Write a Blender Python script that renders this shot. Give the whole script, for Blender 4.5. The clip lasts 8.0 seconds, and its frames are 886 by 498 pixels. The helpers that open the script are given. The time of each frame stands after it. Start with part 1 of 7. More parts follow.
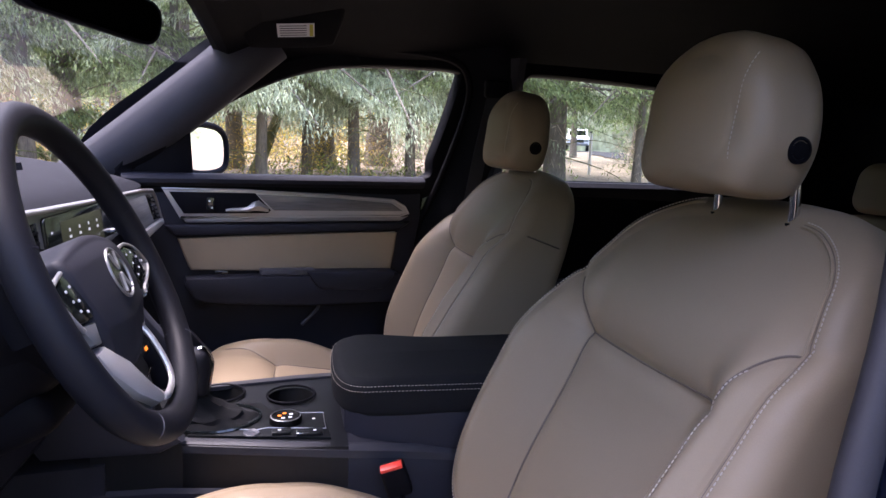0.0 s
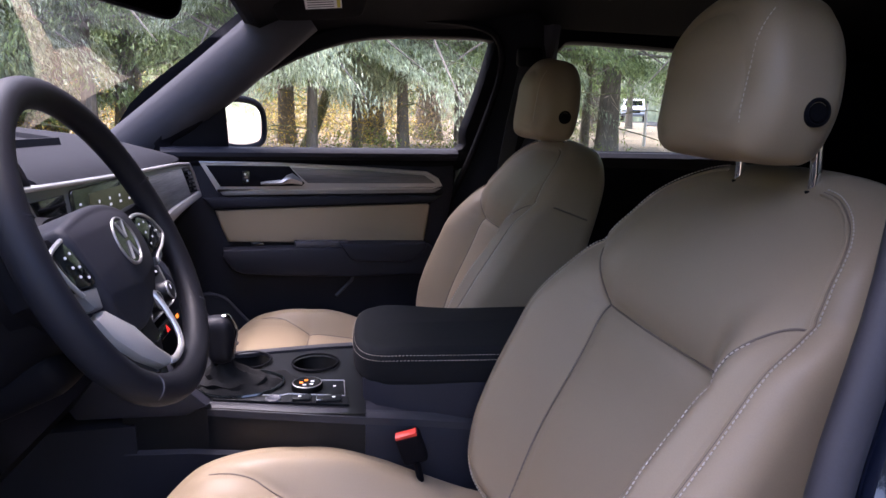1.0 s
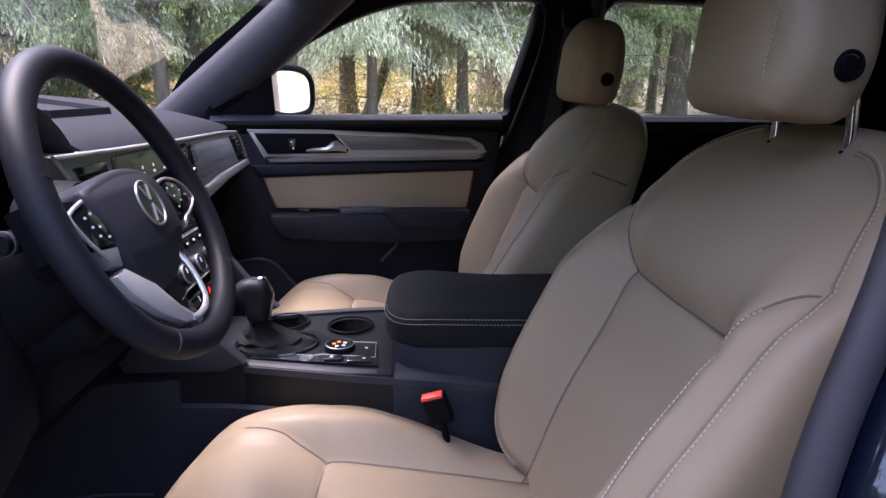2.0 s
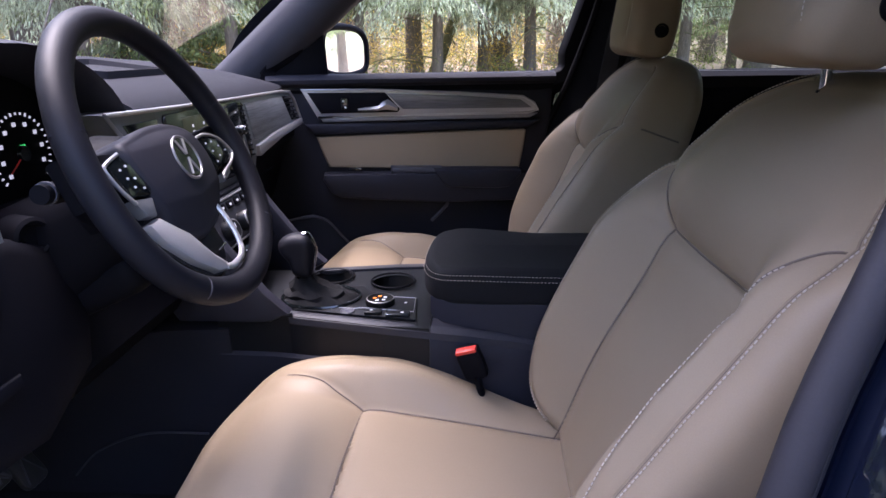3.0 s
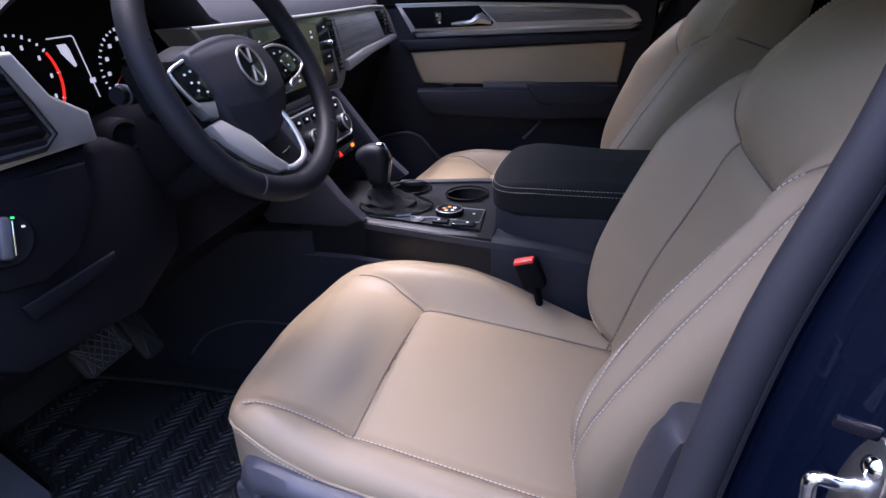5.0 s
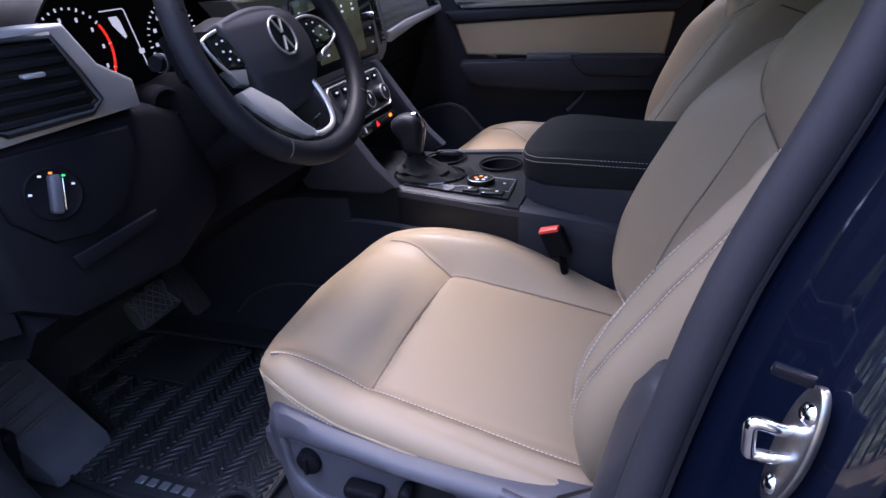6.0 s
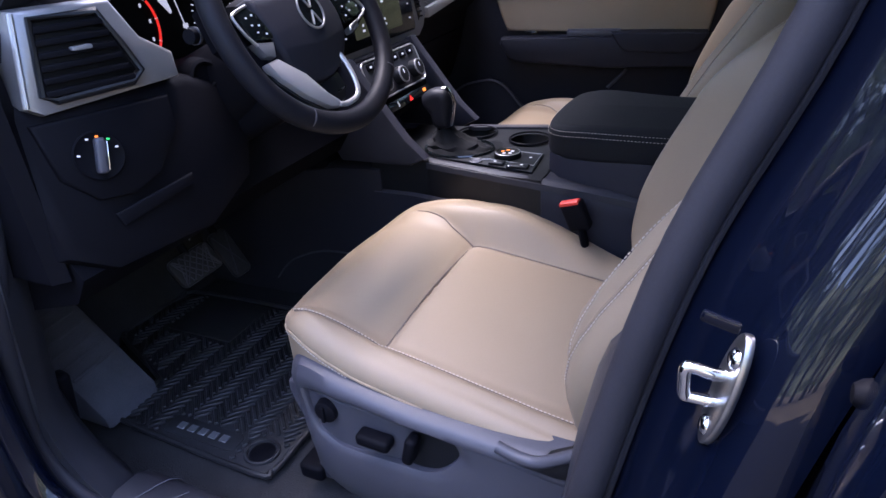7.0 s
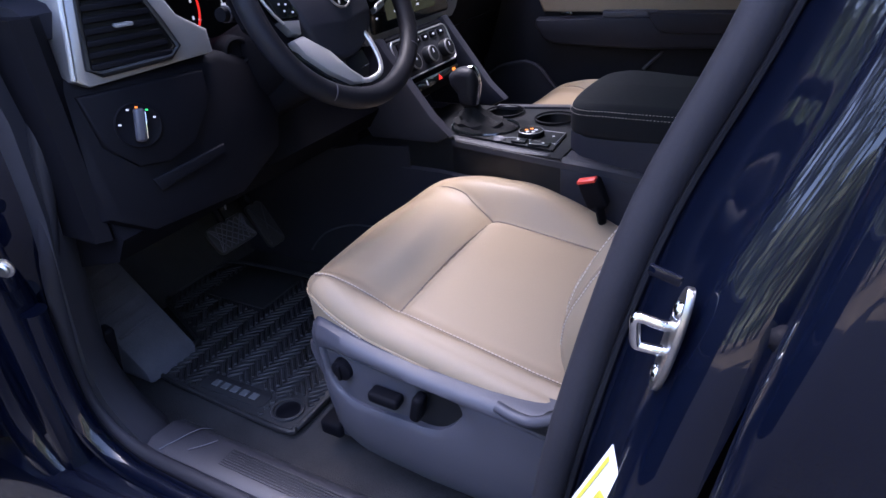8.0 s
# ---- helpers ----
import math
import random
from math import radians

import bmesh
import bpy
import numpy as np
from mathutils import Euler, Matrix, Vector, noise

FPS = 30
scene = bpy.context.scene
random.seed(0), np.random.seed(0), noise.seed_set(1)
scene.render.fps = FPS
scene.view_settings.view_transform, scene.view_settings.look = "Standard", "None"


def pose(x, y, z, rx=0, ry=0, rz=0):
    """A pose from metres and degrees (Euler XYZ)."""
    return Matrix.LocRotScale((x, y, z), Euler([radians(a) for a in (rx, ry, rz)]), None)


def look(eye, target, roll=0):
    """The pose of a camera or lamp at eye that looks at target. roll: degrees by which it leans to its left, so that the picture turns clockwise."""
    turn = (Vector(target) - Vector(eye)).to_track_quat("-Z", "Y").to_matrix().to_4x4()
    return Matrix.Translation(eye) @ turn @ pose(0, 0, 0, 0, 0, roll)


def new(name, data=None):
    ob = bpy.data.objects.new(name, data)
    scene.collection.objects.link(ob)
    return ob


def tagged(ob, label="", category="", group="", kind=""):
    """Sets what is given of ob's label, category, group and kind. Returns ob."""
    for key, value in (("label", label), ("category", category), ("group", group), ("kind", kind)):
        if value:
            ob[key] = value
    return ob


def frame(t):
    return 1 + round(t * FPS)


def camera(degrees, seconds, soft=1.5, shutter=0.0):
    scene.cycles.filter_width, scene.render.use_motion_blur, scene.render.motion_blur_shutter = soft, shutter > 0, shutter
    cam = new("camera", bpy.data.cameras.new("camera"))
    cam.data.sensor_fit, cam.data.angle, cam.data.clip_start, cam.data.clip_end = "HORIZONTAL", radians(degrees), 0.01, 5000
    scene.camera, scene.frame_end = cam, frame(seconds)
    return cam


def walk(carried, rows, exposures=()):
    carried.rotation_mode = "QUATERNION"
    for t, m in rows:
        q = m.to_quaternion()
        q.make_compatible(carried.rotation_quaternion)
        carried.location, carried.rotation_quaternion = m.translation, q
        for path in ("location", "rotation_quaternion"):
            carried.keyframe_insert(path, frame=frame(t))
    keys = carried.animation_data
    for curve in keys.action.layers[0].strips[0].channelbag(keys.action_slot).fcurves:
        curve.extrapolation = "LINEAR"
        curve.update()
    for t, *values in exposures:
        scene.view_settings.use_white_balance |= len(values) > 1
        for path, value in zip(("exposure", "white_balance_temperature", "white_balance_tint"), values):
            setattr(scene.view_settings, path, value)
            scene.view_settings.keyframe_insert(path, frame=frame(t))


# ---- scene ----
cam = camera(70.1, 8.0)
METRES, EYE, TILT, LEAN, TURN = 0.466, 1.2, -8.8, -2.0, -13.0
ROWS = [
    (0.0, 0.0, 0.0, 0.0, 0.0, 0.0, 0.0),
    (0.5, 0.0569, 0.0058, -0.0042, 1.96, -1.01, 0.04),
    (1.0, 0.1238, 0.0125, -0.0111, 4.73, -2.36, 0.04),
    (1.5, 0.1842, 0.0186, -0.0175, 7.41, -3.66, 0.06),
    (3.0, 0.3505, 0.0348, -0.0451, 16.48, -8.53, 0.18),
    (3.5, 0.3976, 0.0375, -0.0543, 19.2, -10.28, 0.24),
    (4.0, 0.4553, 0.0391, -0.0644, 22.24, -12.3, 0.31),
    (4.5, 0.5128, 0.0389, -0.0742, 24.94, -13.92, 0.31),
    (6.0, 0.702, 0.0288, -0.0959, 32.93, -17.44, 0.56),
    (6.5, 0.7692, 0.0252, -0.1019, 35.43, -18.32, 0.59),
    (7.0, 0.8498, 0.02, -0.1083, 38.03, -19.18, 0.6),
    (7.5, 0.9191, 0.0156, -0.1136, 40.03, -19.83, 0.59),
    (8.0, 0.9891, 0.0104, -0.1194, 42.46, -20.54, 0.58),
]
walk_rows = [(t, pose(0, -1.114, EYE, TILT, LEAN, TURN) @ pose(METRES * x, METRES * y, METRES * z, 90 + pitch, roll, yaw)) for t, x, y, z, yaw, pitch, roll in ROWS]
walk(cam, walk_rows, [(0.0, 3.60, 6150, 30), (8.0, 3.58, 5750, 25)])

# ---- world and light ----
SUN_ELEV, SUN_AZ = 73.0, 34.0          # azimuth from -x (the car's nose) towards +y (passenger side)
world = bpy.data.worlds.new("world")
scene.world = world
world.use_nodes = True
wn, wl = world.node_tree.nodes, world.node_tree.links
sky = wn.new("ShaderNodeTexSky")
sky.sky_type = 'NISHITA'
sky.sun_disc = False
sky.sun_elevation = radians(SUN_ELEV)
sun_dir = Vector((-math.cos(radians(SUN_AZ)) * math.cos(radians(SUN_ELEV)), math.sin(radians(SUN_AZ)) * math.cos(radians(SUN_ELEV)), math.sin(radians(SUN_ELEV))))
sky.sun_rotation = math.atan2(sun_dir.x, sun_dir.y)
sky.air_density, sky.dust_density, sky.ozone_density = 1.0, 3.0, 0.9
wl.new(sky.outputs[0], wn["Background"].inputs[0])
wn["Background"].inputs[1].default_value = 0.15
sun = new("sun", bpy.data.lights.new("sun", "SUN"))
sun.data.energy, sun.data.angle, sun.data.color = 0.62, radians(34), (1.0, 0.985, 0.96)
sun.matrix_world = look(sun_dir * 30, (0, 0, 0))

# ---- materials ----
def material(name, color, rough=0.5, metal=0.0, vary=0.15, scale=3.0, fine=300.0, bump=0.15, dist=0.0004, coat=0.0, spec=0.5, sheen=0.0, stretch=(1, 1, 1), island=0.0):
    """Principled surface: base colour varied at two scales, roughness variation and a fine relief."""
    m = bpy.data.materials.new(name)
    m.use_nodes = True
    n, l = m.node_tree.nodes, m.node_tree.links
    b = n["Principled BSDF"]
    tc, mp = n.new("ShaderNodeTexCoord"), n.new("ShaderNodeMapping")
    mp.inputs["Scale"].default_value = stretch
    l.new(tc.outputs["Object"], mp.inputs["Vector"])
    big, small = n.new("ShaderNodeTexNoise"), n.new("ShaderNodeTexNoise")
    big.inputs["Scale"].default_value, big.inputs["Detail"].default_value = scale, 5
    small.inputs["Scale"].default_value, small.inputs["Detail"].default_value = fine, 3
    for t in (big, small):
        l.new(mp.outputs[0], t.inputs["Vector"])
    add = n.new("ShaderNodeMath"); add.operation = 'ADD'
    half = n.new("ShaderNodeMath"); half.operation = 'MULTIPLY'; half.inputs[1].default_value = 0.5
    l.new(big.outputs[0], add.inputs[0]); l.new(small.outputs[0], add.inputs[1]); l.new(add.outputs[0], half.inputs[0])
    src = half.outputs[0]
    if island:
        geo, mix0 = n.new("ShaderNodeNewGeometry"), n.new("ShaderNodeMix")
        mix0.inputs[0].default_value = island
        l.new(src, mix0.inputs[2]); l.new(geo.outputs["Random Per Island"], mix0.inputs[3])
        src = mix0.outputs[0]
    ramp = n.new("ShaderNodeValToRGB")
    lo = [max(0, c * (1 - vary)) for c in color]; hi = [min(1, c * (1 + vary)) for c in color]
    ramp.color_ramp.elements[0].position, ramp.color_ramp.elements[0].color = 0.3, (*lo, 1)
    ramp.color_ramp.elements[1].position, ramp.color_ramp.elements[1].color = 0.7, (*hi, 1)
    l.new(src, ramp.inputs[0]); l.new(ramp.outputs[0], b.inputs["Base Color"])
    rr = n.new("ShaderNodeMapRange")
    rr.inputs["To Min"].default_value, rr.inputs["To Max"].default_value = max(0.02, rough * 0.88), min(1, rough * 1.12)
    l.new(big.outputs[0], rr.inputs[0]); l.new(rr.outputs[0], b.inputs["Roughness"])
    b.inputs["Metallic"].default_value = metal
    b.inputs["Specular IOR Level"].default_value = spec
    b.inputs["Coat Weight"].default_value = coat
    b.inputs["Coat Roughness"].default_value = 0.03
    b.inputs["Sheen Weight"].default_value = sheen
    if bump:
        bp = n.new("ShaderNodeBump")
        bp.inputs["Strength"].default_value, bp.inputs["Distance"].default_value = bump, dist
        l.new(small.outputs[0], bp.inputs["Height"]); l.new(bp.outputs[0], b.inputs["Normal"])
    return m

def glow(name, color, strength):
    m = bpy.data.materials.new(name)
    m.use_nodes = True
    b = m.node_tree.nodes["Principled BSDF"]
    b.inputs["Base Color"].default_value = (*[c * 0.5 for c in color], 1)
    b.inputs["Emission Color"].default_value, b.inputs["Emission Strength"].default_value = (*color, 1), strength
    return m

def pane(name, tint, gloss=0.06):
    """Thin window glass: clear, with a reflection that grows at glancing angles."""
    m = bpy.data.materials.new(name)
    m.use_nodes = True
    n, l = m.node_tree.nodes, m.node_tree.links
    n.remove(n["Principled BSDF"])
    tr, gl, fr, mx = n.new("ShaderNodeBsdfTransparent"), n.new("ShaderNodeBsdfGlossy"), n.new("ShaderNodeFresnel"), n.new("ShaderNodeMixShader")
    tr.inputs[0].default_value = (*tint, 1)
    gl.inputs["Roughness"].default_value = 0.02
    fr.inputs[0].default_value = 1.35
    weak = n.new("ShaderNodeMath"); weak.operation = 'MULTIPLY'; weak.inputs[1].default_value = gloss * 4
    l.new(fr.outputs[0], weak.inputs[0]); l.new(weak.outputs[0], mx.inputs[0]); l.new(tr.outputs[0], mx.inputs[1]); l.new(gl.outputs[0], mx.inputs[2])
    l.new(mx.outputs[0], n["Material Output"].inputs[0])
    return m

BEIGE = material("beige leatherette", (0.268, 0.204, 0.134), 0.47, spec=0.27, vary=0.05, scale=6, fine=700, bump=0.22, dist=0.0005)
# leatherette darkened by half: crease shade put into the seam colour
SEAM_SHADE = material("crease-shaded leatherette", (0.13, 0.098, 0.075), 0.8, vary=0.1)
THREAD = material("pale thread", (0.46, 0.39, 0.32), 0.7, vary=0.1, bump=0)
BLACK = material("black grained plastic", (0.0046, 0.0046, 0.0064), 0.58, spec=0.06, vary=0.2, scale=7, fine=900, bump=0.35, dist=0.0004)
PADSKIN = material("dark grained dashboard top", (0.0100, 0.0102, 0.0135), 0.7, spec=0.12, vary=0.18, scale=5, fine=800, bump=0.5, dist=0.0006)
SOFT = material("black soft dashboard skin", (0.0170, 0.0172, 0.0230), 0.62, spec=0.14, vary=0.18, scale=5, fine=800, bump=0.4, dist=0.0005)
GREY = material("slate grey plastic", (0.050, 0.050, 0.062), 0.48, vary=0.12, scale=6, fine=900, bump=0.3, dist=0.0004)
SCUFF = material("dark sill plastic", (0.026, 0.026, 0.032), 0.42, vary=0.2, scale=9, fine=500, bump=0.3)
DARKTRIM = material("dark grey sill trim", (0.029, 0.029, 0.035), 0.5, spec=0.25, vary=0.15, scale=9, fine=700, bump=0.3)
TRIMGREY = material("pillar trim grey", (0.036, 0.036, 0.043), 0.7, spec=0.2, vary=0.12, scale=8, fine=700, bump=0.4, dist=0.0005)
SPOKE = material("bright satin spoke", (0.60, 0.575, 0.565), 0.34, metal=0.55, vary=0.06, scale=20, fine=600, bump=0.05)
SATIN = material("satin black plastic", (0.007, 0.0075, 0.009), 0.4, spec=0.25, vary=0.2, bump=0.1)
GLOSS = material("piano black", (0.006, 0.008, 0.009), 0.12, vary=0.2, bump=0, coat=0.4)
SILVER = material("satin silver plastic", (0.42, 0.41, 0.405), 0.34, metal=0.6, vary=0.06, scale=12, fine=600, bump=0.08)
DULLSILVER = material("dull silver trim", (0.20, 0.203, 0.21), 0.40, metal=0.4, vary=0.08, scale=12, fine=600, bump=0.08)
CHROME = material("chrome", (0.75, 0.75, 0.76), 0.12, metal=1.0, vary=0.03, bump=0.02)
WOODBLADE = material("dark grey wood grain blade", (0.105, 0.103, 0.105), 0.30, vary=0.6, scale=9, fine=60, bump=0.1, stretch=(0.35, 0.35, 9), coat=0.15)
CONSOLE = material("blue black console plastic", (0.0190, 0.0190, 0.0260), 0.5, spec=0.2, vary=0.15, scale=7, fine=900, bump=0.35, dist=0.0004)
WOOD = material("grey wood grain trim", (0.19, 0.195, 0.20), 0.30, vary=0.6, scale=9, fine=60, bump=0.1, stretch=(0.35, 0.35, 9), coat=0.15)
FABRIC = material("black woven armrest skin", (0.006, 0.006, 0.007), 0.8, vary=0.15, fine=1200, bump=0.4, spec=0.2)
HUBSKIN = material("charcoal airbag skin", (0.022, 0.022, 0.029), 0.55, spec=0.18, vary=0.12, scale=6, fine=900, bump=0.4, dist=0.0004)
LEATHER = material("black perforated rim leather", (0.0105, 0.0105, 0.0140), 0.5, spec=0.16, vary=0.15, scale=10, fine=1400, bump=0.4, dist=0.0004)
CARPET = material("charcoal carpet", (0.022, 0.021, 0.022), 0.95, vary=0.5, scale=30, fine=500, bump=0.8, dist=0.002)
RESTCLOTH = material("worn grey foot rest carpet", (0.100, 0.098, 0.112), 0.8, vary=0.2, scale=25, fine=500, bump=0.6, dist=0.001, spec=0.2)
RUBBER = material("black rubber", (0.026, 0.0255, 0.027), 0.42, vary=0.3, scale=20, fine=400, bump=0.2)
SEAL = material("rubber door seal", (0.018, 0.018, 0.023), 0.6, spec=0.2, vary=0.15, scale=15, fine=500, bump=0.2)
PAINT = material("dark blue metallic paint", (0.00035, 0.0014, 0.0065), 0.45, metal=0.0, spec=0.08, vary=0.08, scale=2, fine=1500, bump=0.02, coat=0.8)
HEADLINER = material("dark headliner cloth", (0.006, 0.0058, 0.007), 0.95, spec=0.05, vary=0.2, scale=20, fine=800, bump=0.5)
STEEL = material("worn steel", (0.5, 0.5, 0.5), 0.3, metal=1.0, vary=0.15, scale=60, fine=400, bump=0.1)
WHITE = material("white printed label", (0.75, 0.75, 0.73), 0.6, vary=0.05, bump=0)
INK = material("dark print", (0.05, 0.05, 0.05), 0.7, bump=0)
YELLOW = material("yellow print", (0.55, 0.5, 0.05), 0.6, bump=0)
RED = material("red plastic", (0.75, 0.05, 0.03), 0.35, vary=0.05, bump=0)
MIRROR = material("mirror", (0.9, 0.9, 0.9), 0.02, metal=1.0, vary=0.01, bump=0)
SCREEN = material("touch screen glass", (0.022, 0.025, 0.016), 0.22, spec=0.3, vary=0.1, bump=0)
b0 = SCREEN.node_tree.nodes["Principled BSDF"]
b0.inputs["Emission Color"].default_value, b0.inputs["Emission Strength"].default_value = (0.42, 0.45, 0.25, 1), 0.006
GLASS = pane("window glass", (0.95, 0.97, 0.95))
# tint deepened to keep side light off the driver's head restraint
LIGHT_CUT = pane("light-cutting rear glass", (0.22, 0.24, 0.23))
TINT = pane("tinted rear glass", (0.62, 0.67, 0.62))
LAMP_W = glow("white backlight", (0.9, 0.92, 1.0), 0.045)
LAMP_DIM = glow("dim white backlight", (0.9, 0.92, 1.0), 0.010)
FRAMEGREY = material("satin grey vent frame", (0.25, 0.245, 0.245), 0.36, metal=0.5, vary=0.08, scale=12, fine=600, bump=0.08)
LAMP_R = glow("red backlight", (1.0, 0.03, 0.015), 0.075)
LAMP_G = glow("green backlight", (0.05, 0.9, 0.2), 0.09)
LAMP_O = glow("orange backlight", (1.0, 0.25, 0.02), 0.14)

# ---- mesh helpers: each gives (vertices, faces) in world metres ----
def join(*gs):
    vs, fs = [], []
    for v, f in gs:
        k = len(vs)
        vs += [tuple(p) for p in v]
        fs += [tuple(i + k for i in q) for q in f]
    return vs, fs

def xf(g, m):
    return [tuple(m @ Vector(p)) for p in g[0]], g[1]

def from_bm(bm):
    bm.verts.index_update()
    g = [tuple(v.co) for v in bm.verts], [tuple(v.index for v in f.verts) for f in bm.faces]
    bm.free()
    return g

def rbox(c, s, r=0.004, seg=2, m=None):
    bm = bmesh.new()
    bmesh.ops.create_cube(bm, size=1.0)
    for v in bm.verts:
        v.co = Vector((v.co.x * s[0], v.co.y * s[1], v.co.z * s[2]))
    if r:
        bmesh.ops.bevel(bm, geom=bm.edges[:], offset=min(r, min(s) * 0.45), segments=seg, profile=0.5, affect='EDGES')
    g = from_bm(bm)
    if m is not None:
        g = xf(g, m)
    return xf(g, Matrix.Translation(c))

def prism(outline, axis, a0, a1, r=0.0, seg=2, m=None):
    """A flat outline drawn out along an axis. For x the outline is (y, z), for y (x, z), for z (x, y)."""
    put = {'x': lambda p, a: (a, p[0], p[1]), 'y': lambda p, a: (p[0], a, p[1]), 'z': lambda p, a: (p[0], p[1], a)}[axis]
    bm = bmesh.new()
    lo = [bm.verts.new(put(p, a0)) for p in outline]
    hi = [bm.verts.new(put(p, a1)) for p in outline]
    k = len(outline)
    bm.faces.new(lo); bm.faces.new(hi[::-1])
    for i in range(k):
        bm.faces.new((lo[i], hi[i], hi[(i + 1) % k], lo[(i + 1) % k]))
    bmesh.ops.recalc_face_normals(bm, faces=bm.faces[:])
    if r:
        caps = [e for e in bm.edges if (e.verts[0] in lo) == (e.verts[1] in lo)]
        bmesh.ops.bevel(bm, geom=caps, offset=r, segments=seg, profile=0.5, affect='EDGES')
    g = from_bm(bm)
    return xf(g, m) if m is not None else g

def smooth(pts, n=8, closed=False):
    """A Catmull-Rom curve through points."""
    p = [Vector(q) for q in pts]
    k = len(p)
    out = []
    for i in range(k if closed else k - 1):
        a, b, c, d = (p[(i - 1) % k], p[i], p[(i + 1) % k], p[(i + 2) % k]) if closed else (p[max(i - 1, 0)], p[i], p[i + 1], p[min(i + 2, k - 1)])
        for j in range(n):
            t = j / n
            out.append(0.5 * ((2 * b) + (c - a) * t + (2 * a - 5 * b + 4 * c - d) * t * t + (3 * b - a - 3 * c + d) * t ** 3))
    if not closed:
        out.append(p[-1])
    return out

def loft(rings, closed=True, caps=True, loop=False):
    """Skins a row of rings with the same number of points. closed: each ring is closed; loop: the last ring meets the first."""
    k = len(rings[0])
    vs = [tuple(p) for r in rings for p in r]
    fs = []
    rows = len(rings)
    for i in range(rows if loop else rows - 1):
        a, b = i * k, ((i + 1) % rows) * k
        for j in range(k if closed else k - 1):
            fs.append((a + j, a + (j + 1) % k, b + (j + 1) % k, b + j))
    if caps and closed and not loop:
        fs += [tuple(range(k))[::-1], tuple(range((rows - 1) * k, rows * k))]
    return vs, fs

def tube(pts, r, n=10, closed=False, caps=True):
    """A round bar along points; r is a number or a list, or a pair of radii (side, up)."""
    p = [Vector(q) for q in pts]
    k = len(p)
    rings, up = [], None
    for i in range(k):
        d = (p[(i + 1) % k] - p[i - 1]) if closed else (p[min(i + 1, k - 1)] - p[max(i - 1, 0)])
        d.normalize()
        if up is None:
            up = Vector((0, 0, 1)) if abs(d.z) < 0.9 else Vector((1, 0, 0))
        side = d.cross(up).normalized()
        up = side.cross(d).normalized()
        ri = r[i] if isinstance(r, list) else r
        ra, rb = ri if isinstance(ri, tuple) else (ri, ri)
        rings.append([p[i] + side * (ra * math.cos(2 * math.pi * j / n)) + up * (rb * math.sin(2 * math.pi * j / n)) for j in range(n)])
    return loft(rings, True, caps, closed)

def lathe(profile, n=32, m=None, caps=True):
    """Turns (radius, height) pairs round z."""
    rings = [[(r * math.cos(2 * math.pi * j / n), r * math.sin(2 * math.pi * j / n), h) for j in range(n)] for r, h in profile]
    g = loft(rings, caps=caps)
    return xf(g, m) if m is not None else g

def hoop(profile, n=32, m=None):
    """A ring turned round z from a closed (radius, height) outline."""
    rings = [[(r * math.cos(2 * math.pi * j / n), r * math.sin(2 * math.pi * j / n), h) for j in range(n)] for r, h in profile]
    g = loft(rings, loop=True)
    return xf(g, m) if m is not None else g

def stitches(pts, step=0.0055, dash=0.0038, r=0.0007):
    """A row of short thread dashes along a dense polyline."""
    gs, acc = [], 0.0
    p = [Vector(q) for q in pts]
    for a, b in zip(p, p[1:]):
        d = b - a
        ln = d.length
        if ln < 1e-7:
            continue
        d /= ln
        s = step - acc
        while s <= ln:
            q = a + d * s
            gs.append(tube([q - d * dash / 2, q, q + d * dash / 2], [r * 0.6, r, r * 0.6], 5))
            s += step
        acc = (acc + ln) % step
    return join(*gs)

def sstep(a, b, x):
    t = min(1, max(0, (x - a) / (b - a)))
    return t * t * (3 - 2 * t)

def seg_dist(p, a, b):
    ax, ay = a; bx, by = b
    dx, dy = bx - ax, by - ay
    t = min(1, max(0, ((p[0] - ax) * dx + (p[1] - ay) * dy) / (dx * dx + dy * dy + 1e-12)))
    return math.hypot(p[0] - ax - t * dx, p[1] - ay - t * dy)

def path_dist(p, path):
    return min(seg_dist(p, a, b) for a, b in zip(path, path[1:]))

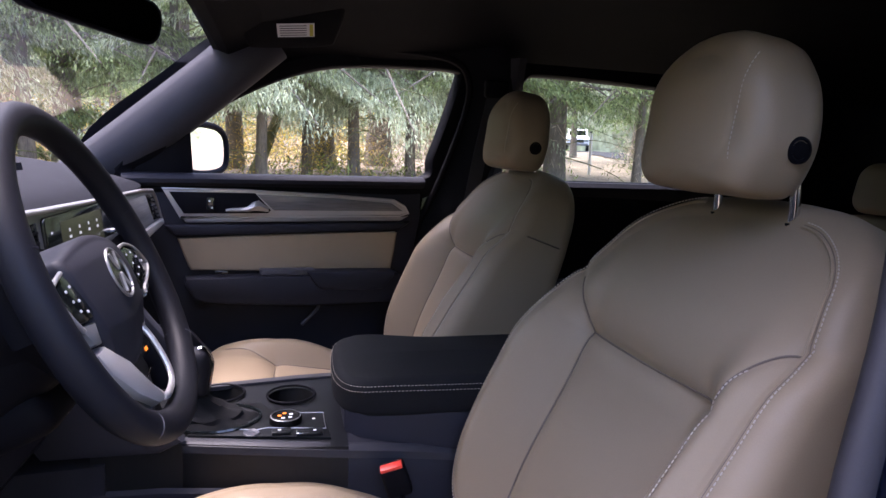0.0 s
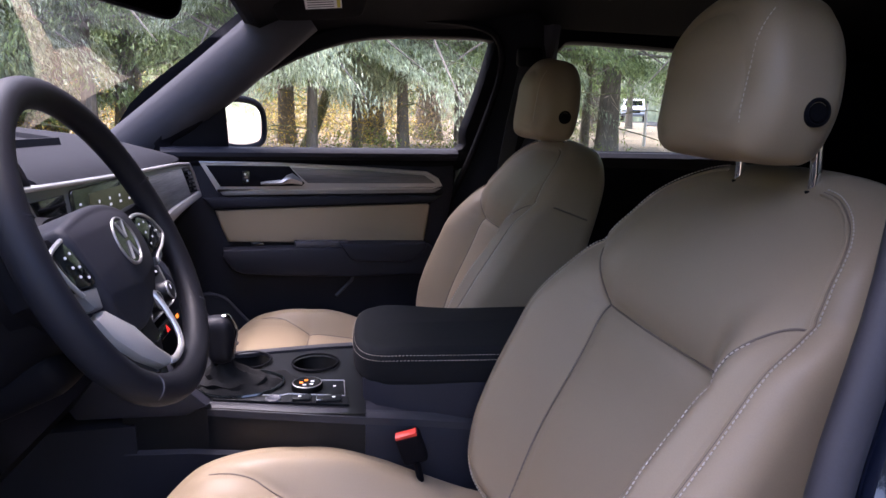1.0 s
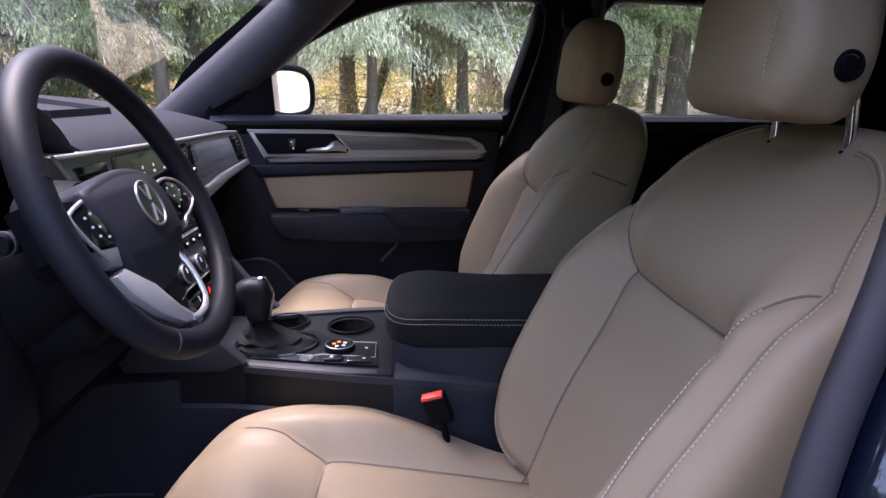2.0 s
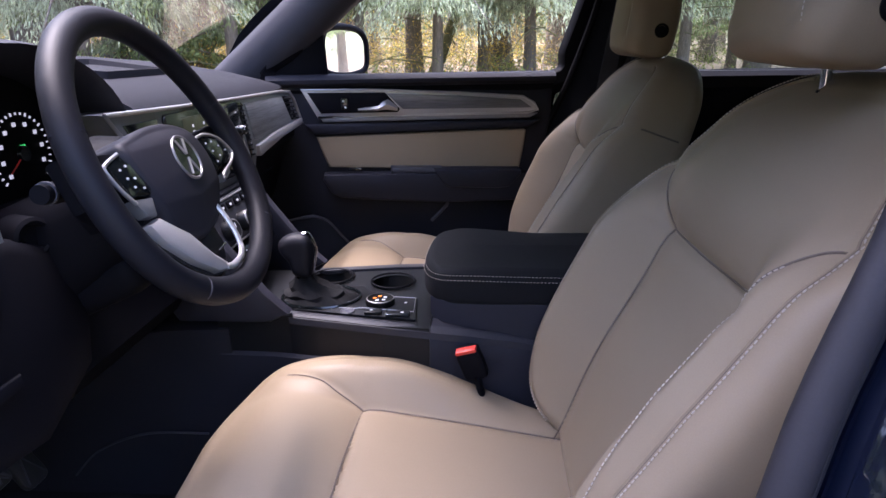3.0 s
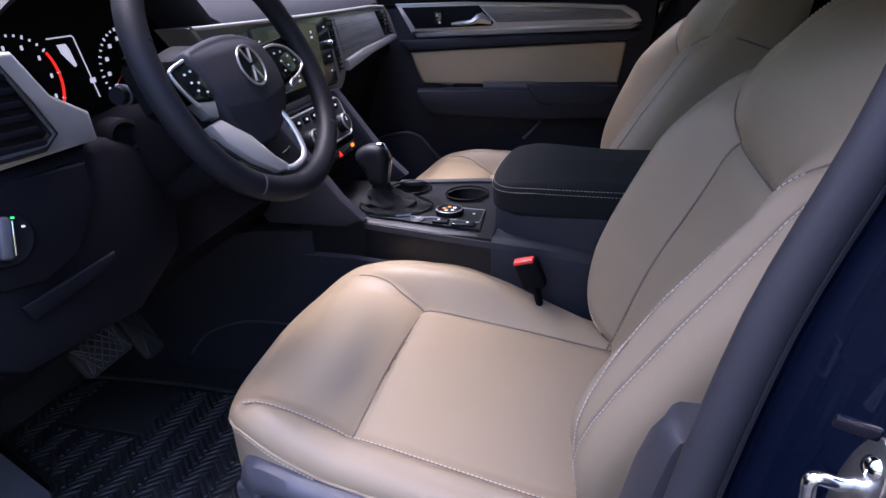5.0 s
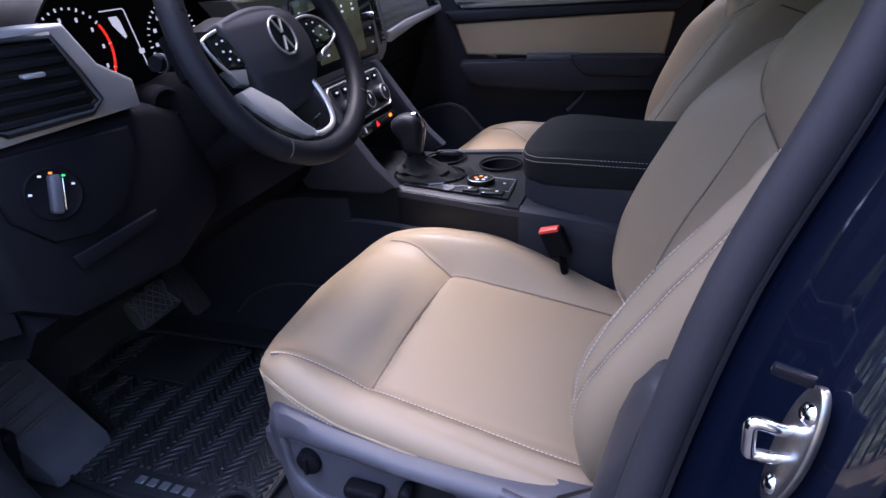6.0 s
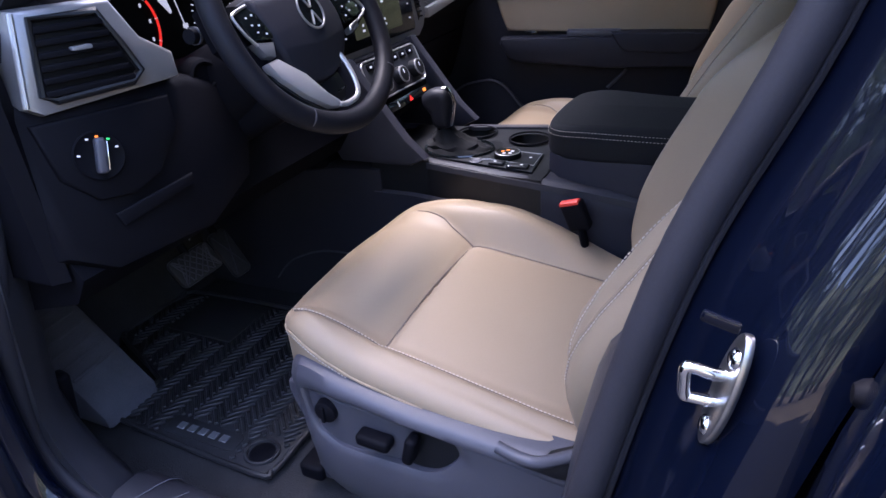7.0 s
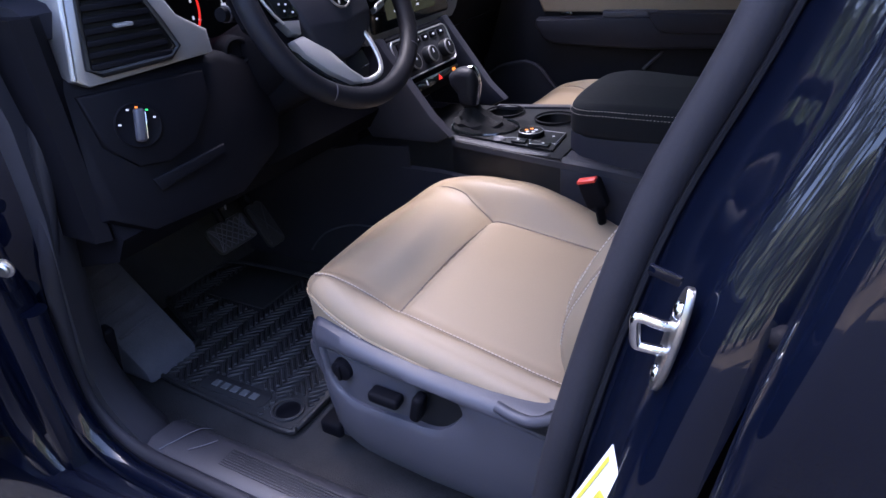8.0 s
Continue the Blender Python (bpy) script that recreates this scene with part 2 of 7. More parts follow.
def pillow(outline, top, bottom, place, r=0.03, r2=0.01, rings=40, centre=(0, 0), sides=3):
    """An upholstered body: a closed outline in (a, b), a top height top(a, b), a flat bottom, edges rounded by r and r2; place(a, b, n) sets it in the world."""
    cx, cy = centre
    prof = [('t', s) for s in np.linspace(0.02, 1.0, rings)]
    prof += [('e', f) for f in np.linspace(0, 90, 8)[1:]]
    prof += [('s', f) for f in np.linspace(0, 1, sides + 2)[1:-1]]
    prof += [('u', f) for f in np.linspace(0, 90, 5)]
    prof += [('b', s) for s in (0.6, 0.05)]
    rows = []
    for kind, v in prof:
        row = []
        for x, y in outline:
            dx, dy = x - cx, y - cy
            ln = math.hypot(dx, dy)
            inner = max(0.0, ln - r) / ln
            qx, qy = cx + dx * inner, cy + dy * inner
            if kind == 't':
                px, py = cx + dx * inner * v, cy + dy * inner * v
                h = top(px, py)
            elif kind == 'e':
                f = radians(v)
                k = (ln - r + r * math.sin(f)) / ln
                px, py = cx + dx * k, cy + dy * k
                h = top(qx, qy) - r * (1 - math.cos(f))
            elif kind == 's':
                px, py = x, y
                h = (top(qx, qy) - r) * (1 - v) + (bottom + r2) * v
            elif kind == 'u':
                f = radians(v)
                k = (ln - r2 + r2 * math.cos(f)) / ln
                px, py = cx + dx * k, cy + dy * k
                h = bottom + r2 - r2 * math.sin(f)
            else:
                k = (ln - r2) / ln * v
                px, py = cx + dx * k, cy + dy * k
                h = bottom
            row.append(place(px, py, h))
        rows.append(row)
    return loft(rows)

def outline_of(half, n=10):
    """A closed outline, mirrored in b, from (a, b) points with b >= 0 that run from the low to the high end."""
    up = smooth([(a, b, 0) for a, b in half], n)
    pts = [(p.x, p.y) for p in up]
    return pts + [(a, -b) for a, b in pts[::-1][1:-1]]

def even(outline, n):
    """The same closed outline with n evenly spaced points."""
    p = np.array(outline + outline[:1])
    s = np.concatenate([[0], np.cumsum(np.hypot(*np.diff(p, axis=0).T))])
    t = np.linspace(0, s[-1], n, endpoint=False)
    return [(float(np.interp(q, s, p[:, 0])), float(np.interp(q, s, p[:, 1]))) for q in t]

def rrect(w, h, r, n=5, c=(0, 0)):
    pts = []
    for sx, sy, a0 in ((1, 1, 0), (-1, 1, 90), (-1, -1, 180), (1, -1, 270)):
        for j in range(n + 1):
            a = radians(a0 + 90 * j / n)
            pts.append((c[0] + sx * (w / 2 - r) + r * math.cos(a), c[1] + sy * (h / 2 - r) + r * math.sin(a)))
    return pts

# ---- object helpers ----
def top_of(ob):
    while ob.parent:
        ob = ob.parent
    return ob

def mesh_of(name, g, mat, origin=(0, 0, 0), flat=False):
    me = bpy.data.meshes.new(name)
    ox, oy, oz = origin
    me.from_pydata([(x - ox, y - oy, z - oz) for x, y, z in g[0]], [], g[1])
    bm = bmesh.new()
    bm.from_mesh(me)
    bmesh.ops.recalc_face_normals(bm, faces=bm.faces[:])
    if not flat:
        for f in bm.faces:
            f.smooth = True
        for e in bm.edges:
            if len(e.link_faces) == 2 and e.calc_face_angle(0) > 0.7:
                e.smooth = False
    bm.to_mesh(me)
    bm.free()
    me.materials.append(mat)
    return me

def part(name, g, mat, parent, label="", flat=False):
    """One mesh object under a thing or under a part."""
    o = top_of(parent).location
    ob = new(name, mesh_of(name, g, mat, o, flat))
    ob.parent = parent
    if label:
        tagged(ob, label)
    return ob

def thing(name, at, label, category, group="", kind=""):
    ob = new(name)
    ob.empty_display_size = 0.05
    ob.location = at
    return tagged(ob, label, category, group, kind)

def solid(name, g, mat, label, category, group="", kind="", flat=False):
    """A thing that is one mesh."""
    c = np.array(g[0])
    at = (float(c[:, 0].mean()), float(c[:, 1].mean()), float(c[:, 2].min()))
    ob = new(name, mesh_of(name, g, mat, at, flat))
    ob.location = at
    return tagged(ob, label, category, group, kind)

# ---- seats ----
def groove(d, deep=0.0055, w=0.0065, pinch=0.006, pw=0.02):
    return -deep * math.exp(-(d / w) ** 2) - pinch * math.exp(-(d / pw) ** 2)

def seat(name, yc, o, label):
    """A front seat centred on y = yc; o is the sign of y on its door side."""
    s = thing(name, (0.1, yc, 0.40), label, "car seat", "front seats")

    slide = 0.0 if o < 0 else -0.03
    # cushion: a runs back (x), b is across, with a low roll where b < 0
    cross = [(-0.02, 0.158), (-0.024, 0), (-0.02, -0.176)]
    lim = lambda a: float(np.interp(a, [-0.18, -0.02, 0.20, 0.38], [0.165, 0.176, 0.190, 0.195]))
    rails = [[(-0.150, -0.190), (-0.13, -0.184), (-0.08, -0.178), (-0.02, -0.176), (0.10, -0.183), (0.20, -0.190), (0.38, -0.195)],
             [(-0.152, 0.203), (-0.09, 0.182), (-0.02, 0.158), (0.20, 0.160), (0.38, 0.16)]]

    def ctop(a, b):
        z = (0.650 if o < 0 else 0.634) - 0.165 * max(0, a + 0.02)
        z += 0.023 * math.sin(math.pi * min(1, max(0, (a + 0.23) / 0.21))) if a < -0.02 else 0.005 * (1 - (b / 0.17) ** 2) * (abs(b) < 0.17)
        z -= 0.012 * sstep(-0.15, -0.22, a)
        if b < 0:
            e = lim(a)
            z += 0.021 * sstep(e - 0.022, e + 0.028, abs(b)) + 0.008 * sstep(-0.05, -0.14, a) * sstep(0.10, 0.19, abs(b))
        else:
            z += 0.050 * sstep(0.150, 0.205, abs(b)) * math.exp(-((a - 0.03) / 0.145) ** 2)
        z -= 0.014 * sstep(0.215, 0.27, abs(b)) + (0.006 * sstep(0.205, 0.235, abs(b)) if b < 0 else 0)
        if abs(b) < 0.19:
            z += groove(abs(a + 0.02) + max(0, abs(b) - (0.170 if b < 0 else 0.158)), 0.004, 0.005, 0.004, 0.022)
        for q in rails:
            z += groove(path_dist((a, b), q), 0.0035, 0.005, 0.004, 0.014)
        return z

    door = [(-0.238, 0), (-0.224, 0.10), (-0.190, 0.168), (-0.130, 0.220), (-0.03, 0.240), (0.2, 0.250), (0.36, 0.250), (0.40, 0.2), (0.41, 0)]
    middle = [(-0.244, 0.09), (-0.224, 0.185), (-0.162, 0.250), (-0.03, 0.270), (0.12, 0.262), (0.24, 0.240), (0.36, 0.215), (0.40, 0.16)]
    cush = even([(p.x, p.y) for p in smooth([(a, -b, 0) for a, b in door] + [(a, b, 0) for a, b in middle[::-1]], 10, True)], 260)
    c = part("cushion", pillow(cush, ctop, 0.575 if o < 0 else 0.54, lambda a, b, n: (a + slide, yc + b, n), 0.026, 0.010, 80, (0.08, 0)), BEIGE, s)
    for q in [cross] + rails:
        line = [(p.x, p.y) for p in smooth([(a, b, 0) for a, b in q], 14)]
        # dark line along the groove paints the crease's shade
        part("seam", tube([(a + slide, yc + b, ctop(a, b) + 0.0008) for a, b in line], 0.0013, 5), SEAM_SHADE, c, "pinched seam with crease shade in its colour")
    line = [(p.x, p.y - 0.005) for p in smooth([(a, b, 0) for a, b in rails[0]], 30)]
    part("stitching", stitches([(a + slide, yc + b, ctop(a, b) + 0.0030) for a, b in line], 0.0055, 0.0038, 0.0010), THREAD, c, "pale contrast thread")
    # welt seam round the side of the cushion
    side = [(a, b) for a, b in cush if a < 0.37]
    k = side.index(min(side, key=lambda p: p[1]))
    side = side[k + 1:] + side[:k + 1]
    side.sort(key=lambda p: math.atan2(p[1], -(p[0] - 0.6)))
    def welt(a, b, off, dz):
        ln = math.hypot(a - 0.08, b)
        inn = (ln - 0.026) / ln
        return (slide + 0.08 + (a - 0.08) * (1 + off / ln), yc + b * (1 + off / ln), ctop(0.08 + (a - 0.08) * inn, b * inn) - 0.027 - dz)
    part("welt", tube([welt(a, b, 0.0002, 0) for a, b in side], 0.0021, 6), BEIGE, c, "raised leatherette welt")
    outer = [p for p in side if p[1] < 0.05]
    part("stitching", stitches([welt(a, b, 0.0010, 0.0050) for a, b in outer], 0.0055, 0.0038, 0.0010), THREAD, c, "pale contrast thread")

    # backrest: a runs up the back, b across, n forward
    rec = radians(22 if o < 0 else 20)
    def bk(a, b, n):
        return (0.300 + a * math.sin(rec) - n * math.cos(rec), yc + b, 0.640 + a * math.cos(rec) + n * math.sin(rec))
    bcross = [(0.338, -0.172), (0.330, 0.0), (0.330, 0.148)]
    def brail(g):
        """Seam between insert and bolster: on the crest on the outer side of the driver, in the hollow on the other."""
        if g > 0:
            return [(0.400, 0.214), (0.370, 0.178), (0.330, 0.148), (0.20, 0.145), (0.05, 0.150), (-0.05, 0.155)]
        return [(0.415, -0.214), (0.408, -0.200), (0.385, -0.186), (0.342, -0.174), (0.235, -0.187), (0.13, -0.200), (0.06, -0.207), (-0.04, -0.205)]
    crest = lambda a: float(np.interp(a, [-0.06, -0.014, 0.016, 0.05, 0.08, 0.11, 0.15, 0.235, 0.345, 0.42], [0.030, 0.040, 0.060, 0.082, 0.090, 0.091, 0.087, 0.070, 0.040, 0.012]))
    def btop(a, b):
        n = 0.012 * math.exp(-((a - 0.13) / 0.12) ** 2) - 0.066 * max(0, (a - 0.38) / 0.19) ** 2
        if b > 0:
            n += 0.074 * sstep(0.13, 0.225, b) * (1 - sstep(0.26, 0.46, a)) * (0.75 + 0.25 * sstep(-0.05, 0.1, a))
            n -= 0.016 * sstep(0.21, 0.26, b)
        else:
            k = sstep(0.120, 0.195, -b) * (1 - sstep(0.36, 0.44, a))
            n += (crest(a) - n) * k - 0.40 * max(0, -b - 0.198) * (1 - sstep(0.40, 0.50, a))
        n += 0.010 * math.exp(-((a - 0.40) / 0.07) ** 2) * (1 - sstep(0.16, 0.22, abs(b)))
        n += groove(abs(a - 0.330) + max(0, abs(b) - (0.150 if b > 0 else 0.172)))
        n += groove(path_dist((a, b), brail(1)), 0.0045, 0.006, 0.005, 0.016)
        n += groove(path_dist((a, b), brail(-1)), 0.0025, 0.004, 0.001, 0.012)
        return n
    back = even(outline_of([(-0.06, 0), (-0.055, 0.16), (-0.02, 0.232), (0.08, 0.258), (0.22, 0.264), (0.34, 0.256), (0.437, 0.240), (0.523, 0.206), (0.572, 0.140), (0.585, 0.07), (0.588, 0)]), 280)
    b0 = part("backrest", pillow(back, btop, -0.145, bk, 0.040, 0.03, 80, (0.24, 0), 4), BEIGE, s)
    for q in [bcross, brail(1), brail(-1)[:4]]:
        line = [(p.x, p.y) for p in smooth([(a, b, 0) for a, b in q], 14)]
        # these grooves get their shade from a darker tube
        part("seam", tube([bk(a, b, btop(a, b) + 0.0008) for a, b in line], 0.0013, 5), SEAM_SHADE, b0, "pinched seam with crease shade in its colour")
    line = [(p.x, p.y - 0.004) for p in smooth([(a, b, 0) for a, b in brail(-1)[2:]], 30)]
    part("stitching", stitches([bk(a, b, btop(a, b) + 0.0016) for a, b in line], 0.0055, 0.0038, 0.0009), THREAD, b0, "pale contrast thread")
    # edge seam between the front face and the side panels, on both sides
    def edge(a, b, extra=0.0, off=0.0):
        ln, f = math.hypot(a - 0.24, b), radians(34 if b > 0 else 8)
        inn, k = (ln - 0.040) / ln, (ln - 0.040 + 0.040 * math.sin(f) + extra) / ln
        return bk(0.24 + (a - 0.24) * k, b * k, btop(0.24 + (a - 0.24) * inn, b * inn) - 0.040 * (1 - math.cos(f)) + off)
    for g in (-1, 1):
        rim = sorted([p for p in back if p[1] * g > 0.10 and p[0] > -0.05], key=lambda p: math.atan2(p[0] - 0.24, p[1] * g))
        part("welt", tube([edge(a, b) for a, b in rim], 0.0024, 6), BEIGE, b0, "raised leatherette welt")
        # thin dark line paints the shade beside the welt
        part("seam", tube([edge(a, b, 0.0028, -0.0006) for a, b in rim], 0.0006, 5), SEAM_SHADE, b0, "fold beside the welt with crease shade in its colour")
        part("stitching", stitches([edge(a, b, 0.0066, -0.0006) for a, b in rim], 0.0055, 0.0038, 0.0009), THREAD, b0, "pale contrast thread")
        # cross seam of the side panel
        if g > 0:
            continue
        at = min([p for p in back if p[1] * g > 0.15], key=lambda p: abs(p[0] - 0.428))
        part("seam", tube([edge(*at)] + [bk(at[0], at[1] + g * 0.0010, -0.040 - 0.0095 * j) for j in range(9)], 0.0018, 5), SEAM_SHADE, b0, "pinched seam with crease shade in its colour")

    # head restraint on two chrome posts
    hr = radians(8)
    def hd(a, b, n):
        return ((0.490 if o < 0 else 0.512) + a * math.sin(hr) - n * math.cos(hr), yc + b, 1.162 + a * math.cos(hr) + n * math.sin(hr))
    def htop(a, b):
        n = 0.058 - 0.06 * max(0, (a - 0.11) / 0.09) ** 2 - 0.020 * (b / 0.12) ** 2 - 0.018 * max(0, (0.05 - a) / 0.05) ** 2
        n += groove(abs(abs(b) - 0.082 - 0.05 * max(0, 0.05 - a)), 0.0025, 0.004, 0.002, 0.012)
        return n
    head = even(outline_of([(0.0, 0), (0.0, 0.068), (0.008, 0.096), (0.05, 0.114), (0.095, 0.112), (0.135, 0.098), (0.168, 0.071), (0.185, 0.037), (0.189, 0)]), 200)
    h = part("head_restraint", pillow(head, htop, -0.058, hd, 0.034, 0.034, 60, (0.09, 0), 3), BEIGE, s)
    for g in (1, -1):
        line = [(a, g * (0.082 + 0.05 * max(0, 0.05 - a))) for a in np.linspace(0.03, 0.15, 40)]
        part("stitching", stitches([hd(a, b + g * 0.004, htop(a, b + g * 0.004) + 0.0012) for a, b in line]), THREAD, h, "pale contrast thread")
        badge = hd(0.055, g * 0.1135, -0.018)
        part("button", lathe([(0.001, 0.003), (0.009, 0.003), (0.010, 0.0015), (0.0115, 0.0032), (0.0145, 0.002), (0.015, -0.006)], 28,
                             Matrix.Translation(badge) @ pose(0, 0, 0, -90 * g, 0, 0)), BLACK, h, "round dark plastic button")
        foot = (0.560, yc + g * 0.068, 1.12)
        part("post", tube([foot, (0.560, yc + g * 0.068, 1.15), (0.556, yc + g * 0.068, 1.20)], 0.0062, 14), CHROME, h, "bright chrome post")
        part("post_collar", lathe([(0.001, 0.002), (0.0075, 0.002), (0.0085, 0.001), (0.009, -0.006)], 20, Matrix.Translation((0.560, yc + g * 0.068, 1.130))), BLACK, s, "black plastic collar")

    # seat base: dark plastic side shields, frame and rails
    def shield(g, y0):
        f = g * y0
        face = [(-0.165, 0.585), (-0.10, 0.600), (0.05, 0.600), (0.20, 0.596), (0.31, 0.594), (0.36, 0.592), (0.40, 0.575), (0.40, 0.52), (0.32, 0.45), (0.10, 0.44), (-0.04, 0.45), (-0.10, 0.49), (-0.15, 0.545)]
        loop = even([(p.x, p.y) for p in smooth([(x, z, 0) for x, z in face], 6, True)], 90)
        def bulge(a, b):
            return 0.020 - 0.030 * max(0, (-0.02 - a) / 0.14) ** 2 - 0.008 * ((b - 0.55) / 0.1) ** 2
        return pillow(loop, bulge, -0.03, lambda a, b, n: (a, yc + f + g * n, b), 0.010, 0.004, 10, (0.12, 0.55), 1)
    if o < 0:
        sh = part("side_shield", shield(o, 0.230), GREY, s, "slate grey moulded side shield")
        yf = lambda x: yc + o * float(np.interp(x, [-0.168, -0.145, -0.12, -0.06, 0.05, 0.25, 0.36], [0.205, 0.228, 0.246, 0.260, 0.268, 0.274, 0.270]))
        # rolled upper flange that runs back under the cushion
        lip = [(-0.158, 0.588, 0.030), (-0.148, 0.606, 0.044), (-0.130, 0.619, 0.048), (-0.095, 0.629, 0.038), (-0.03, 0.626, 0.026), (0.05, 0.618, 0.022), (0.11, 0.613, 0.022), (0.20, 0.606, 0.026), (0.30, 0.598, 0.036), (0.37, 0.594, 0.044)]
        rows = []
        for p in smooth(lip, 8):
            x, z, h = p
            y = yf(x)
            rows.append([(x, y - o * 0.044, z + h * 0.50 + 0.003), (x, y - o * 0.020, z + h * 0.50), (x, y - o * 0.008, z + h * 0.40), (x, y - o * 0.001, z + h * 0.10), (x, y, z - h * 0.20), (x, y - o * 0.003, z - h * 0.42), (x, y - o * 0.012, z - h * 0.50), (x, y - o * 0.044, z - h * 0.45)])
        part("shield_flange", loft(rows), GREY, sh, "rounded upper flange of the shield")
        # broad skirt that sweeps round the switch recess: its edge at the recess and its outer edge
        skirt = [((-0.118, 0.612), (-0.160, 0.590)), ((-0.112, 0.585), (-0.160, 0.560)), ((-0.108, 0.558), (-0.154, 0.520)), ((-0.096, 0.538), (-0.136, 0.480)), ((-0.068, 0.527), (-0.112, 0.432)), ((-0.027, 0.526), (-0.06, 0.418)),
                 ((0.030, 0.530), (0.03, 0.416)), ((0.075, 0.533), (0.11, 0.416)), ((0.102, 0.546), (0.21, 0.416)), ((0.126, 0.575), (0.37, 0.42)), ((0.126, 0.592), (0.37, 0.51)), ((0.114, 0.606), (0.37, 0.592))]
        edge_in = smooth([(p[0], p[1], 0) for p, q in skirt], 5)
        edge_out = smooth([(q[0], q[1], 0) for p, q in skirt], 5)
        rows = []
        for p, q in zip(edge_in, edge_out):
            row = []
            for f, d in ((0.0, 0.024), (0.0, 0.006), (0.04, 0.002), (0.10, 0.0), (0.35, -0.001), (0.65, 0.002), (0.90, 0.007), (0.97, 0.012), (1.0, 0.020), (1.0, 0.050)):
                m = p.lerp(q, f)
                row.append((m.x, yf(m.x) - o * (d + 0.002), m.y))
            rows.append(row)
        part("shield_skirt", loft(rows), GREY, sh, "broad skirt round the switch recess")
        part("shield_ridge", tube(smooth([(0.180, yc + o * 0.266, 0.618), (0.213, yc + o * 0.270, 0.613), (0.240, yc + o * 0.271, 0.620), (0.290, yc + o * 0.268, 0.652)], 6), 0.0075, 10), GREY, sh, "bowed ridge at the rear of the shield")
        # solid dark patch, painted shade in place of a real hollow
        part("ridge_shade", prism([(0.210, 0.606), (0.240, 0.618), (0.290, 0.650), (0.290, 0.604), (0.250, 0.602)], 'y', yc + o * 0.250, yc + o * 0.2752, 0.001), SATIN, sh, "dark patch painting the shade under the ridge")
        def sunk(g):
            return [(x, yf(x) - o * 0.014 if abs(y - yc) > 0.22 else y, z) for x, y, z in g[0]], g[1]
        pocket = [(-0.130, 0.618), (0.0, 0.618), (0.15, 0.612), (0.15, 0.572), (0.10, 0.525), (0.0, 0.505), (-0.08, 0.515), (-0.122, 0.55)]
        part("switch_recess", sunk(prism(pocket, 'y', yc + o * 0.185, yc + o * 0.2525, 0.002)), SATIN, sh, "black recessed switch panel")
        yk = yc + o * 0.2525
        part("knob", lathe([(0.001, 0.014), (0.012, 0.014), (0.0165, 0.011), (0.018, 0.0)], 28, pose(-0.077, yk - o * 0.010, 0.580, -90 * o, 0, 0)), BLACK, sh, "round black lumbar knob")
        part("knob", rbox((-0.077, yk + o * 0.005, 0.580), (0.006, 0.006, 0.026), 0.002), BLACK, sh, "ridge of the lumbar knob")
        part("switch", rbox((0.006, yk + o * 0.010, 0.567), (0.050, 0.024, 0.018), 0.006, 3, pose(0, 0, 0, 0, 3, 0)), BLACK, sh, "flat black power seat switch")
        part("switch", rbox((0.060, yk + o * 0.010, 0.570), (0.016, 0.024, 0.044), 0.006, 3, pose(0, 0, 0, 0, 14, 0)), BLACK, sh, "upright black power seat switch")
    else:
        part("side_shield", shield(o, 0.252), GREY, s, "slate grey moulded side shield")
    part("side_shield", shield(-o, 0.236), BLACK, s, "black inner side shield")
    part("seat_frame", rbox((0.10, yc, 0.545), (0.44, 0.40, 0.075), 0.02, 3), BLACK, s, "black seat pan")
    for g in (1, -1):
        part("rail", rbox((0.10, yc + g * 0.19, 0.405), (0.50, 0.045, 0.03), 0.006), GREY, s, "seat rail on the floor")
        part("rail_support", prism([(-0.08, 0.42), (-0.04, 0.53), (0.24, 0.53), (0.28, 0.42)], 'y', yc + g * 0.19 - 0.015, yc + g * 0.19 + 0.015, 0.004), BLACK, s)
        part("rail_cap", rbox((-0.160, yc + g * 0.20, 0.402), (0.045, 0.045, 0.030), 0.008, 3), BLACK, s, "plastic end cap")
    return s

seat("driver_seat", -0.43, -1, "beige leatherette driver seat with pale stitching and power switches")
seat("passenger_seat", 0.385, 1, "beige leatherette passenger seat beside the far door")

# ---- floor, shell and trim of the car ----
def shell_y(z):
    """Distance of the door opening from the car's middle, by height."""
    zs = [0.3, 0.75, 0.93, 1.10, 1.40, 1.50]
    return float(np.interp(z, zs, [0.835, 0.83, 0.80, 0.76, 0.68, 0.65]))

solid("floor", join(prism([(-1.25, -0.80), (2.2, -0.80), (2.2, 0.80), (-1.25, 0.80)], 'z', 0.30, 0.345),
                    prism([(-1.0, 0.345), (-0.86, 0.345), (-1.0, 0.75), (-1.05, 0.75)], 'y', -0.79, 0.79, 0.01)), CARPET,
      "charcoal carpeted floor of the car", "floor", kind="structure")

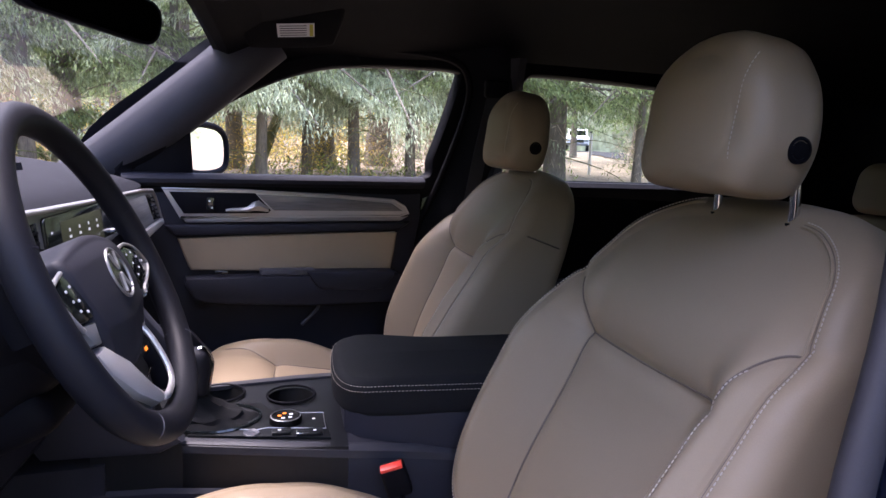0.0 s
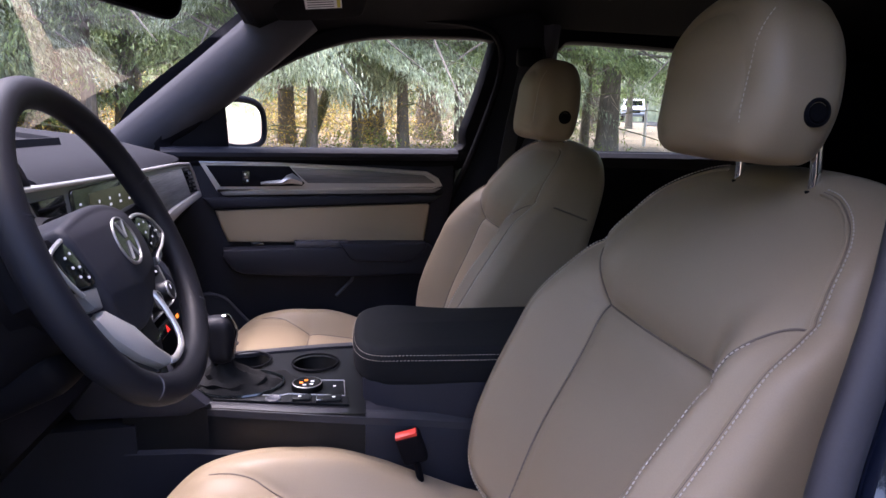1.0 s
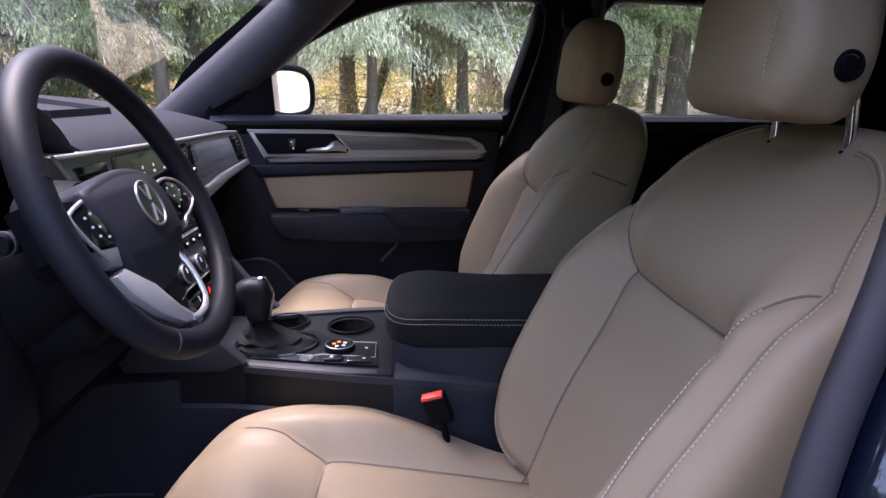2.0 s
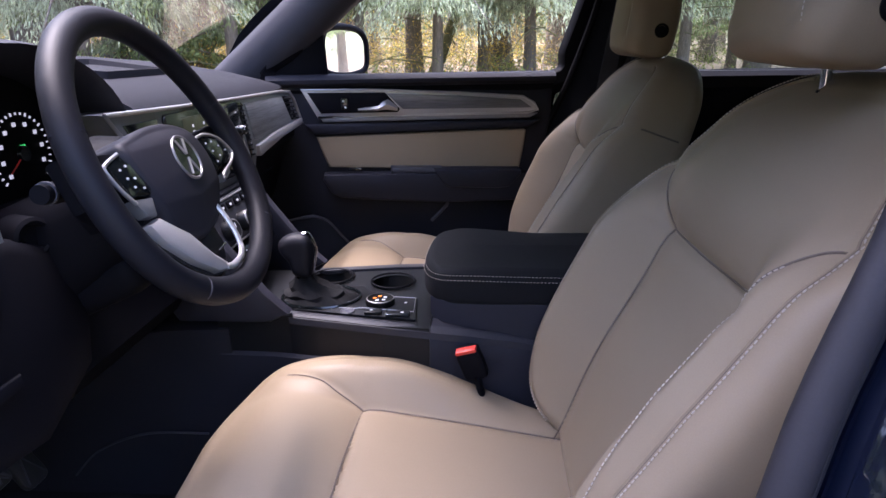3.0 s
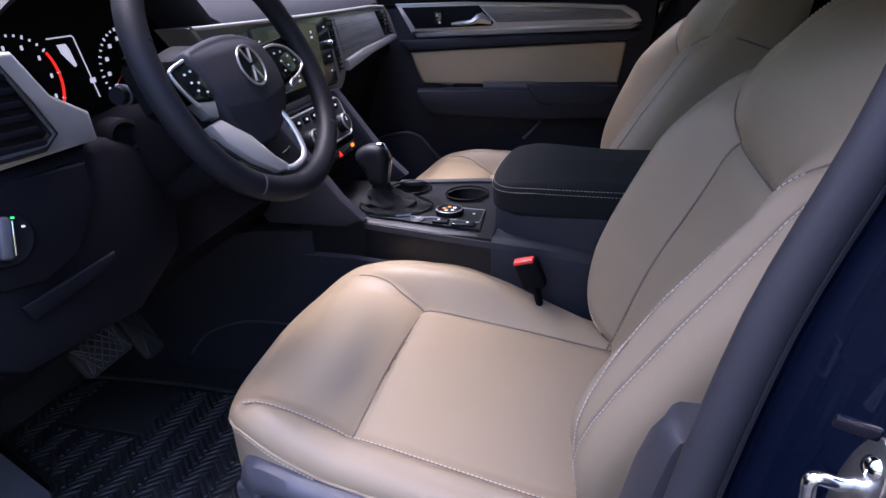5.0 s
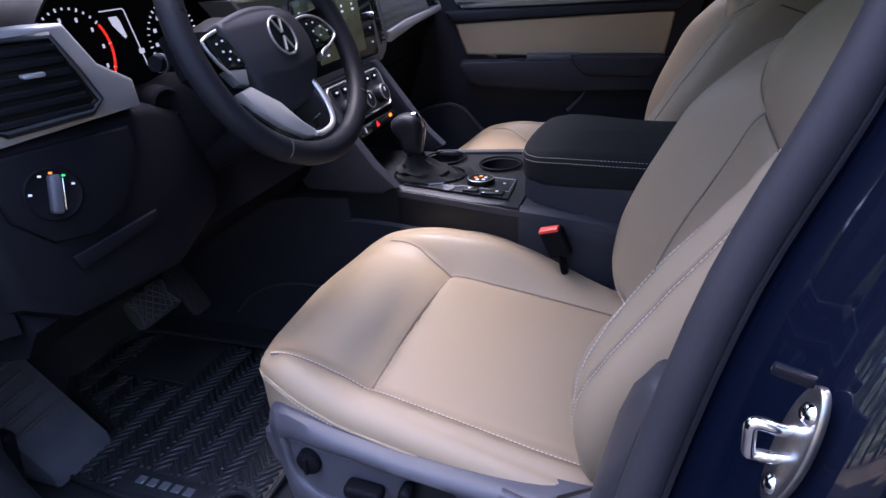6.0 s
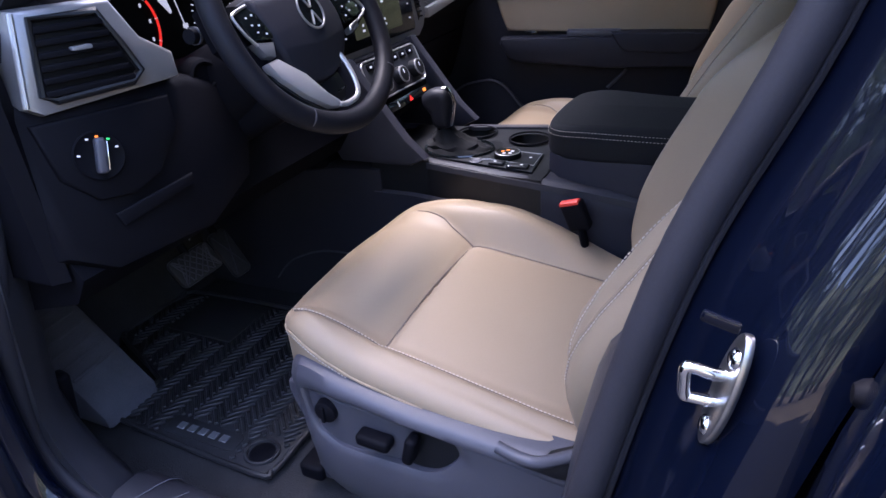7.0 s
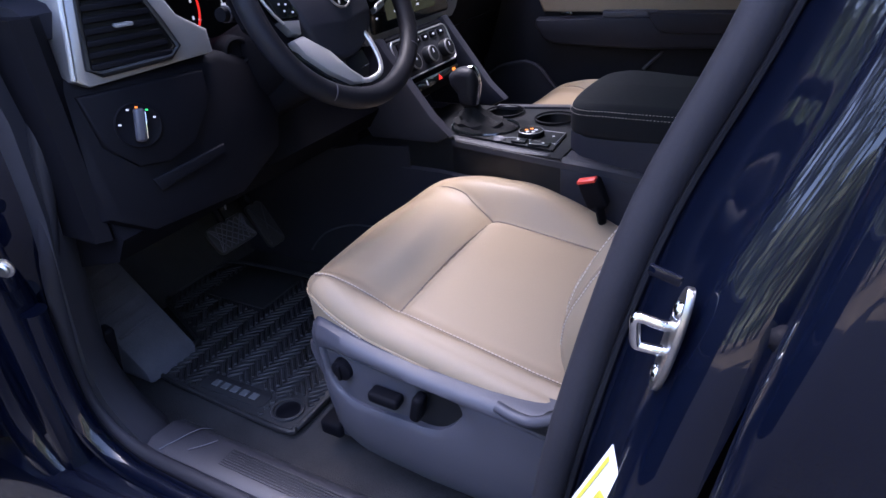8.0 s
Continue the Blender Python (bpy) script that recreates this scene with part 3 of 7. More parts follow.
def aperture(g):
    """The loop of a front door opening, in (x, z)."""
    pts = [(-0.44, 1.12), (-0.405, 0.97), (-0.42, 0.84), (-0.465, 0.68), (-0.497, 0.54), (-0.475, 0.465), (-0.41, 0.432), (-0.28, 0.425), (0.0, 0.425), (0.18, 0.430), (0.245, 0.455),
           (0.272, 0.52), (0.290, 0.68), (0.345, 0.93), (0.412, 1.10), (0.472, 1.30), (0.475, 1.40), (0.42, 1.448), (0.25, 1.462), (0.05, 1.45), (-0.08, 1.405), (-0.25, 1.28)]
    loop = [(p.x, p.y) for p in smooth([(x, z, 0) for x, z in pts], 6, True)]
    out = []
    k = len(loop)
    for i in range(k):
        dx, dz = loop[(i + 1) % k][0] - loop[i - 1][0], loop[(i + 1) % k][1] - loop[i - 1][1]
        ln = math.hypot(dx, dz)
        out.append((loop[i], (-dz / ln, dx / ln)))
    cx, cz = 0.0, 0.95
    return [(p, n if (p[0] - cx) * n[0] + (p[1] - cz) * n[1] > 0 else (-n[0], -n[1])) for p, n in out]

def band(g, prof):
    """Sweeps (outward, sideways) pairs along the opening; sideways grows towards the outside of the car."""
    rows = []
    for (x, z), (nx, nz) in aperture(g):
        rows.append([(x + nx * u, g * (shell_y(z) + w), z + nz * u) for u, w in prof])
    return loft(rows, closed=True, caps=False, loop=True)

body = thing("car_body", (0.4, 0, 0.2), "dark blue metallic car body with an open front door opening", "car body")
for g in (-1, 1):
    side = "driver" if g < 0 else "passenger"
    part("opening_trim", band(g, [(0.014, -0.006), (0.032, -0.022), (0.085, -0.060), (0.11, -0.070), (0.12, -0.070), (0.12, -0.002)]), DARKTRIM if g < 0 else BLACK, body, "dark plastic trim round the door opening")
    if g > 0:
        part("door_seal", band(g, [(0.008 + 0.0105 * math.cos(a), 0.002 + 0.016 * math.sin(a)) for a in np.linspace(0, 2 * math.pi, 9)[:-1]]), HEADLINER, body, "black door seal")
        part("painted_frame", band(g, [(0.016, -0.006), (0.034, 0.024), (0.058, 0.050), (0.080, 0.090), (0.112, 0.094), (0.09, -0.002)]), PAINT, body, "dark blue door frame")
        continue
    part("door_seal", band(g, [(0.0105 + 0.0150 * math.cos(a), -0.002 + 0.0125 * math.sin(a)) for a in np.linspace(0, 2 * math.pi, 19)[:-1]]), SEAL, body, "thick dark grey rubber door seal")
    part("seal_lip", band(g, [(0.027 + 0.004 * math.cos(a), -0.006 + 0.006 * math.sin(a)) for a in np.linspace(0, 2 * math.pi, 9)[:-1]]), SEAL, body, "thin rubber lip")
    part("painted_frame", band(g, [(0.012, -0.010), (0.029, -0.010), (0.036, 0.010), (0.048, 0.032), (0.058, 0.050), (0.066, 0.075), (0.080, 0.090), (0.10, 0.094), (0.112, 0.094), (0.112, 0.05), (0.09, -0.002)]), PAINT, body, "glossy dark blue door frame")

# scuff plate and lower trims of the driver's sill
part("scuff_plate", loft([[(x, -0.742, 0.405), (x, -0.752, 0.424), (x, -0.770, 0.434), (x, -0.812, 0.437), (x, -0.826, 0.430), (x, -0.826, 0.39), (x, -0.742, 0.39)] for x in (-0.40, -0.36, -0.1, 0.15, 0.27)]), SCUFF, body, "slate grey plastic sill plate")
part("scuff_ribs", join(*[rbox((-0.02, -0.775 - 0.0045 * k, 0.4375), (0.46, 0.0022, 0.002), 0.0006, 1) for k in range(8)]), SCUFF, body, "fine ribs of the sill plate")
part("scuff_joint", tube(smooth([(-0.368, -0.825, 0.4345), (-0.352, -0.800, 0.439), (-0.338, -0.765, 0.437), (-0.335, -0.745, 0.42)], 6), 0.0010, 5), GREY, body, "joint line in the sill trim")
part("scuff_mark", tube(smooth([(-0.318, -0.808, 0.4385), (-0.300, -0.790, 0.4392), (-0.288, -0.772, 0.438)], 6), 0.0009, 5), GREY, body, "worn curved edge of the sill plate")
part("rocker", loft([[(x, -0.90, 0.41), (x, -0.935, 0.395), (x, -0.955, 0.35), (x, -0.95, 0.26), (x, -0.90, 0.22), (x, -0.82, 0.22), (x, -0.82, 0.41)] for x in (-0.92, -0.55, -0.3, 0.3, 0.6, 1.6)]), PAINT, body, "dark blue sill panel")
part("sill_roll", tube(smooth([(-0.478, -0.862, 0.70), (-0.487, -0.862, 0.62), (-0.490, -0.862, 0.55), (-0.482, -0.864, 0.50), (-0.460, -0.864, 0.455), (-0.415, -0.862, 0.420), (-0.33, -0.862, 0.409), (-0.1, -0.862, 0.406), (0.25, -0.862, 0.406)], 8), 0.019, 16), PAINT, body, "glossy dark blue roll along the sill and hinge post")
def kick_row(z):
    x0 = float(np.interp(z, [0.40, 0.47, 0.54, 0.68, 0.84, 0.97, 1.12], [-0.36, -0.455, -0.485, -0.455, -0.412, -0.40, -0.43]))
    return [(x0, -0.826, z), (x0 - 0.012, -0.805, z), (x0 - 0.025, -0.775, z), (x0 - 0.06, -0.755, z), (x0 - 0.25, -0.735, z), (x0 - 0.5, -0.735, z), (x0 - 0.5, -0.83, z)]
part("kick_panel", loft([kick_row(z) for z in (0.36, 0.42, 0.46, 0.50, 0.56, 0.64, 0.72, 0.84, 0.97, 1.10)]), DARKTRIM, body, "black plastic kick panel")
part("hinge_post", rbox((-0.62, -0.872, 0.66), (0.27, 0.070, 0.86), 0.025, 4), PAINT, body, "dark blue front hinge post")
# inner trim beside the seat, in front of the middle post
rows = []
for z, k in ((0.42, 1.0), (0.52, 1.0), (0.62, 1.0), (0.72, 1.0), (0.80, 0.95), (0.830, 0.80), (0.842, 0.55), (0.846, 0.2)):
    x0 = float(np.interp(z, [0.42, 0.52, 0.68, 0.85], [0.235, 0.272, 0.290, 0.323]))
    w = 0.026 * k
    rows.append([(x0 - w + 0.012, -0.742, z), (x0 - w + 0.016, -0.756, z), (x0 - w * 0.4 + 0.012, -0.772, z), (x0 + 0.032, -0.780, z), (x0 + 0.06, -0.770, z), (x0 + 0.06, -0.725, z), (x0 - w * 0.5 + 0.012, -0.725, z)])
part("post_trim", loft(rows), SCUFF, body, "slate grey lower trim of the middle post")
part("bonnet_lever", rbox((-0.55, -0.751, 0.515), (0.028, 0.022, 0.135), 0.008, 3, pose(0, 0, 0, 0, 14, 0)), BLACK, body, "black bonnet release lever")
part("bonnet_lever_grip", rbox((-0.545, -0.763, 0.575), (0.022, 0.014, 0.014), 0.005, 3), GREY, body, "grip of the release lever")
# hinge bolts on the front post
part("hinge_plate", rbox((-0.440, -0.893, 0.80), (0.05, 0.02, 0.07), 0.006), PAINT, body)
for z in (0.786, 0.812):
    part("bolt", lathe([(0.001, 0.010), (0.007, 0.010), (0.009, 0.008), (0.009, 0.004), (0.013, 0.003), (0.013, 0.0)], 12, pose(-0.392 - 2.0 * (0.812 - z), -0.903, z, 90, 0, 30)), STEEL, body, "steel hinge bolt")

# striker, bump stop and warning sticker on the door post
ks = Matrix.Translation((0.402, -0.868, 0.903)) @ Matrix.Scale(0.8, 4)
part("striker_plate", prism([(0.019 * math.cos(a), 0.052 * math.sin(a)) for a in np.linspace(0, 2 * math.pi, 33)[:-1]], 'x', -0.004, 0.003, 0.0015, 2, ks @ pose(-0.002, -0.006, 0, 0, 12, 14)), STEEL, body, "bright steel striker plate")
part("striker_loop", tube([ks @ Vector(p) for p in smooth([(0.004, 0.004, 0.010), (-0.010, -0.004, 0.012), (-0.026, -0.007, 0.017), (-0.031, -0.008, 0.015), (-0.031, -0.008, 0.004), (-0.030, -0.008, -0.008), (-0.026, -0.007, -0.011), (-0.008, -0.004, -0.013), (0.004, 0.004, -0.014)], 6)], 0.0040, 12), CHROME, body, "bright steel striker loop")
for dz in (0.032, -0.034):
    part("screw", lathe([(0.001, 0.005), (0.005, 0.0045), (0.008, 0.002), (0.0085, 0.0)], 16, ks @ pose(-0.005 + 0.2 * dz, -0.008, dz, 0, -78, 14)), CHROME, body, "domed screw head")
part("clip", rbox(ks @ Vector((-0.012, -0.006, 0.060)), (0.022, 0.005, 0.008), 0.002, 2, pose(0, 0, 0, 0, 10, -10)), PAINT, body, "small painted bracket")

# headliner, pillars, roof
def roof_row(x, dz=0.0):
    zc = float(np.interp(x, [-0.12, 0.1, 0.6, 1.4, 2.2], [1.475, 1.515, 1.54, 1.53, 1.46])) + dz
    ys = np.linspace(-0.70, 0.70, 17)
    return [(x, float(y), zc - 0.075 * abs(y / 0.70) ** 3.2) for y in ys]
xs = [-0.14, -0.05, 0.1, 0.3, 0.6, 1.0, 1.4, 1.8, 2.2]
low, high = [roof_row(x) for x in xs], [roof_row(x, 0.045) for x in xs]
solid("ceiling", loft([a + b[::-1] for a, b in zip(low, high)]), HEADLINER, "dark cloth headliner", "headliner", kind="structure")
part("roof_panel", loft([[(x, y * 1.05, z + 0.04) for x, y, z in b] + [(x, y * 1.05, z + 0.05) for x, y, z in b[::-1]] for x, b in zip(xs, high)]), PAINT, body, "dark blue roof panel")

for g in (-1, 1):
    rows = []
    for f in np.linspace(0, 1, 9):
        x, z = -0.56 + 0.50 * f + 0.03 * math.sin(math.pi * f), 1.075 + 0.40 * f + 0.02 * math.sin(math.pi * f)
        y = 0.705 - 0.085 * f
        w = 0.062
        rows.append([(x - w * 0.78, g * (y - 0.030), z + w * 0.74), (x - w * 0.50, g * (y - 0.052), z + w * 0.52), (x - w * 0.02, g * (y - 0.064), z + w * 0.10), (x + w * 0.35, g * (y - 0.055), z - w * 0.45), (x + w * 0.62, g * (y - 0.02), z - w * 0.80),
                     (x + w * 0.62, g * (y + 0.02), z - w * 0.8), (x - w * 0.1, g * (y + 0.06), z + w * 0.25), (x - w * 0.90, g * (y + 0.03), z + w * 0.78)])
    part("front_pillar", loft(rows), TRIMGREY, body, "grey cloth-textured windscreen pillar")
    # middle post, lower trim and upper trim
    rows = []
    for z in (0.40, 0.55, 0.70, 0.95, 1.12, 1.30, 1.46):
        x0 = float(np.interp(z, [0.40, 0.68, 0.93, 1.10, 1.30, 1.46], [0.285, 0.300, 0.355, 0.418, 0.482, 0.50]))
        w = float(np.interp(z, [0.4, 0.9, 1.1, 1.46], [0.30, 0.22, 0.15, 0.11]))
        y = shell_y(z)
        rows.append([(x0 + 0.03, g * (y - 0.018), z), (x0 + 0.09, g * (y - 0.062), z), (x0 + 0.12, g * (y - 0.074), z), (x0 + w - 0.01, g * (y - 0.078), z), (x0 + w + 0.02, g * (y - 0.05), z), (x0 + w + 0.02, g * (y + 0.015), z), (x0 + 0.05, g * (y + 0.015), z)])
    part("middle_post", loft(rows), TRIMGREY if g > 0 else BLACK, body, "black plastic trim of the middle post")

# outer skin of the middle post on the passenger side
part("post_skin", prism([(0.26, 0.32), (0.64, 0.32), (0.66, 1.12), (0.38, 1.12)], 'y', 0.805, 0.83, 0.004), PAINT, body, "dark blue outer skin of the middle post")
# wheels
for g in (-1, 1):
    for x in (-1.38, 1.52):
        wl0 = part("wheel", lathe([(0.20, 0.10), (0.24, 0.115), (0.34, 0.115), (0.365, 0.09), (0.37, 0.0), (0.365, -0.09), (0.34, -0.115), (0.20, -0.115)], 40, pose(x, g * 0.85, 0.37, 90, 0, 0)), RUBBER, body, "black tyre")
        part("rim", lathe([(0.001, 0.06), (0.05, 0.065), (0.19, 0.085), (0.235, 0.105), (0.235, -0.105), (0.001, -0.10)], 40, pose(x, g * 0.85, 0.37, 90 * g, 0, 0)), DULLSILVER, wl0, "grey alloy rim")

# windscreen
def ws(f, y):
    return (-1.10 + 1.0 * f + 0.16 * (y / 0.7) ** 2 * (1 - 0.5 * f) * 1.0, y * (1 - 0.10 * f), 1.075 + 0.415 * f + 0.05 * math.sin(math.pi * f) - 0.03 * (y / 0.7) ** 2 * f)
solid("window_1", loft([[ws(f, y) for y in np.linspace(-0.74, 0.74, 17)] for f in np.linspace(0, 1, 10)], closed=False, caps=False), GLASS, "clear curved windscreen", "windscreen", kind="structure").visible_shadow = False
part("windscreen_header", loft([[(-0.16, y, 1.452 - 0.05 * (y / 0.7) ** 2), (-0.20, y, 1.468 - 0.05 * (y / 0.7) ** 2), (-0.10, y, 1.53 - 0.05 * (y / 0.7) ** 2), (-0.05, y, 1.50 - 0.06 * (y / 0.7) ** 2)] for y in np.linspace(-0.64, 0.64, 11)]), HEADLINER, body)

# tail of the cabin, closed off behind
solid("wall_rear", prism([(-0.80, 0.30), (0.80, 0.30), (0.80, 1.05), (0.66, 1.48), (-0.66, 1.48), (-0.80, 1.05)], 'x', 2.16, 2.2), BLACK, "dark trim at the back of the cabin", "wall", kind="structure")
for g in (-1, 1):
    part("rear_quarter", loft([[(x, g * 0.80, 0.30), (x, g * 0.80, 1.10), (x, g * 0.70, 1.46), (x, g * 0.76, 1.48), (x, g * 0.95, 1.10), (x, g * 0.95, 0.30)] for x in (1.42, 1.8, 2.2)]), PAINT, body, "dark blue rear quarter")
# bonnet and scuttle in front of the windscreen
part("bonnet", loft([[(x, y, float(np.interp(x, [-2.3, -2.1, -1.2, -1.0], [0.72, 0.93, 1.06, 1.06])) - 0.05 * (y / 0.85) ** 2 - dz) for y in ys] for x, ys, dz in [(x, np.linspace(-0.86, 0.86, 15), 0) for x in (-2.3, -2.1, -1.7, -1.3, -1.02)]], closed=False, caps=False), PAINT, body, "dark blue bonnet")
part("firewall", prism([(-1.10, 0.20), (-1.02, 0.20), (-1.02, 1.03), (-1.10, 1.05)], 'y', -0.84, 0.84), BLACK, body)
for g in (-1, 1):
    part("front_wing", loft([[(x, g * 0.86, 1.02), (x, g * 0.93, 0.98), (x, g * 0.975, 0.85), (x, g * 0.97, 0.45), (x, g * 0.86, 0.40)] for x in (-2.2, -1.6, -1.0, -0.66)], closed=True), PAINT, body, "dark blue front wing")

# ---- doors ----
def door_y(x):
    return 0.656 + 0.165 * (x + 0.336)

def dplace(a, b, n):
    """On the passenger door: a along the car, b height, n inwards."""
    lean = -0.15 * max(0, b - 1.115)
    return (a + 0.165 * n, door_y(a) - n * 0.986 + lean, b)

def dprism(pts, n0, n1, r=0.003):
    g = prism(pts, 'z', n0, n1, r)
    return [dplace(*p) for p in g[0]], g[1]

def window_loop(pts, n=7):
    return [(p.x, p.y) for p in smooth([(x, z, 0) for x, z in pts], n, True)]

def frame_round(loop, width, n0, n1, place):
    """A window surround of that width outside the loop."""
    k = len(loop)
    area = sum(loop[i][0] * loop[(i + 1) % k][1] - loop[(i + 1) % k][0] * loop[i][1] for i in range(k))
    sg = 1 if area > 0 else -1
    rows = []
    for i in range(k):
        dx, dz = loop[(i + 1) % k][0] - loop[i - 1][0], loop[(i + 1) % k][1] - loop[i - 1][1]
        ln = math.hypot(dx, dz)
        nx, nz = sg * dz / ln, -sg * dx / ln
        x, z = loop[i]
        rows.append([place(x + nx * u, z + nz * u, n) for u, n in ((0, n0), (0, n1 - 0.008), (0.006, n1), (width * 0.6, n1 + 0.006), (width, n1 - 0.01), (width, n0))])
    return loft(rows, loop=True)

pdoor = thing("passenger_door", (0.0, 0.74, 0.35), "closed black front door panel with beige insert and silver trim", "car door")
panel = [(-0.47, 0.40), (-0.47, 0.95), (-0.44, 1.05), (-0.40, 1.098), (0.30, 1.098), (0.372, 1.085), (0.372, 1.0), (0.335, 0.80), (0.285, 0.60), (0.27, 0.40)]
part("door_panel", dprism(panel, -0.02, 0.0, 0.006), SOFT, pdoor, "black door lining")
part("door_shell", dprism([(-0.50, 0.30), (-0.50, 1.10), (0.40, 1.10), (0.34, 0.7), (0.30, 0.30)], -0.16, -0.02, 0.02), PAINT, pdoor, "dark blue outer door shell")
# window sill roll
def sill_row(x):
    return [dplace(x, z, n) for z, n in ((1.084, 0.002), (1.089, 0.014), (1.096, 0.024), (1.106, 0.026), (1.116, 0.016), (1.121, -0.004), (1.116, -0.06), (1.06, -0.06))]
part("window_sill", loft([sill_row(x) for x in np.linspace(-0.43, 0.375, 12)]), SOFT, pdoor, "soft black window sill")
# silver trim frame with wood-grain blade
trim = [(-0.338, 1.080), (-0.296, 1.004), (0.300, 1.003), (0.330, 1.012), (0.318, 1.030), (0.284, 1.050), (0.10, 1.064), (-0.15, 1.077)]
tr = part("trim_frame", dprism(trim, 0.0, 0.010, 0.003), SILVER, pdoor, "satin silver trim frame")
inner = [(-0.105, 1.066), (-0.06, 1.022), (0.295, 1.018), (0.312, 1.018), (0.276, 1.042), (0.10, 1.057)]
part("wood_blade", dprism(inner, 0.009, 0.0125, 0.0015), WOODBLADE, tr, "grey wood-grain blade")
part("lower_strip", dprism([(-0.292, 1.003), (-0.283, 0.990), (0.305, 0.990), (0.33, 1.003)], 0.0, 0.012, 0.003), DULLSILVER, tr, "dull silver lower strip")
part("handle_recess", dprism([(-0.322, 1.072), (-0.288, 1.014), (-0.075, 1.014), (-0.068, 1.022), (-0.108, 1.069)], 0.008, 0.0118, 0.001), BLACK, tr, "black recess of the door handle")
part("recess_bowl", dprism([(-0.210, 1.068), (-0.184, 1.018), (-0.08, 1.018), (-0.112, 1.066)], 0.0112, 0.0124, 0.0005), BLACK, tr, "dark bowl behind the handle")
part("handle", loft([[dplace(x, z + dz, n) for dz, n in ((-h, 0.013), (-h, 0.020 + k), (0, 0.026 + k), (h, 0.020 + k), (h, 0.013))]
                     for x, z, h, k in ((-0.185, 1.023, 0.003, 0.0), (-0.165, 1.024, 0.005, 0.006), (-0.13, 1.026, 0.006, 0.010), (-0.115, 1.034, 0.011, 0.010), (-0.10, 1.036, 0.014, 0.006), (-0.075, 1.024, 0.006, 0.0))]), SILVER, tr, "satin silver door handle")
part("lock_switch", dprism(rrect(0.020, 0.034, 0.004, 3, (-0.222, 1.040)), 0.0118, 0.0145, 0.001), GLOSS, tr, "black lock switch")
for z in (1.048, 1.030):
    part("symbol", dprism(rrect(0.005, 0.005, 0.001, 2, (-0.222 - (z - 1.04) * 0.3, z)), 0.0142, 0.0150), WHITE, tr, "small white lock mark")
part("trim_edge", tube([dplace(x, z, 0.011) for x, z in [(-0.296, 1.004), (-0.338, 1.080), (-0.15, 1.0775), (0.10, 1.0645), (0.284, 1.0505), (0.318, 1.031), (0.330, 1.012), (0.300, 1.004), (0.0, 1.004)]], 0.0032, 8, True), SILVER, tr, "bright edge of the trim frame")
# beige pad
pad = even([(p[0], p[1]) for p in [(-0.305, 0.948), (-0.1, 0.953), (0.1, 0.956), (0.297, 0.957), (0.288, 0.895), (0.276, 0.832), (0.1, 0.843), (-0.1, 0.853), (-0.276, 0.862), (-0.292, 0.905)]], 120)
part("beige_pad", pillow(pad, lambda a, b: 0.012, -0.004, dplace, 0.008, 0.002, 12, (0.0, 0.905), 1), BEIGE, pdoor, "padded beige leatherette insert")
part("pad_rail", dprism([(-0.335, 0.985), (-0.31, 0.955), (0.30, 0.962), (0.335, 0.985)], 0.0, 0.020, 0.008), SOFT, pdoor, "soft black rail over the insert")
# armrest with pull cup
arm = [(-0.288, 0.848), (-0.10, 0.846), (0.05, 0.842), (0.29, 0.838), (0.296, 0.820), (0.285, 0.754), (0.04, 0.755), (-0.13, 0.768), (-0.24, 0.779), (-0.268, 0.792), (-0.292, 0.832)]
ar = part("armrest", dprism(arm, 0.0, 0.062, 0.010), SOFT, pdoor, "black door armrest")
part("armrest_top", dprism([(0.020, 0.856), (0.15, 0.853), (0.272, 0.848), (0.270, 0.832), (0.236, 0.797), (0.20, 0.794), (0.062, 0.803), (0.045, 0.815)], 0.01, 0.074, 0.010), SOFT, ar, "padded rear half of the armrest")
part("pull_cup", dprism([(-0.10, 0.862), (0.045, 0.858), (0.042, 0.842), (-0.10, 0.846)], 0.012, 0.050, 0.004), GREY, ar, "grey rim of the pull cup")
part("window_switch", rbox(dplace(-0.20, 0.860, 0.042), (0.035, 0.016, 0.008), 0.003), GLOSS, ar, "window switch")
# map pocket and speaker
part("map_pocket", dprism([(-0.44, 0.690), (-0.40, 0.712), (-0.33, 0.724), (-0.288, 0.708), (-0.248, 0.658), (-0.20, 0.60), (0.02, 0.56), (0.22, 0.52), (0.22, 0.42), (-0.44, 0.42)], 0.0, 0.045, 0.012), SOFT, pdoor, "black map pocket")
part("pull_groove", tube([dplace(0.015, 0.690, 0.012), dplace(0.060, 0.735, 0.012), dplace(0.065, 0.742, 0.004)], 0.005, 8), GREY, pdoor, "angled edge of the lining")
part("pocket_edge", tube(smooth([dplace(x, z, 0.047) for x, z in [(-0.44, 0.690), (-0.40, 0.714), (-0.33, 0.726), (-0.286, 0.709), (-0.245, 0.658), (-0.20, 0.60)]], 6), 0.003, 6), GREY, pdoor)
# window
wl_pts = [(-0.395, 1.119), (-0.20, 1.119), (0.10, 1.118), (0.372, 1.118), (0.400, 1.18), (0.447, 1.32), (0.472, 1.415), (0.474, 1.428), (0.462, 1.433), (0.40, 1.434), (0.18, 1.424), (0.05, 1.402), (-0.08, 1.352), (-0.22, 1.27), (-0.34, 1.165)]
wloop = window_loop(wl_pts, 5)
part("window_frame", frame_round(wloop, 0.062, -0.05, 0.0, dplace), BLACK, pdoor, "black window surround")
part("window_glass", ([dplace(x, z, -0.03) for x, z in wloop] , [tuple(range(len(wloop)))]), GLASS, pdoor, "clear side window").visible_shadow = False
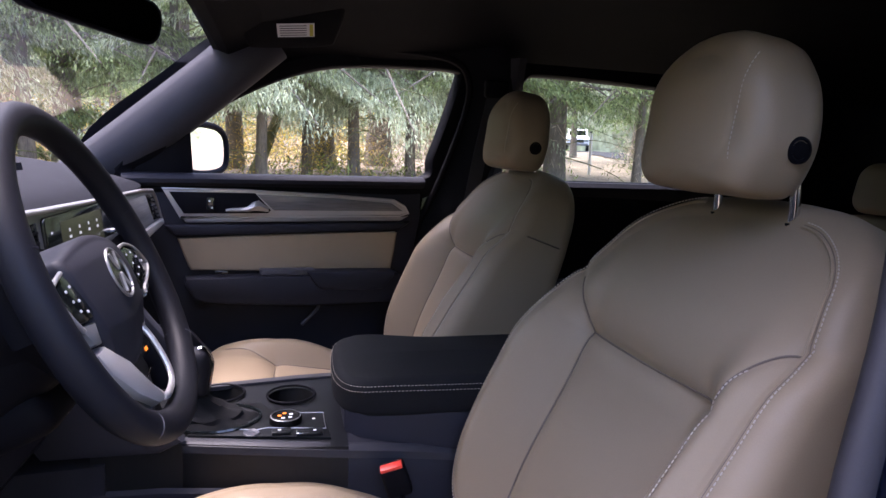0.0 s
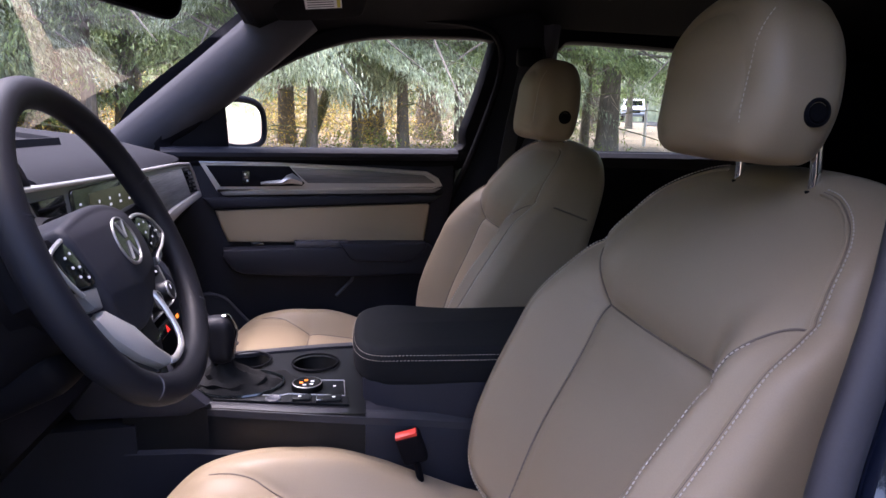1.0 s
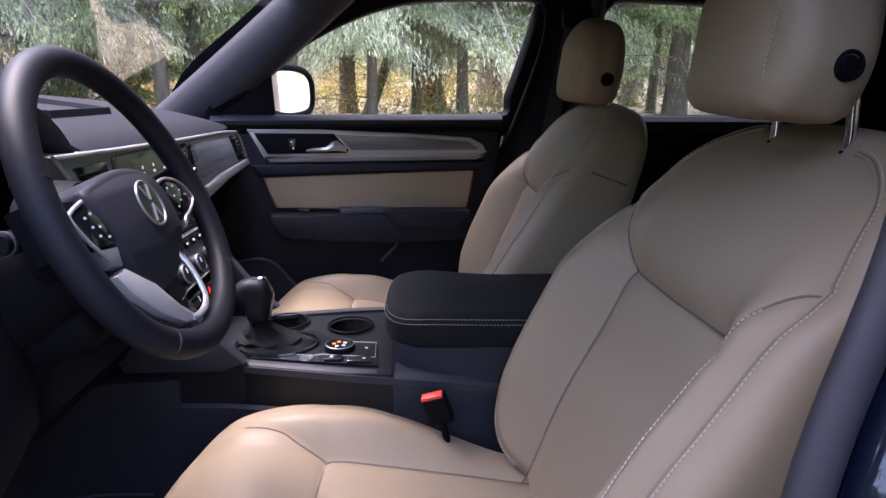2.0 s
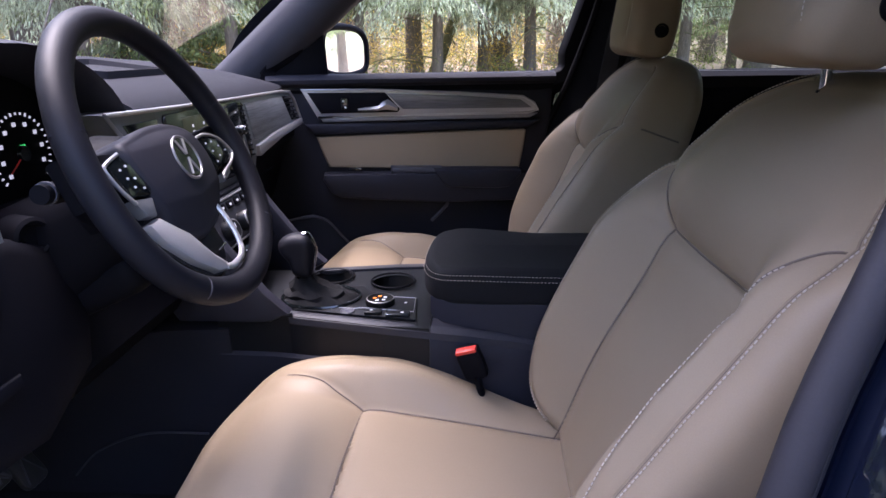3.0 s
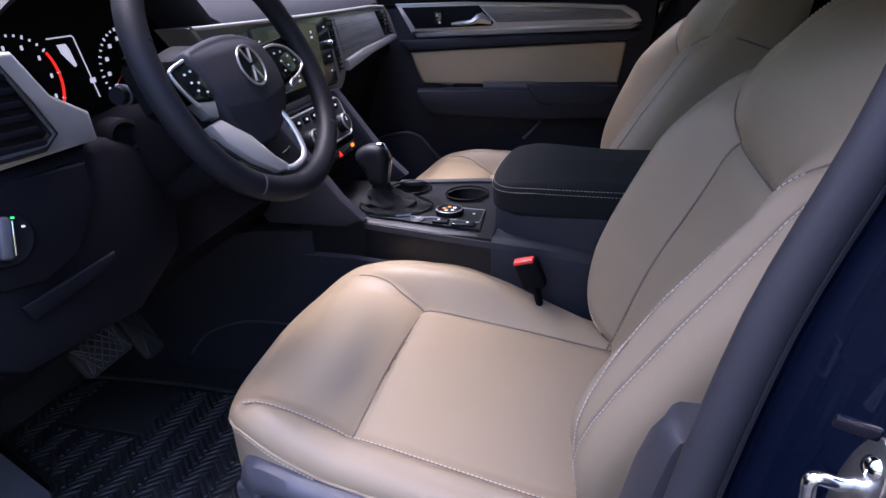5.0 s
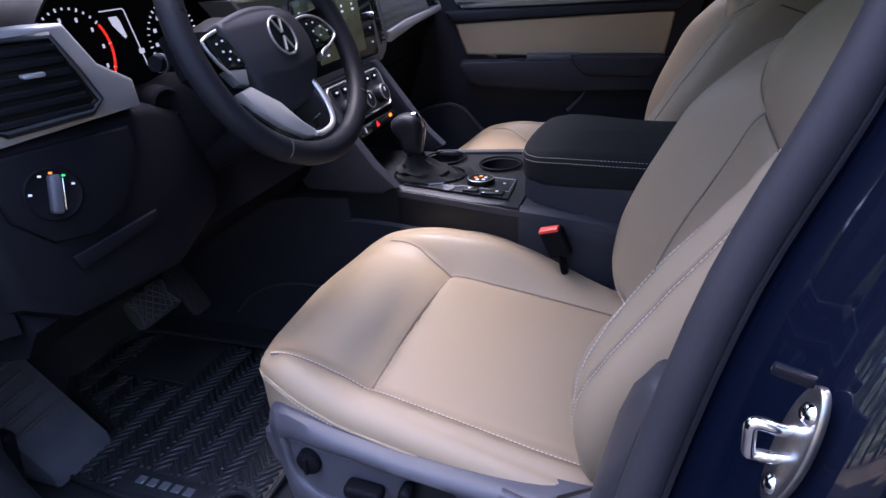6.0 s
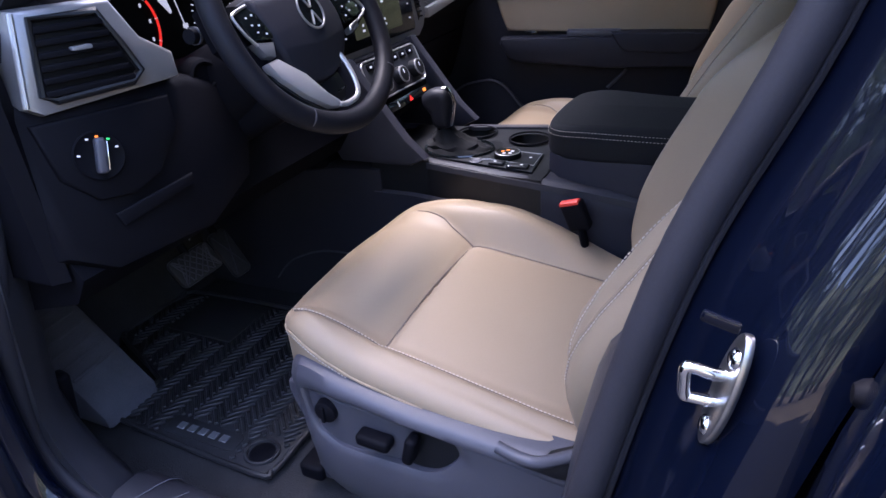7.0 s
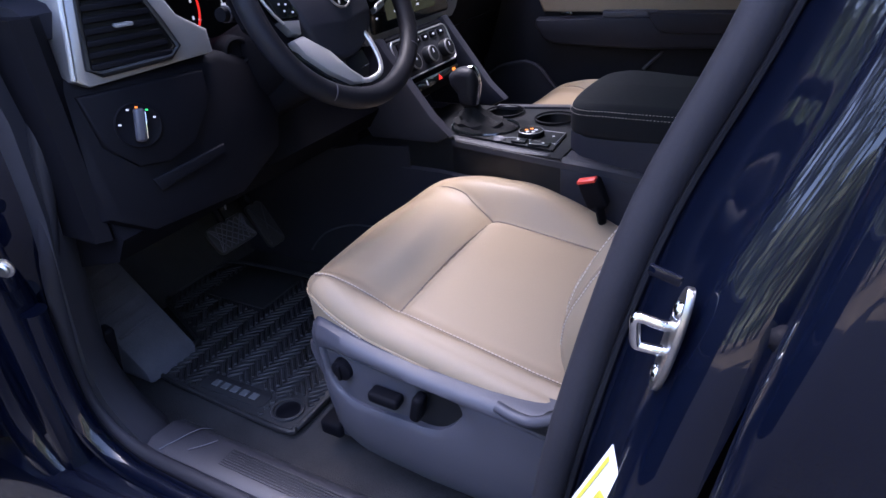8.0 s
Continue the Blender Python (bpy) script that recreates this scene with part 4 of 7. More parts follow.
# mirror sail and outside mirror
part("mirror_sail", dprism([(-0.43, 1.10), (-0.40, 1.135), (-0.265, 1.262), (-0.262, 1.115)], -0.028, -0.004, 0.004), BLACK, pdoor, "black mirror sail panel")
mz = even([(p.x, p.y) for p in smooth([(-0.105, -0.050, 0), (-0.10, 0.055, 0), (-0.05, 0.082, 0), (0.05, 0.078, 0), (0.10, 0.05, 0), (0.112, 0.0, 0), (0.10, -0.06, 0), (0.03, -0.082, 0), (-0.06, -0.078, 0)], 6, True)], 60)
mm = Matrix.Translation((-0.275, 0.965, 1.180)) @ pose(0, 0, 0, 0, 0, -33)
mh = part("mirror_housing", pillow(mz, lambda a, b: 0.0, -0.11, lambda a, b, n: mm @ Vector((n, a, b)), 0.012, 0.06, 6, (0, 0), 2), PAINT, pdoor, "dark blue outside mirror housing")
part("mirror_rim", tube([mm @ Vector((0.001, a * 0.91, b * 0.90)) for a, b in mz], 0.0115, 10, True), BLACK, mh, "black rim of the mirror")
part("mirror_glass", ([tuple(mm @ Vector((0.004, a * 0.87, b * 0.85))) for a, b in mz], [tuple(range(len(mz)))]), MIRROR, mh, "mirror glass")
part("mirror_arm", tube([(-0.31, 0.70, 1.08), (-0.31, 0.80, 1.085), (-0.31, 0.92, 1.10)], 0.020, 12), BLACK, mh, "black mirror arm")

# rear passenger door with its window
rdoor = thing("rear_passenger_door", (0.95, 0.80, 0.35), "closed black rear door panel with a tinted window", "car door")
def rplace(a, b, n):
    return (a, 0.775 + 0.03 * math.exp(-((a - 0.9) / 0.5) ** 2) - n - 0.15 * max(0, b - 1.115), b)
def rprism(pts, n0, n1, r=0.004):
    g = prism(pts, 'z', n0, n1, r)
    return [rplace(*p) for p in g[0]], g[1]
part("door_panel", rprism([(0.45, 0.35), (0.50, 1.10), (1.42, 1.10), (1.40, 0.75), (1.15, 0.35)], -0.10, 0.0, 0.01), BLACK, rdoor, "black rear door lining")
part("window_sill", loft([[rplace(x, z, n) for z, n in ((1.05, 0.0), (1.075, 0.022), (1.100, 0.026), (1.114, 0.014), (1.117, -0.05), (1.05, -0.05))] for x in np.linspace(0.55, 1.40, 8)]), SOFT, rdoor, "soft black window sill")
rl = window_loop([(0.66, 1.118), (0.9, 1.118), (1.20, 1.118), (1.36, 1.122), (1.38, 1.22), (1.33, 1.36), (1.24, 1.408), (1.0, 1.428), (0.74, 1.436), (0.685, 1.42), (0.655, 1.36), (0.645, 1.22)], 5)
part("window_frame", frame_round(rl, 0.10, -0.05, 0.0, rplace), BLACK, rdoor, "black window surround")
part("window_glass", ([rplace(x, z, -0.03) for x, z in rl], [tuple(range(len(rl)))]), TINT, rdoor, "tinted rear side window").visible_shadow = False
part("armrest", rprism([(0.55, 0.80), (1.2, 0.80), (1.2, 0.74), (0.55, 0.72)], 0.0, 0.06, 0.012), SOFT, rdoor, "black armrest")

# rear driver-side door, closed, in dark blue
ldoor = thing("rear_driver_door", (0.95, -0.9, 0.3), "closed dark blue rear door beside the open front door", "car door")
def lskin(x, z):
    y = float(np.interp(z, [0.30, 0.45, 0.70, 0.95, 1.08, 1.14, 1.30, 1.48], [-0.935, -0.955, -0.972, -0.966, -0.945, -0.90, -0.82, -0.70]))
    return y
rows = []
for z in np.linspace(0.30, 1.12, 26):
    x0 = float(np.interp(z, [0.30, 0.70, 0.93, 1.12], [0.392, 0.418, 0.452, 0.498]))
    y = lskin(0, z)
    row = [(x0 + 0.012, y + 0.075, z), (x0 + 0.002, y + 0.055, z), (x0 - 0.002, y + 0.022, z), (x0 + 0.001, y + 0.008, z), (x0 + 0.008, y + 0.001, z), (x0 + 0.018, y - 0.001, z)]
    row += [(x, y - 0.004 * math.sin(min(1, (x - x0) / 0.9) * math.pi), z) for x in np.linspace(x0 + 0.05, 1.38, 12)]
    row += [(1.40, y + 0.02, z), (1.40, y + 0.09, z)]
    rows.append(row)
part("door_skin", loft(rows), PAINT, ldoor, "glossy dark blue door skin")
part("belt_moulding", loft([[(x, -0.925, 1.115), (x, -0.93, 1.135), (x, -0.90, 1.145), (x, -0.88, 1.12)] for x in (0.50, 0.8, 1.1, 1.40)]), GLOSS, ldoor, "black belt moulding")
ll = window_loop([(0.60, 1.14), (0.9, 1.14), (1.30, 1.14), (1.36, 1.2), (1.30, 1.38), (1.0, 1.44), (0.72, 1.44), (0.66, 1.3)], 5)
lp = lambda a, b, n: (a, lskin(a, b) - n + 0.03, b)
part("window_frame", frame_round(ll, 0.10, -0.03, 0.0, lp), GLOSS, ldoor, "gloss black window surround")
# darker than the opposite window, added to cut light on the head restraint
part("window_glass", ([lp(x, z, -0.01) for x, z in ll], [tuple(range(len(ll)))]), LIGHT_CUT, ldoor, "tinted rear side window").visible_shadow = False
part("inner_lining", prism([(0.50, 0.36), (0.50, 1.10), (1.40, 1.10), (1.40, 0.36)], 'y', -0.83, -0.80, 0.01), BLACK, ldoor, "black inner lining")
part("latch_stop", lathe([(0.001, 0.008), (0.005, 0.008), (0.008, 0.004), (0.009, 0.0)], 16, pose(0.462, -0.908, 0.945, 0, -90, 0)), BLACK, ldoor, "round rubber bump stop")

# open driver door, out of view, its angle set to block light from front-left
fdoor = thing("driver_door", (-0.72, -0.95, 0.3), "open dark blue driver door angled to block light from front-left", "car door")
om = Matrix.Translation((-0.74, -0.97, 0)) @ pose(0, 0, 0, 0, 0, 112)
def fr(g):
    return [tuple(om @ Vector((-x, y, z))) for x, y, z in g[0]], g[1]
part("door_shell", fr(prism([(0.0, 0.32), (0.0, 1.02), (0.1, 1.10), (0.98, 1.12), (1.0, 0.75), (0.86, 0.32)], 'y', -0.02, 0.06, 0.02)), PAINT, fdoor, "dark blue outer shell")
part("door_panel", fr(prism([(0.04, 0.38), (0.04, 1.0), (0.12, 1.08), (0.94, 1.10), (0.95, 0.75), (0.83, 0.38)], 'y', -0.07, -0.018, 0.015)), BLACK, fdoor, "black inner lining")
part("armrest", fr(prism([(0.2, 0.74), (0.8, 0.78), (0.8, 0.84), (0.22, 0.84)], 'y', -0.14, -0.06, 0.015)), SOFT, fdoor, "black armrest")

# ---- belt buckle, belts, visor, mirror ----
bk0 = thing("seat_belt_buckle", (0.16, -0.205, 0.60), "black seat belt buckle with a red release button", "seat belt buckle")
bm0 = Matrix.Translation((0.148, -0.214, 0.706)) @ pose(0, 0, 0, 12, -17, -8) @ Matrix.Scale(0.90, 4)
part("buckle_body", xf(rbox((0, 0, -0.012), (0.045, 0.026, 0.066), 0.008, 3), bm0), BLACK, bk0, "black plastic buckle body")
part("release_button", xf(prism([(-0.019, -0.0145), (0.019, -0.0145), (0.019, 0.001), (-0.019, 0.001)], 'z', 0.017, 0.0245, 0.0025), bm0), RED, bk0, "red release button")
part("stalk", tube([bm0 @ Vector((0, 0, -0.04)), (0.175, -0.208, 0.60), (0.20, -0.205, 0.52)], (0.016, 0.006), 10), BLACK, bk0, "black buckle stalk")

belt = thing("seat_belt", (0.50, 0.72, 0.5), "dark grey seat belt hanging on the middle post", "seat belt")
part("strap", loft([[(x - 0.022, y, z), (x + 0.022, y + 0.01, z), (x + 0.022, y + 0.0115, z), (x - 0.022, y + 0.0015, z)] for x, y, z in [(0.540, 0.605, 1.36), (0.52, 0.65, 1.2), (0.495, 0.685, 1.0), (0.47, 0.70, 0.8), (0.45, 0.715, 0.55)]]), TRIMGREY, belt, "woven dark grey strap")
part("upper_anchor", rbox((0.545, 0.610, 1.375), (0.07, 0.03, 0.05), 0.01, 3), BLACK, belt, "black belt guide")

visor = thing("sun_visor", (0.0, 0.40, 1.45), "dark cloth sun visor folded up with a white label", "sun visor")
vm = Matrix.Translation((-0.01, 0.43, 1.478)) @ pose(0, 0, 0, -24, -5, 0)
vs0 = even([(p.x, p.y) for p in smooth([(-0.10, -0.10, 0), (-0.105, 0.06, 0), (-0.08, 0.09, 0), (0.07, 0.09, 0), (0.105, 0.06, 0), (0.105, -0.10, 0)], 6, True)], 70)
part("visor_body", pillow(vs0, lambda a, b: 0.010, -0.010, lambda a, b, n: vm @ Vector((a, b, n)), 0.009, 0.009, 6, (0, 0), 1), HEADLINER, visor)
lb = part("label", xf(rbox((0.010, 0.012, -0.0125), (0.084, 0.052, 0.001), 0.0003, 1), vm), WHITE, visor, "white warning label")
part("print", join(*[xf(rbox((0.004, -0.006 + 0.009 * k, -0.0134), (0.060, 0.0025, 0.0004), 0), vm) for k in range(5)]), INK, lb, "rows of unreadable print")
part("print_band", xf(rbox((0.045, 0.012, -0.0134), (0.008, 0.046, 0.0004), 0), vm), YELLOW, lb, "yellow band of the label")

rv = thing("rear_view_mirror", (-0.27, -0.06, 1.37), "black interior rear view mirror on the windscreen", "mirror")
rm = Matrix.Translation((-0.270, -0.093, 1.388)) @ pose(0, 0, 0, -5, 8, -35)
ro = even(rrect(0.235, 0.068, 0.028, 8), 60)
part("housing", pillow(ro, lambda a, b: 0.0, -0.035, lambda a, b, n: rm @ Vector((n, a, b)), 0.006, 0.018, 6, (0, 0), 1), BLACK, rv, "black mirror housing")
part("glass", ([tuple(rm @ Vector((0.0012, a * 0.93, b * 0.86))) for a, b in ro], [tuple(range(len(ro)))]), MIRROR, rv, "mirror glass")
part("stem", tube([rm @ Vector((-0.03, 0, 0.0)), (-0.36, -0.04, 1.42), (-0.42, -0.04, 1.425)], 0.014, 10), BLACK, rv, "black mirror stem")

# ---- rear bench ----
bench = thing("rear_bench", (1.3, 0, 0.4), "dark rear bench with beige backrest in the shade", "car seat")
bo = even(outline_of([(0.0, 0), (0.0, 0.55), (0.05, 0.62), (0.42, 0.60), (0.50, 0.5), (0.52, 0)]), 90)
part("cushion", rbox((1.22, 0, 0.56), (0.50, 1.24, 0.18), 0.06, 4), BEIGE, bench)
part("backrest", pillow(bo, lambda a, b: 0.02 * math.cos(b * 8), -0.12, lambda a, b, n: (1.45 + a * 0.4 - n, b, 0.60 + a * 0.9), 0.03, 0.03, 12, (0.25, 0), 2), BEIGE, bench)
for y in (-0.36, 0.36):
    part("head_restraint", pillow(even(rrect(0.15, 0.24, 0.05, 6), 60), lambda a, b: 0.02, -0.06, lambda a, b, n: (1.66 + 0.2 * a - n, y + b, 1.135 + a), 0.03, 0.03, 8, (0, 0), 2), BEIGE, bench)

# ---- dashboard ----
DIALBLACK = material("matt dial black", (0.003, 0.003, 0.003), 0.6, spec=0.1, bump=0)
dash = thing("dashboard", (-0.6, 0, 0.7), "black dashboard with silver strip, grey wood-grain panel and vents", "dashboard")
def pad_row(y):
    e = max(0, (abs(y - (-0.08)) - 0.50) / 0.22)
    dx, low = -0.03 * e * e, 1 - 0.80 * min(1, e) ** 1.5
    return [(x + dx * k, y, 1.095 + (z - 1.095) * low if z > 1.095 else z) for x, z, k in ((-1.08, 1.04, 0), (-0.98, 1.10, 0), (-0.92, 1.180, 0), (-0.80, 1.178, 0), (-0.66, 1.166, 0.3), (-0.55, 1.154, 0.6), (-0.46, 1.138, 1), (-0.40, 1.121, 1), (-0.368, 1.104, 1), (-0.356, 1.090, 1), (-0.36, 1.06, 1), (-0.60, 1.0, 1), (-1.08, 1.0, 0))]
part("upper_pad", loft([pad_row(y) for y in np.linspace(-0.185, 0.64, 24)]), PADSKIN, dash, "soft black upper pad")
part("upper_pad", loft([[(min(x, -0.50), y, z) for x, y, z in pad_row(y)] for y in np.linspace(-0.67, -0.185, 12)]), PADSKIN, dash, "soft black pad behind the instruments")
part("upper_pad", loft([pad_row(y) for y in np.linspace(-0.775, -0.665, 6)]), SOFT, dash, "soft black outer end of the pad")
part("tray_frame", loft([[(-0.475 - 0.17 * u, 0.06 + 0.120 * v, 1.130 + 0.015 * u), (-0.478 - 0.164 * u, 0.06 + 0.116 * v, 1.154 + 0.020 * u), (-0.486 - 0.148 * u, 0.06 + 0.108 * v, 1.154 + 0.020 * u), (-0.492 - 0.136 * u, 0.06 + 0.100 * v, 1.136 + 0.020 * u)] for u, v in ((0, -0.92), (0.0, 0.92), (0.08, 1), (0.92, 1), (1, 0.92), (1, -0.92), (0.92, -1), (0.08, -1))], loop=True), PADSKIN, dash, "raised frame of the open tray on the pad")
part("upper_lip", tube(smooth([(-0.86, -0.56, 1.168), (-0.90, -0.3, 1.180), (-0.90, 0.1, 1.180), (-0.86, 0.42, 1.176)], 8), 0.008, 8), PADSKIN, dash, "front edge of the pad")

# silver fascia across the middle and the passenger side
def fz(pts, x0, x1, r=0.003, tilt=0.10):
    """An outline in (y, z) drawn out towards the seats, leaning with the fascia."""
    g = prism(pts, 'x', x0, x1, r)
    return [(x - tilt * (z - 1.04), y, z) for x, y, z in g[0]], g[1]
fascia = [(-0.305, 1.104), (-0.1, 1.098), (0.14, 1.093), (0.45, 1.089), (0.545, 1.083), (0.575, 1.060), (0.612, 1.000), (0.606, 0.994), (0.45, 0.986), (0.24, 0.972), (0.215, 0.945), (0.19, 0.930), (-0.165, 0.930), (-0.19, 0.945), (-0.21, 1.0), (-0.275, 1.07)]
fa = part("fascia", fz(fascia, -0.40, -0.338), DULLSILVER, dash, "satin grey fascia strip")
part("fascia_edge", tube([(-0.336 - 0.1 * (z - 1.04), y, z) for y, z in [(-0.275, 1.072), (-0.302, 1.103), (-0.1, 1.097), (0.14, 1.092), (0.45, 1.088), (0.545, 1.082), (0.575, 1.060), (0.612, 1.0)]], 0.0035, 8), SILVER, fa, "bright upper edge of the strip")
part("wood_panel", fz([(0.212, 1.078), (0.465, 1.075), (0.515, 1.012), (0.35, 1.006), (0.255, 0.994), (0.234, 1.000)], -0.345, -0.3345, 0.001), WOOD, fa, "grey wood-grain panel")
part("lower_bar", fz([(0.235, 0.986), (0.35, 0.998), (0.60, 1.008), (0.606, 0.993), (0.40, 0.980), (0.24, 0.962)], -0.36, -0.329, 0.004), SILVER, fa, "silver bar under the panel")
def vent(name, pts, slats, label, x=-0.3365):
    v = part(name, fz(pts, x - 0.02, x, 0.0015), GLOSS, fa, label)
    for s in slats:
        part("slat", s, BLACK, v, "black vent slat")
    return v
vent("side_vent", [(0.480, 1.076), (0.540, 1.072), (0.585, 1.012), (0.530, 1.010)], [fz([(0.487 + 0.008 * k, 1.068 - 0.0105 * k), (0.546 + 0.008 * k, 1.066 - 0.0105 * k), (0.549 + 0.008 * k, 1.062 - 0.0105 * k), (0.490 + 0.008 * k, 1.064 - 0.0105 * k)], -0.338, -0.3345, 0.0008) for k in range(6)], "dark outlet of the side vent")
vent("centre_vent", [(0.172, 1.084), (0.200, 1.082), (0.216, 0.985), (0.196, 0.962)], [fz([(0.174 + 0.0022 * k, 1.078 - 0.0105 * k), (0.201 + 0.0014 * k, 1.077 - 0.0105 * k), (0.202 + 0.0014 * k, 1.0735 - 0.0105 * k), (0.175 + 0.0022 * k, 1.0745 - 0.0105 * k)], -0.338, -0.3345, 0.0008) for k in range(11)], "dark outlet of the centre vent")
vent("driver_vent", [(-0.262, 1.085), (-0.165, 1.085), (-0.160, 0.965), (-0.185, 0.965), (-0.225, 1.03)], [fz([(-0.25 + 0.006 * k, 1.074 - 0.014 * k), (-0.168, 1.074 - 0.014 * k), (-0.168, 1.070 - 0.014 * k), (-0.25 + 0.006 * k, 1.070 - 0.014 * k)], -0.338, -0.3345, 0.0008) for k in range(7)], "dark outlet beside the screen")
# touch screen
sc = part("screen_bezel", fz(rrect(0.318, 0.142, 0.010, 4, (0.010, 1.018)), -0.345, -0.3335, 0.002), GLOSS, fa, "piano black screen bezel")
part("display", fz(rrect(0.200, 0.112, 0.003, 2, (0.010, 1.022)), -0.336, -0.3328, 0.0005), SCREEN, sc, "touch screen display")
for y in (-0.125, 0.147):
    for k in range(4):
        part("key_mark", fz(rrect(0.007, 0.003, 0.001, 1, (y, 1.066 - 0.030 * k)), -0.336, -0.3330), LAMP_W, sc, "small white key mark")
for y, z in ((-0.075, 1.062), (-0.03, 1.062), (0.015, 1.062), (0.060, 1.062), (-0.075, 1.035), (-0.03, 1.035), (0.015, 1.035), (-0.075, 0.990), (-0.03, 0.990), (0.015, 0.990)):
    part("icon", fz(rrect(0.010, 0.009, 0.002, 2, (y + 0.02, z)), -0.336, -0.3324), LAMP_W, sc, "small white screen icon")
    part("icon_text", fz(rrect(0.014, 0.0018, 0.0008, 1, (y + 0.02, z - 0.010)), -0.336, -0.3324), LAMP_W, sc, "tiny line of screen text")
for y in (-0.128, 0.150):
    part("dial", lathe([(0.001, 0.016), (0.007, 0.016), (0.0095, 0.013), (0.0095, 0.0)], 24, pose(-0.334, y, 1.030, 0, 90, 0)), GLOSS, sc, "small black rotary knob")
    part("dial_ring", hoop([(0.0060, 0.0165), (0.0078, 0.0165), (0.0078, 0.0150), (0.006, 0.015)], 24, pose(-0.334, y, 1.030, 0, 90, 0)), CHROME, sc, "bright ring of the knob")

# lower body of the dashboard
low = [[(-0.98, y, 0.98), (-0.39, y, 1.00), (-0.362, y, 0.985), (-0.366, y, 0.955), (-0.395, y, 0.93), (-0.42, y, 0.84), (-0.455, y, 0.74), (-0.52, y, 0.68), (-0.98, y, 0.62)] for y in np.linspace(0.14, 0.645, 8)]
part("glovebox", loft(low), BLACK, dash, "black glovebox face")
part("glovebox_gap", tube([(-0.411, 0.16, 0.875), (-0.411, 0.60, 0.880)], 0.003, 6), GLOSS, dash, "shut line of the glovebox")

# centre stack: climate panel between two slanting rails
stack = [(-0.98, 0.93), (-0.352, 0.945), (-0.318, 0.930), (-0.285, 0.845), (-0.280, 0.800), (-0.325, 0.790), (-0.40, 0.78), (-0.42, 0.70), (-0.98, 0.60)]
part("stack_body", prism(stack, 'y', -0.135, 0.135, 0.004), BLACK, dash, "black centre stack")
cm = Matrix.Translation((-0.2905, -0.015, 0.890)) @ pose(0, 0, 0, 0, -21, 0)
def cp(pts, d0, d1, r=0.002):
    return prism(pts, 'x', d0, d1, r, 2, cm)
cl = part("climate_panel", cp(rrect(0.236, 0.086, 0.016, 4), -0.01, 0.003), DARKTRIM, dash, "dark climate control panel")
part("climate_edge", tube([cm @ Vector((0.003, a, b)) for a, b in rrect(0.230, 0.080, 0.014, 4)], 0.0018, 6, True), SILVER, cl, "silver outline of the panel")
for y in (-0.072, 0.0, 0.072):
    kn = part("knob", lathe([(0.001, 0.020), (0.016, 0.020), (0.0185, 0.017), (0.0195, 0.0)], 28, cm @ pose(0.002, y, -0.012, 0, 90, 0)), SATIN, cl, "round black climate knob")
    part("knob_ring", hoop([(0.0155, 0.0204), (0.0180, 0.0196), (0.0185, 0.018), (0.0155, 0.018)], 28, cm @ pose(0.002, y, -0.012, 0, 90, 0)), FRAMEGREY, kn, "grey ring")
    part("knob_mark", xf(rbox((0.0225, y, -0.006), (0.001, 0.002, 0.009), 0), cm), LAMP_W, kn, "white pointer mark")
for k in range(6):
    b = part("button", cp(rrect(0.024, 0.014, 0.003, 2, (-0.085 + 0.034 * k, 0.027)), 0.0, 0.006, 0.001), BLACK, cl, "small black button")
    part("button_mark", cp(rrect(0.008, 0.004, 0.001, 1, (-0.085 + 0.034 * k, 0.027)), 0.0055, 0.0066, 0), LAMP_W, b, "white button mark")
hz = part("switch_row", xf(rbox((0.006, 0, -0.062), (0.012, 0.19, 0.020), 0.003), cm), GLOSS, dash, "row of small switches")
part("hazard_mark", cp([(-0.008, -0.068), (0.008, -0.068), (0.0, -0.056)], 0.011, 0.0125, 0), LAMP_R, hz, "red hazard triangle")
part("airbag_mark", cp(rrect(0.014, 0.007, 0.002, 2, (0.066, -0.061)), 0.011, 0.0125, 0), LAMP_O, hz, "orange airbag light")
part("usb_mark", cp(rrect(0.004, 0.011, 0.001, 2, (-0.055, -0.062)), 0.011, 0.0125, 0), WHITE, hz, "small white switch mark")
for g in (-1, 1):
    rail = [(-0.345, 0.935), (-0.315, 0.940), (-0.286, 0.900), (-0.205, 0.790), (-0.165, 0.752), (-0.20, 0.735), (-0.36, 0.735), (-0.40, 0.80)]
    part("stack_rail", prism(rail, 'y', g * 0.122 - 0.005, g * 0.150 - 0.005, 0.006), CONSOLE, dash, "slanting dark rail beside the centre stack")

# driver's side: cluster, hood, end vent, lower cover with the light switch
hood = [[(x, -0.425 + w * math.cos(a), 1.050 + h * math.sin(a)) for x, w, h in ((-0.66, 0.245, 0.140), (-0.45, 0.242, 0.148), (-0.375, 0.236, 0.150), (-0.362, 0.230, 0.146), (-0.372, 0.222, 0.136), (-0.45, 0.215, 0.120), (-0.66, 0.21, 0.11))] for a in np.linspace(-0.25, math.pi + 0.25, 30)]
part("cluster_hood", loft(hood), SOFT, dash, "black hood over the instruments")
ic = part("instrument_panel", prism(rrect(0.43, 0.21, 0.05, 6, (-0.425, 1.062)), 'x', -0.50, -0.4515, 0.004), DIALBLACK, dash, "dark instrument cluster")
part("panel_rim", tube([(-0.425, -0.425 + 0.205 * math.cos(a), 1.045 + 0.088 * math.sin(a)) for a in np.linspace(math.pi * 1.02, math.pi * 1.98, 20)], 0.0028, 8), DULLSILVER, dash, "grey lower rim of the instruments")
CX = -0.450
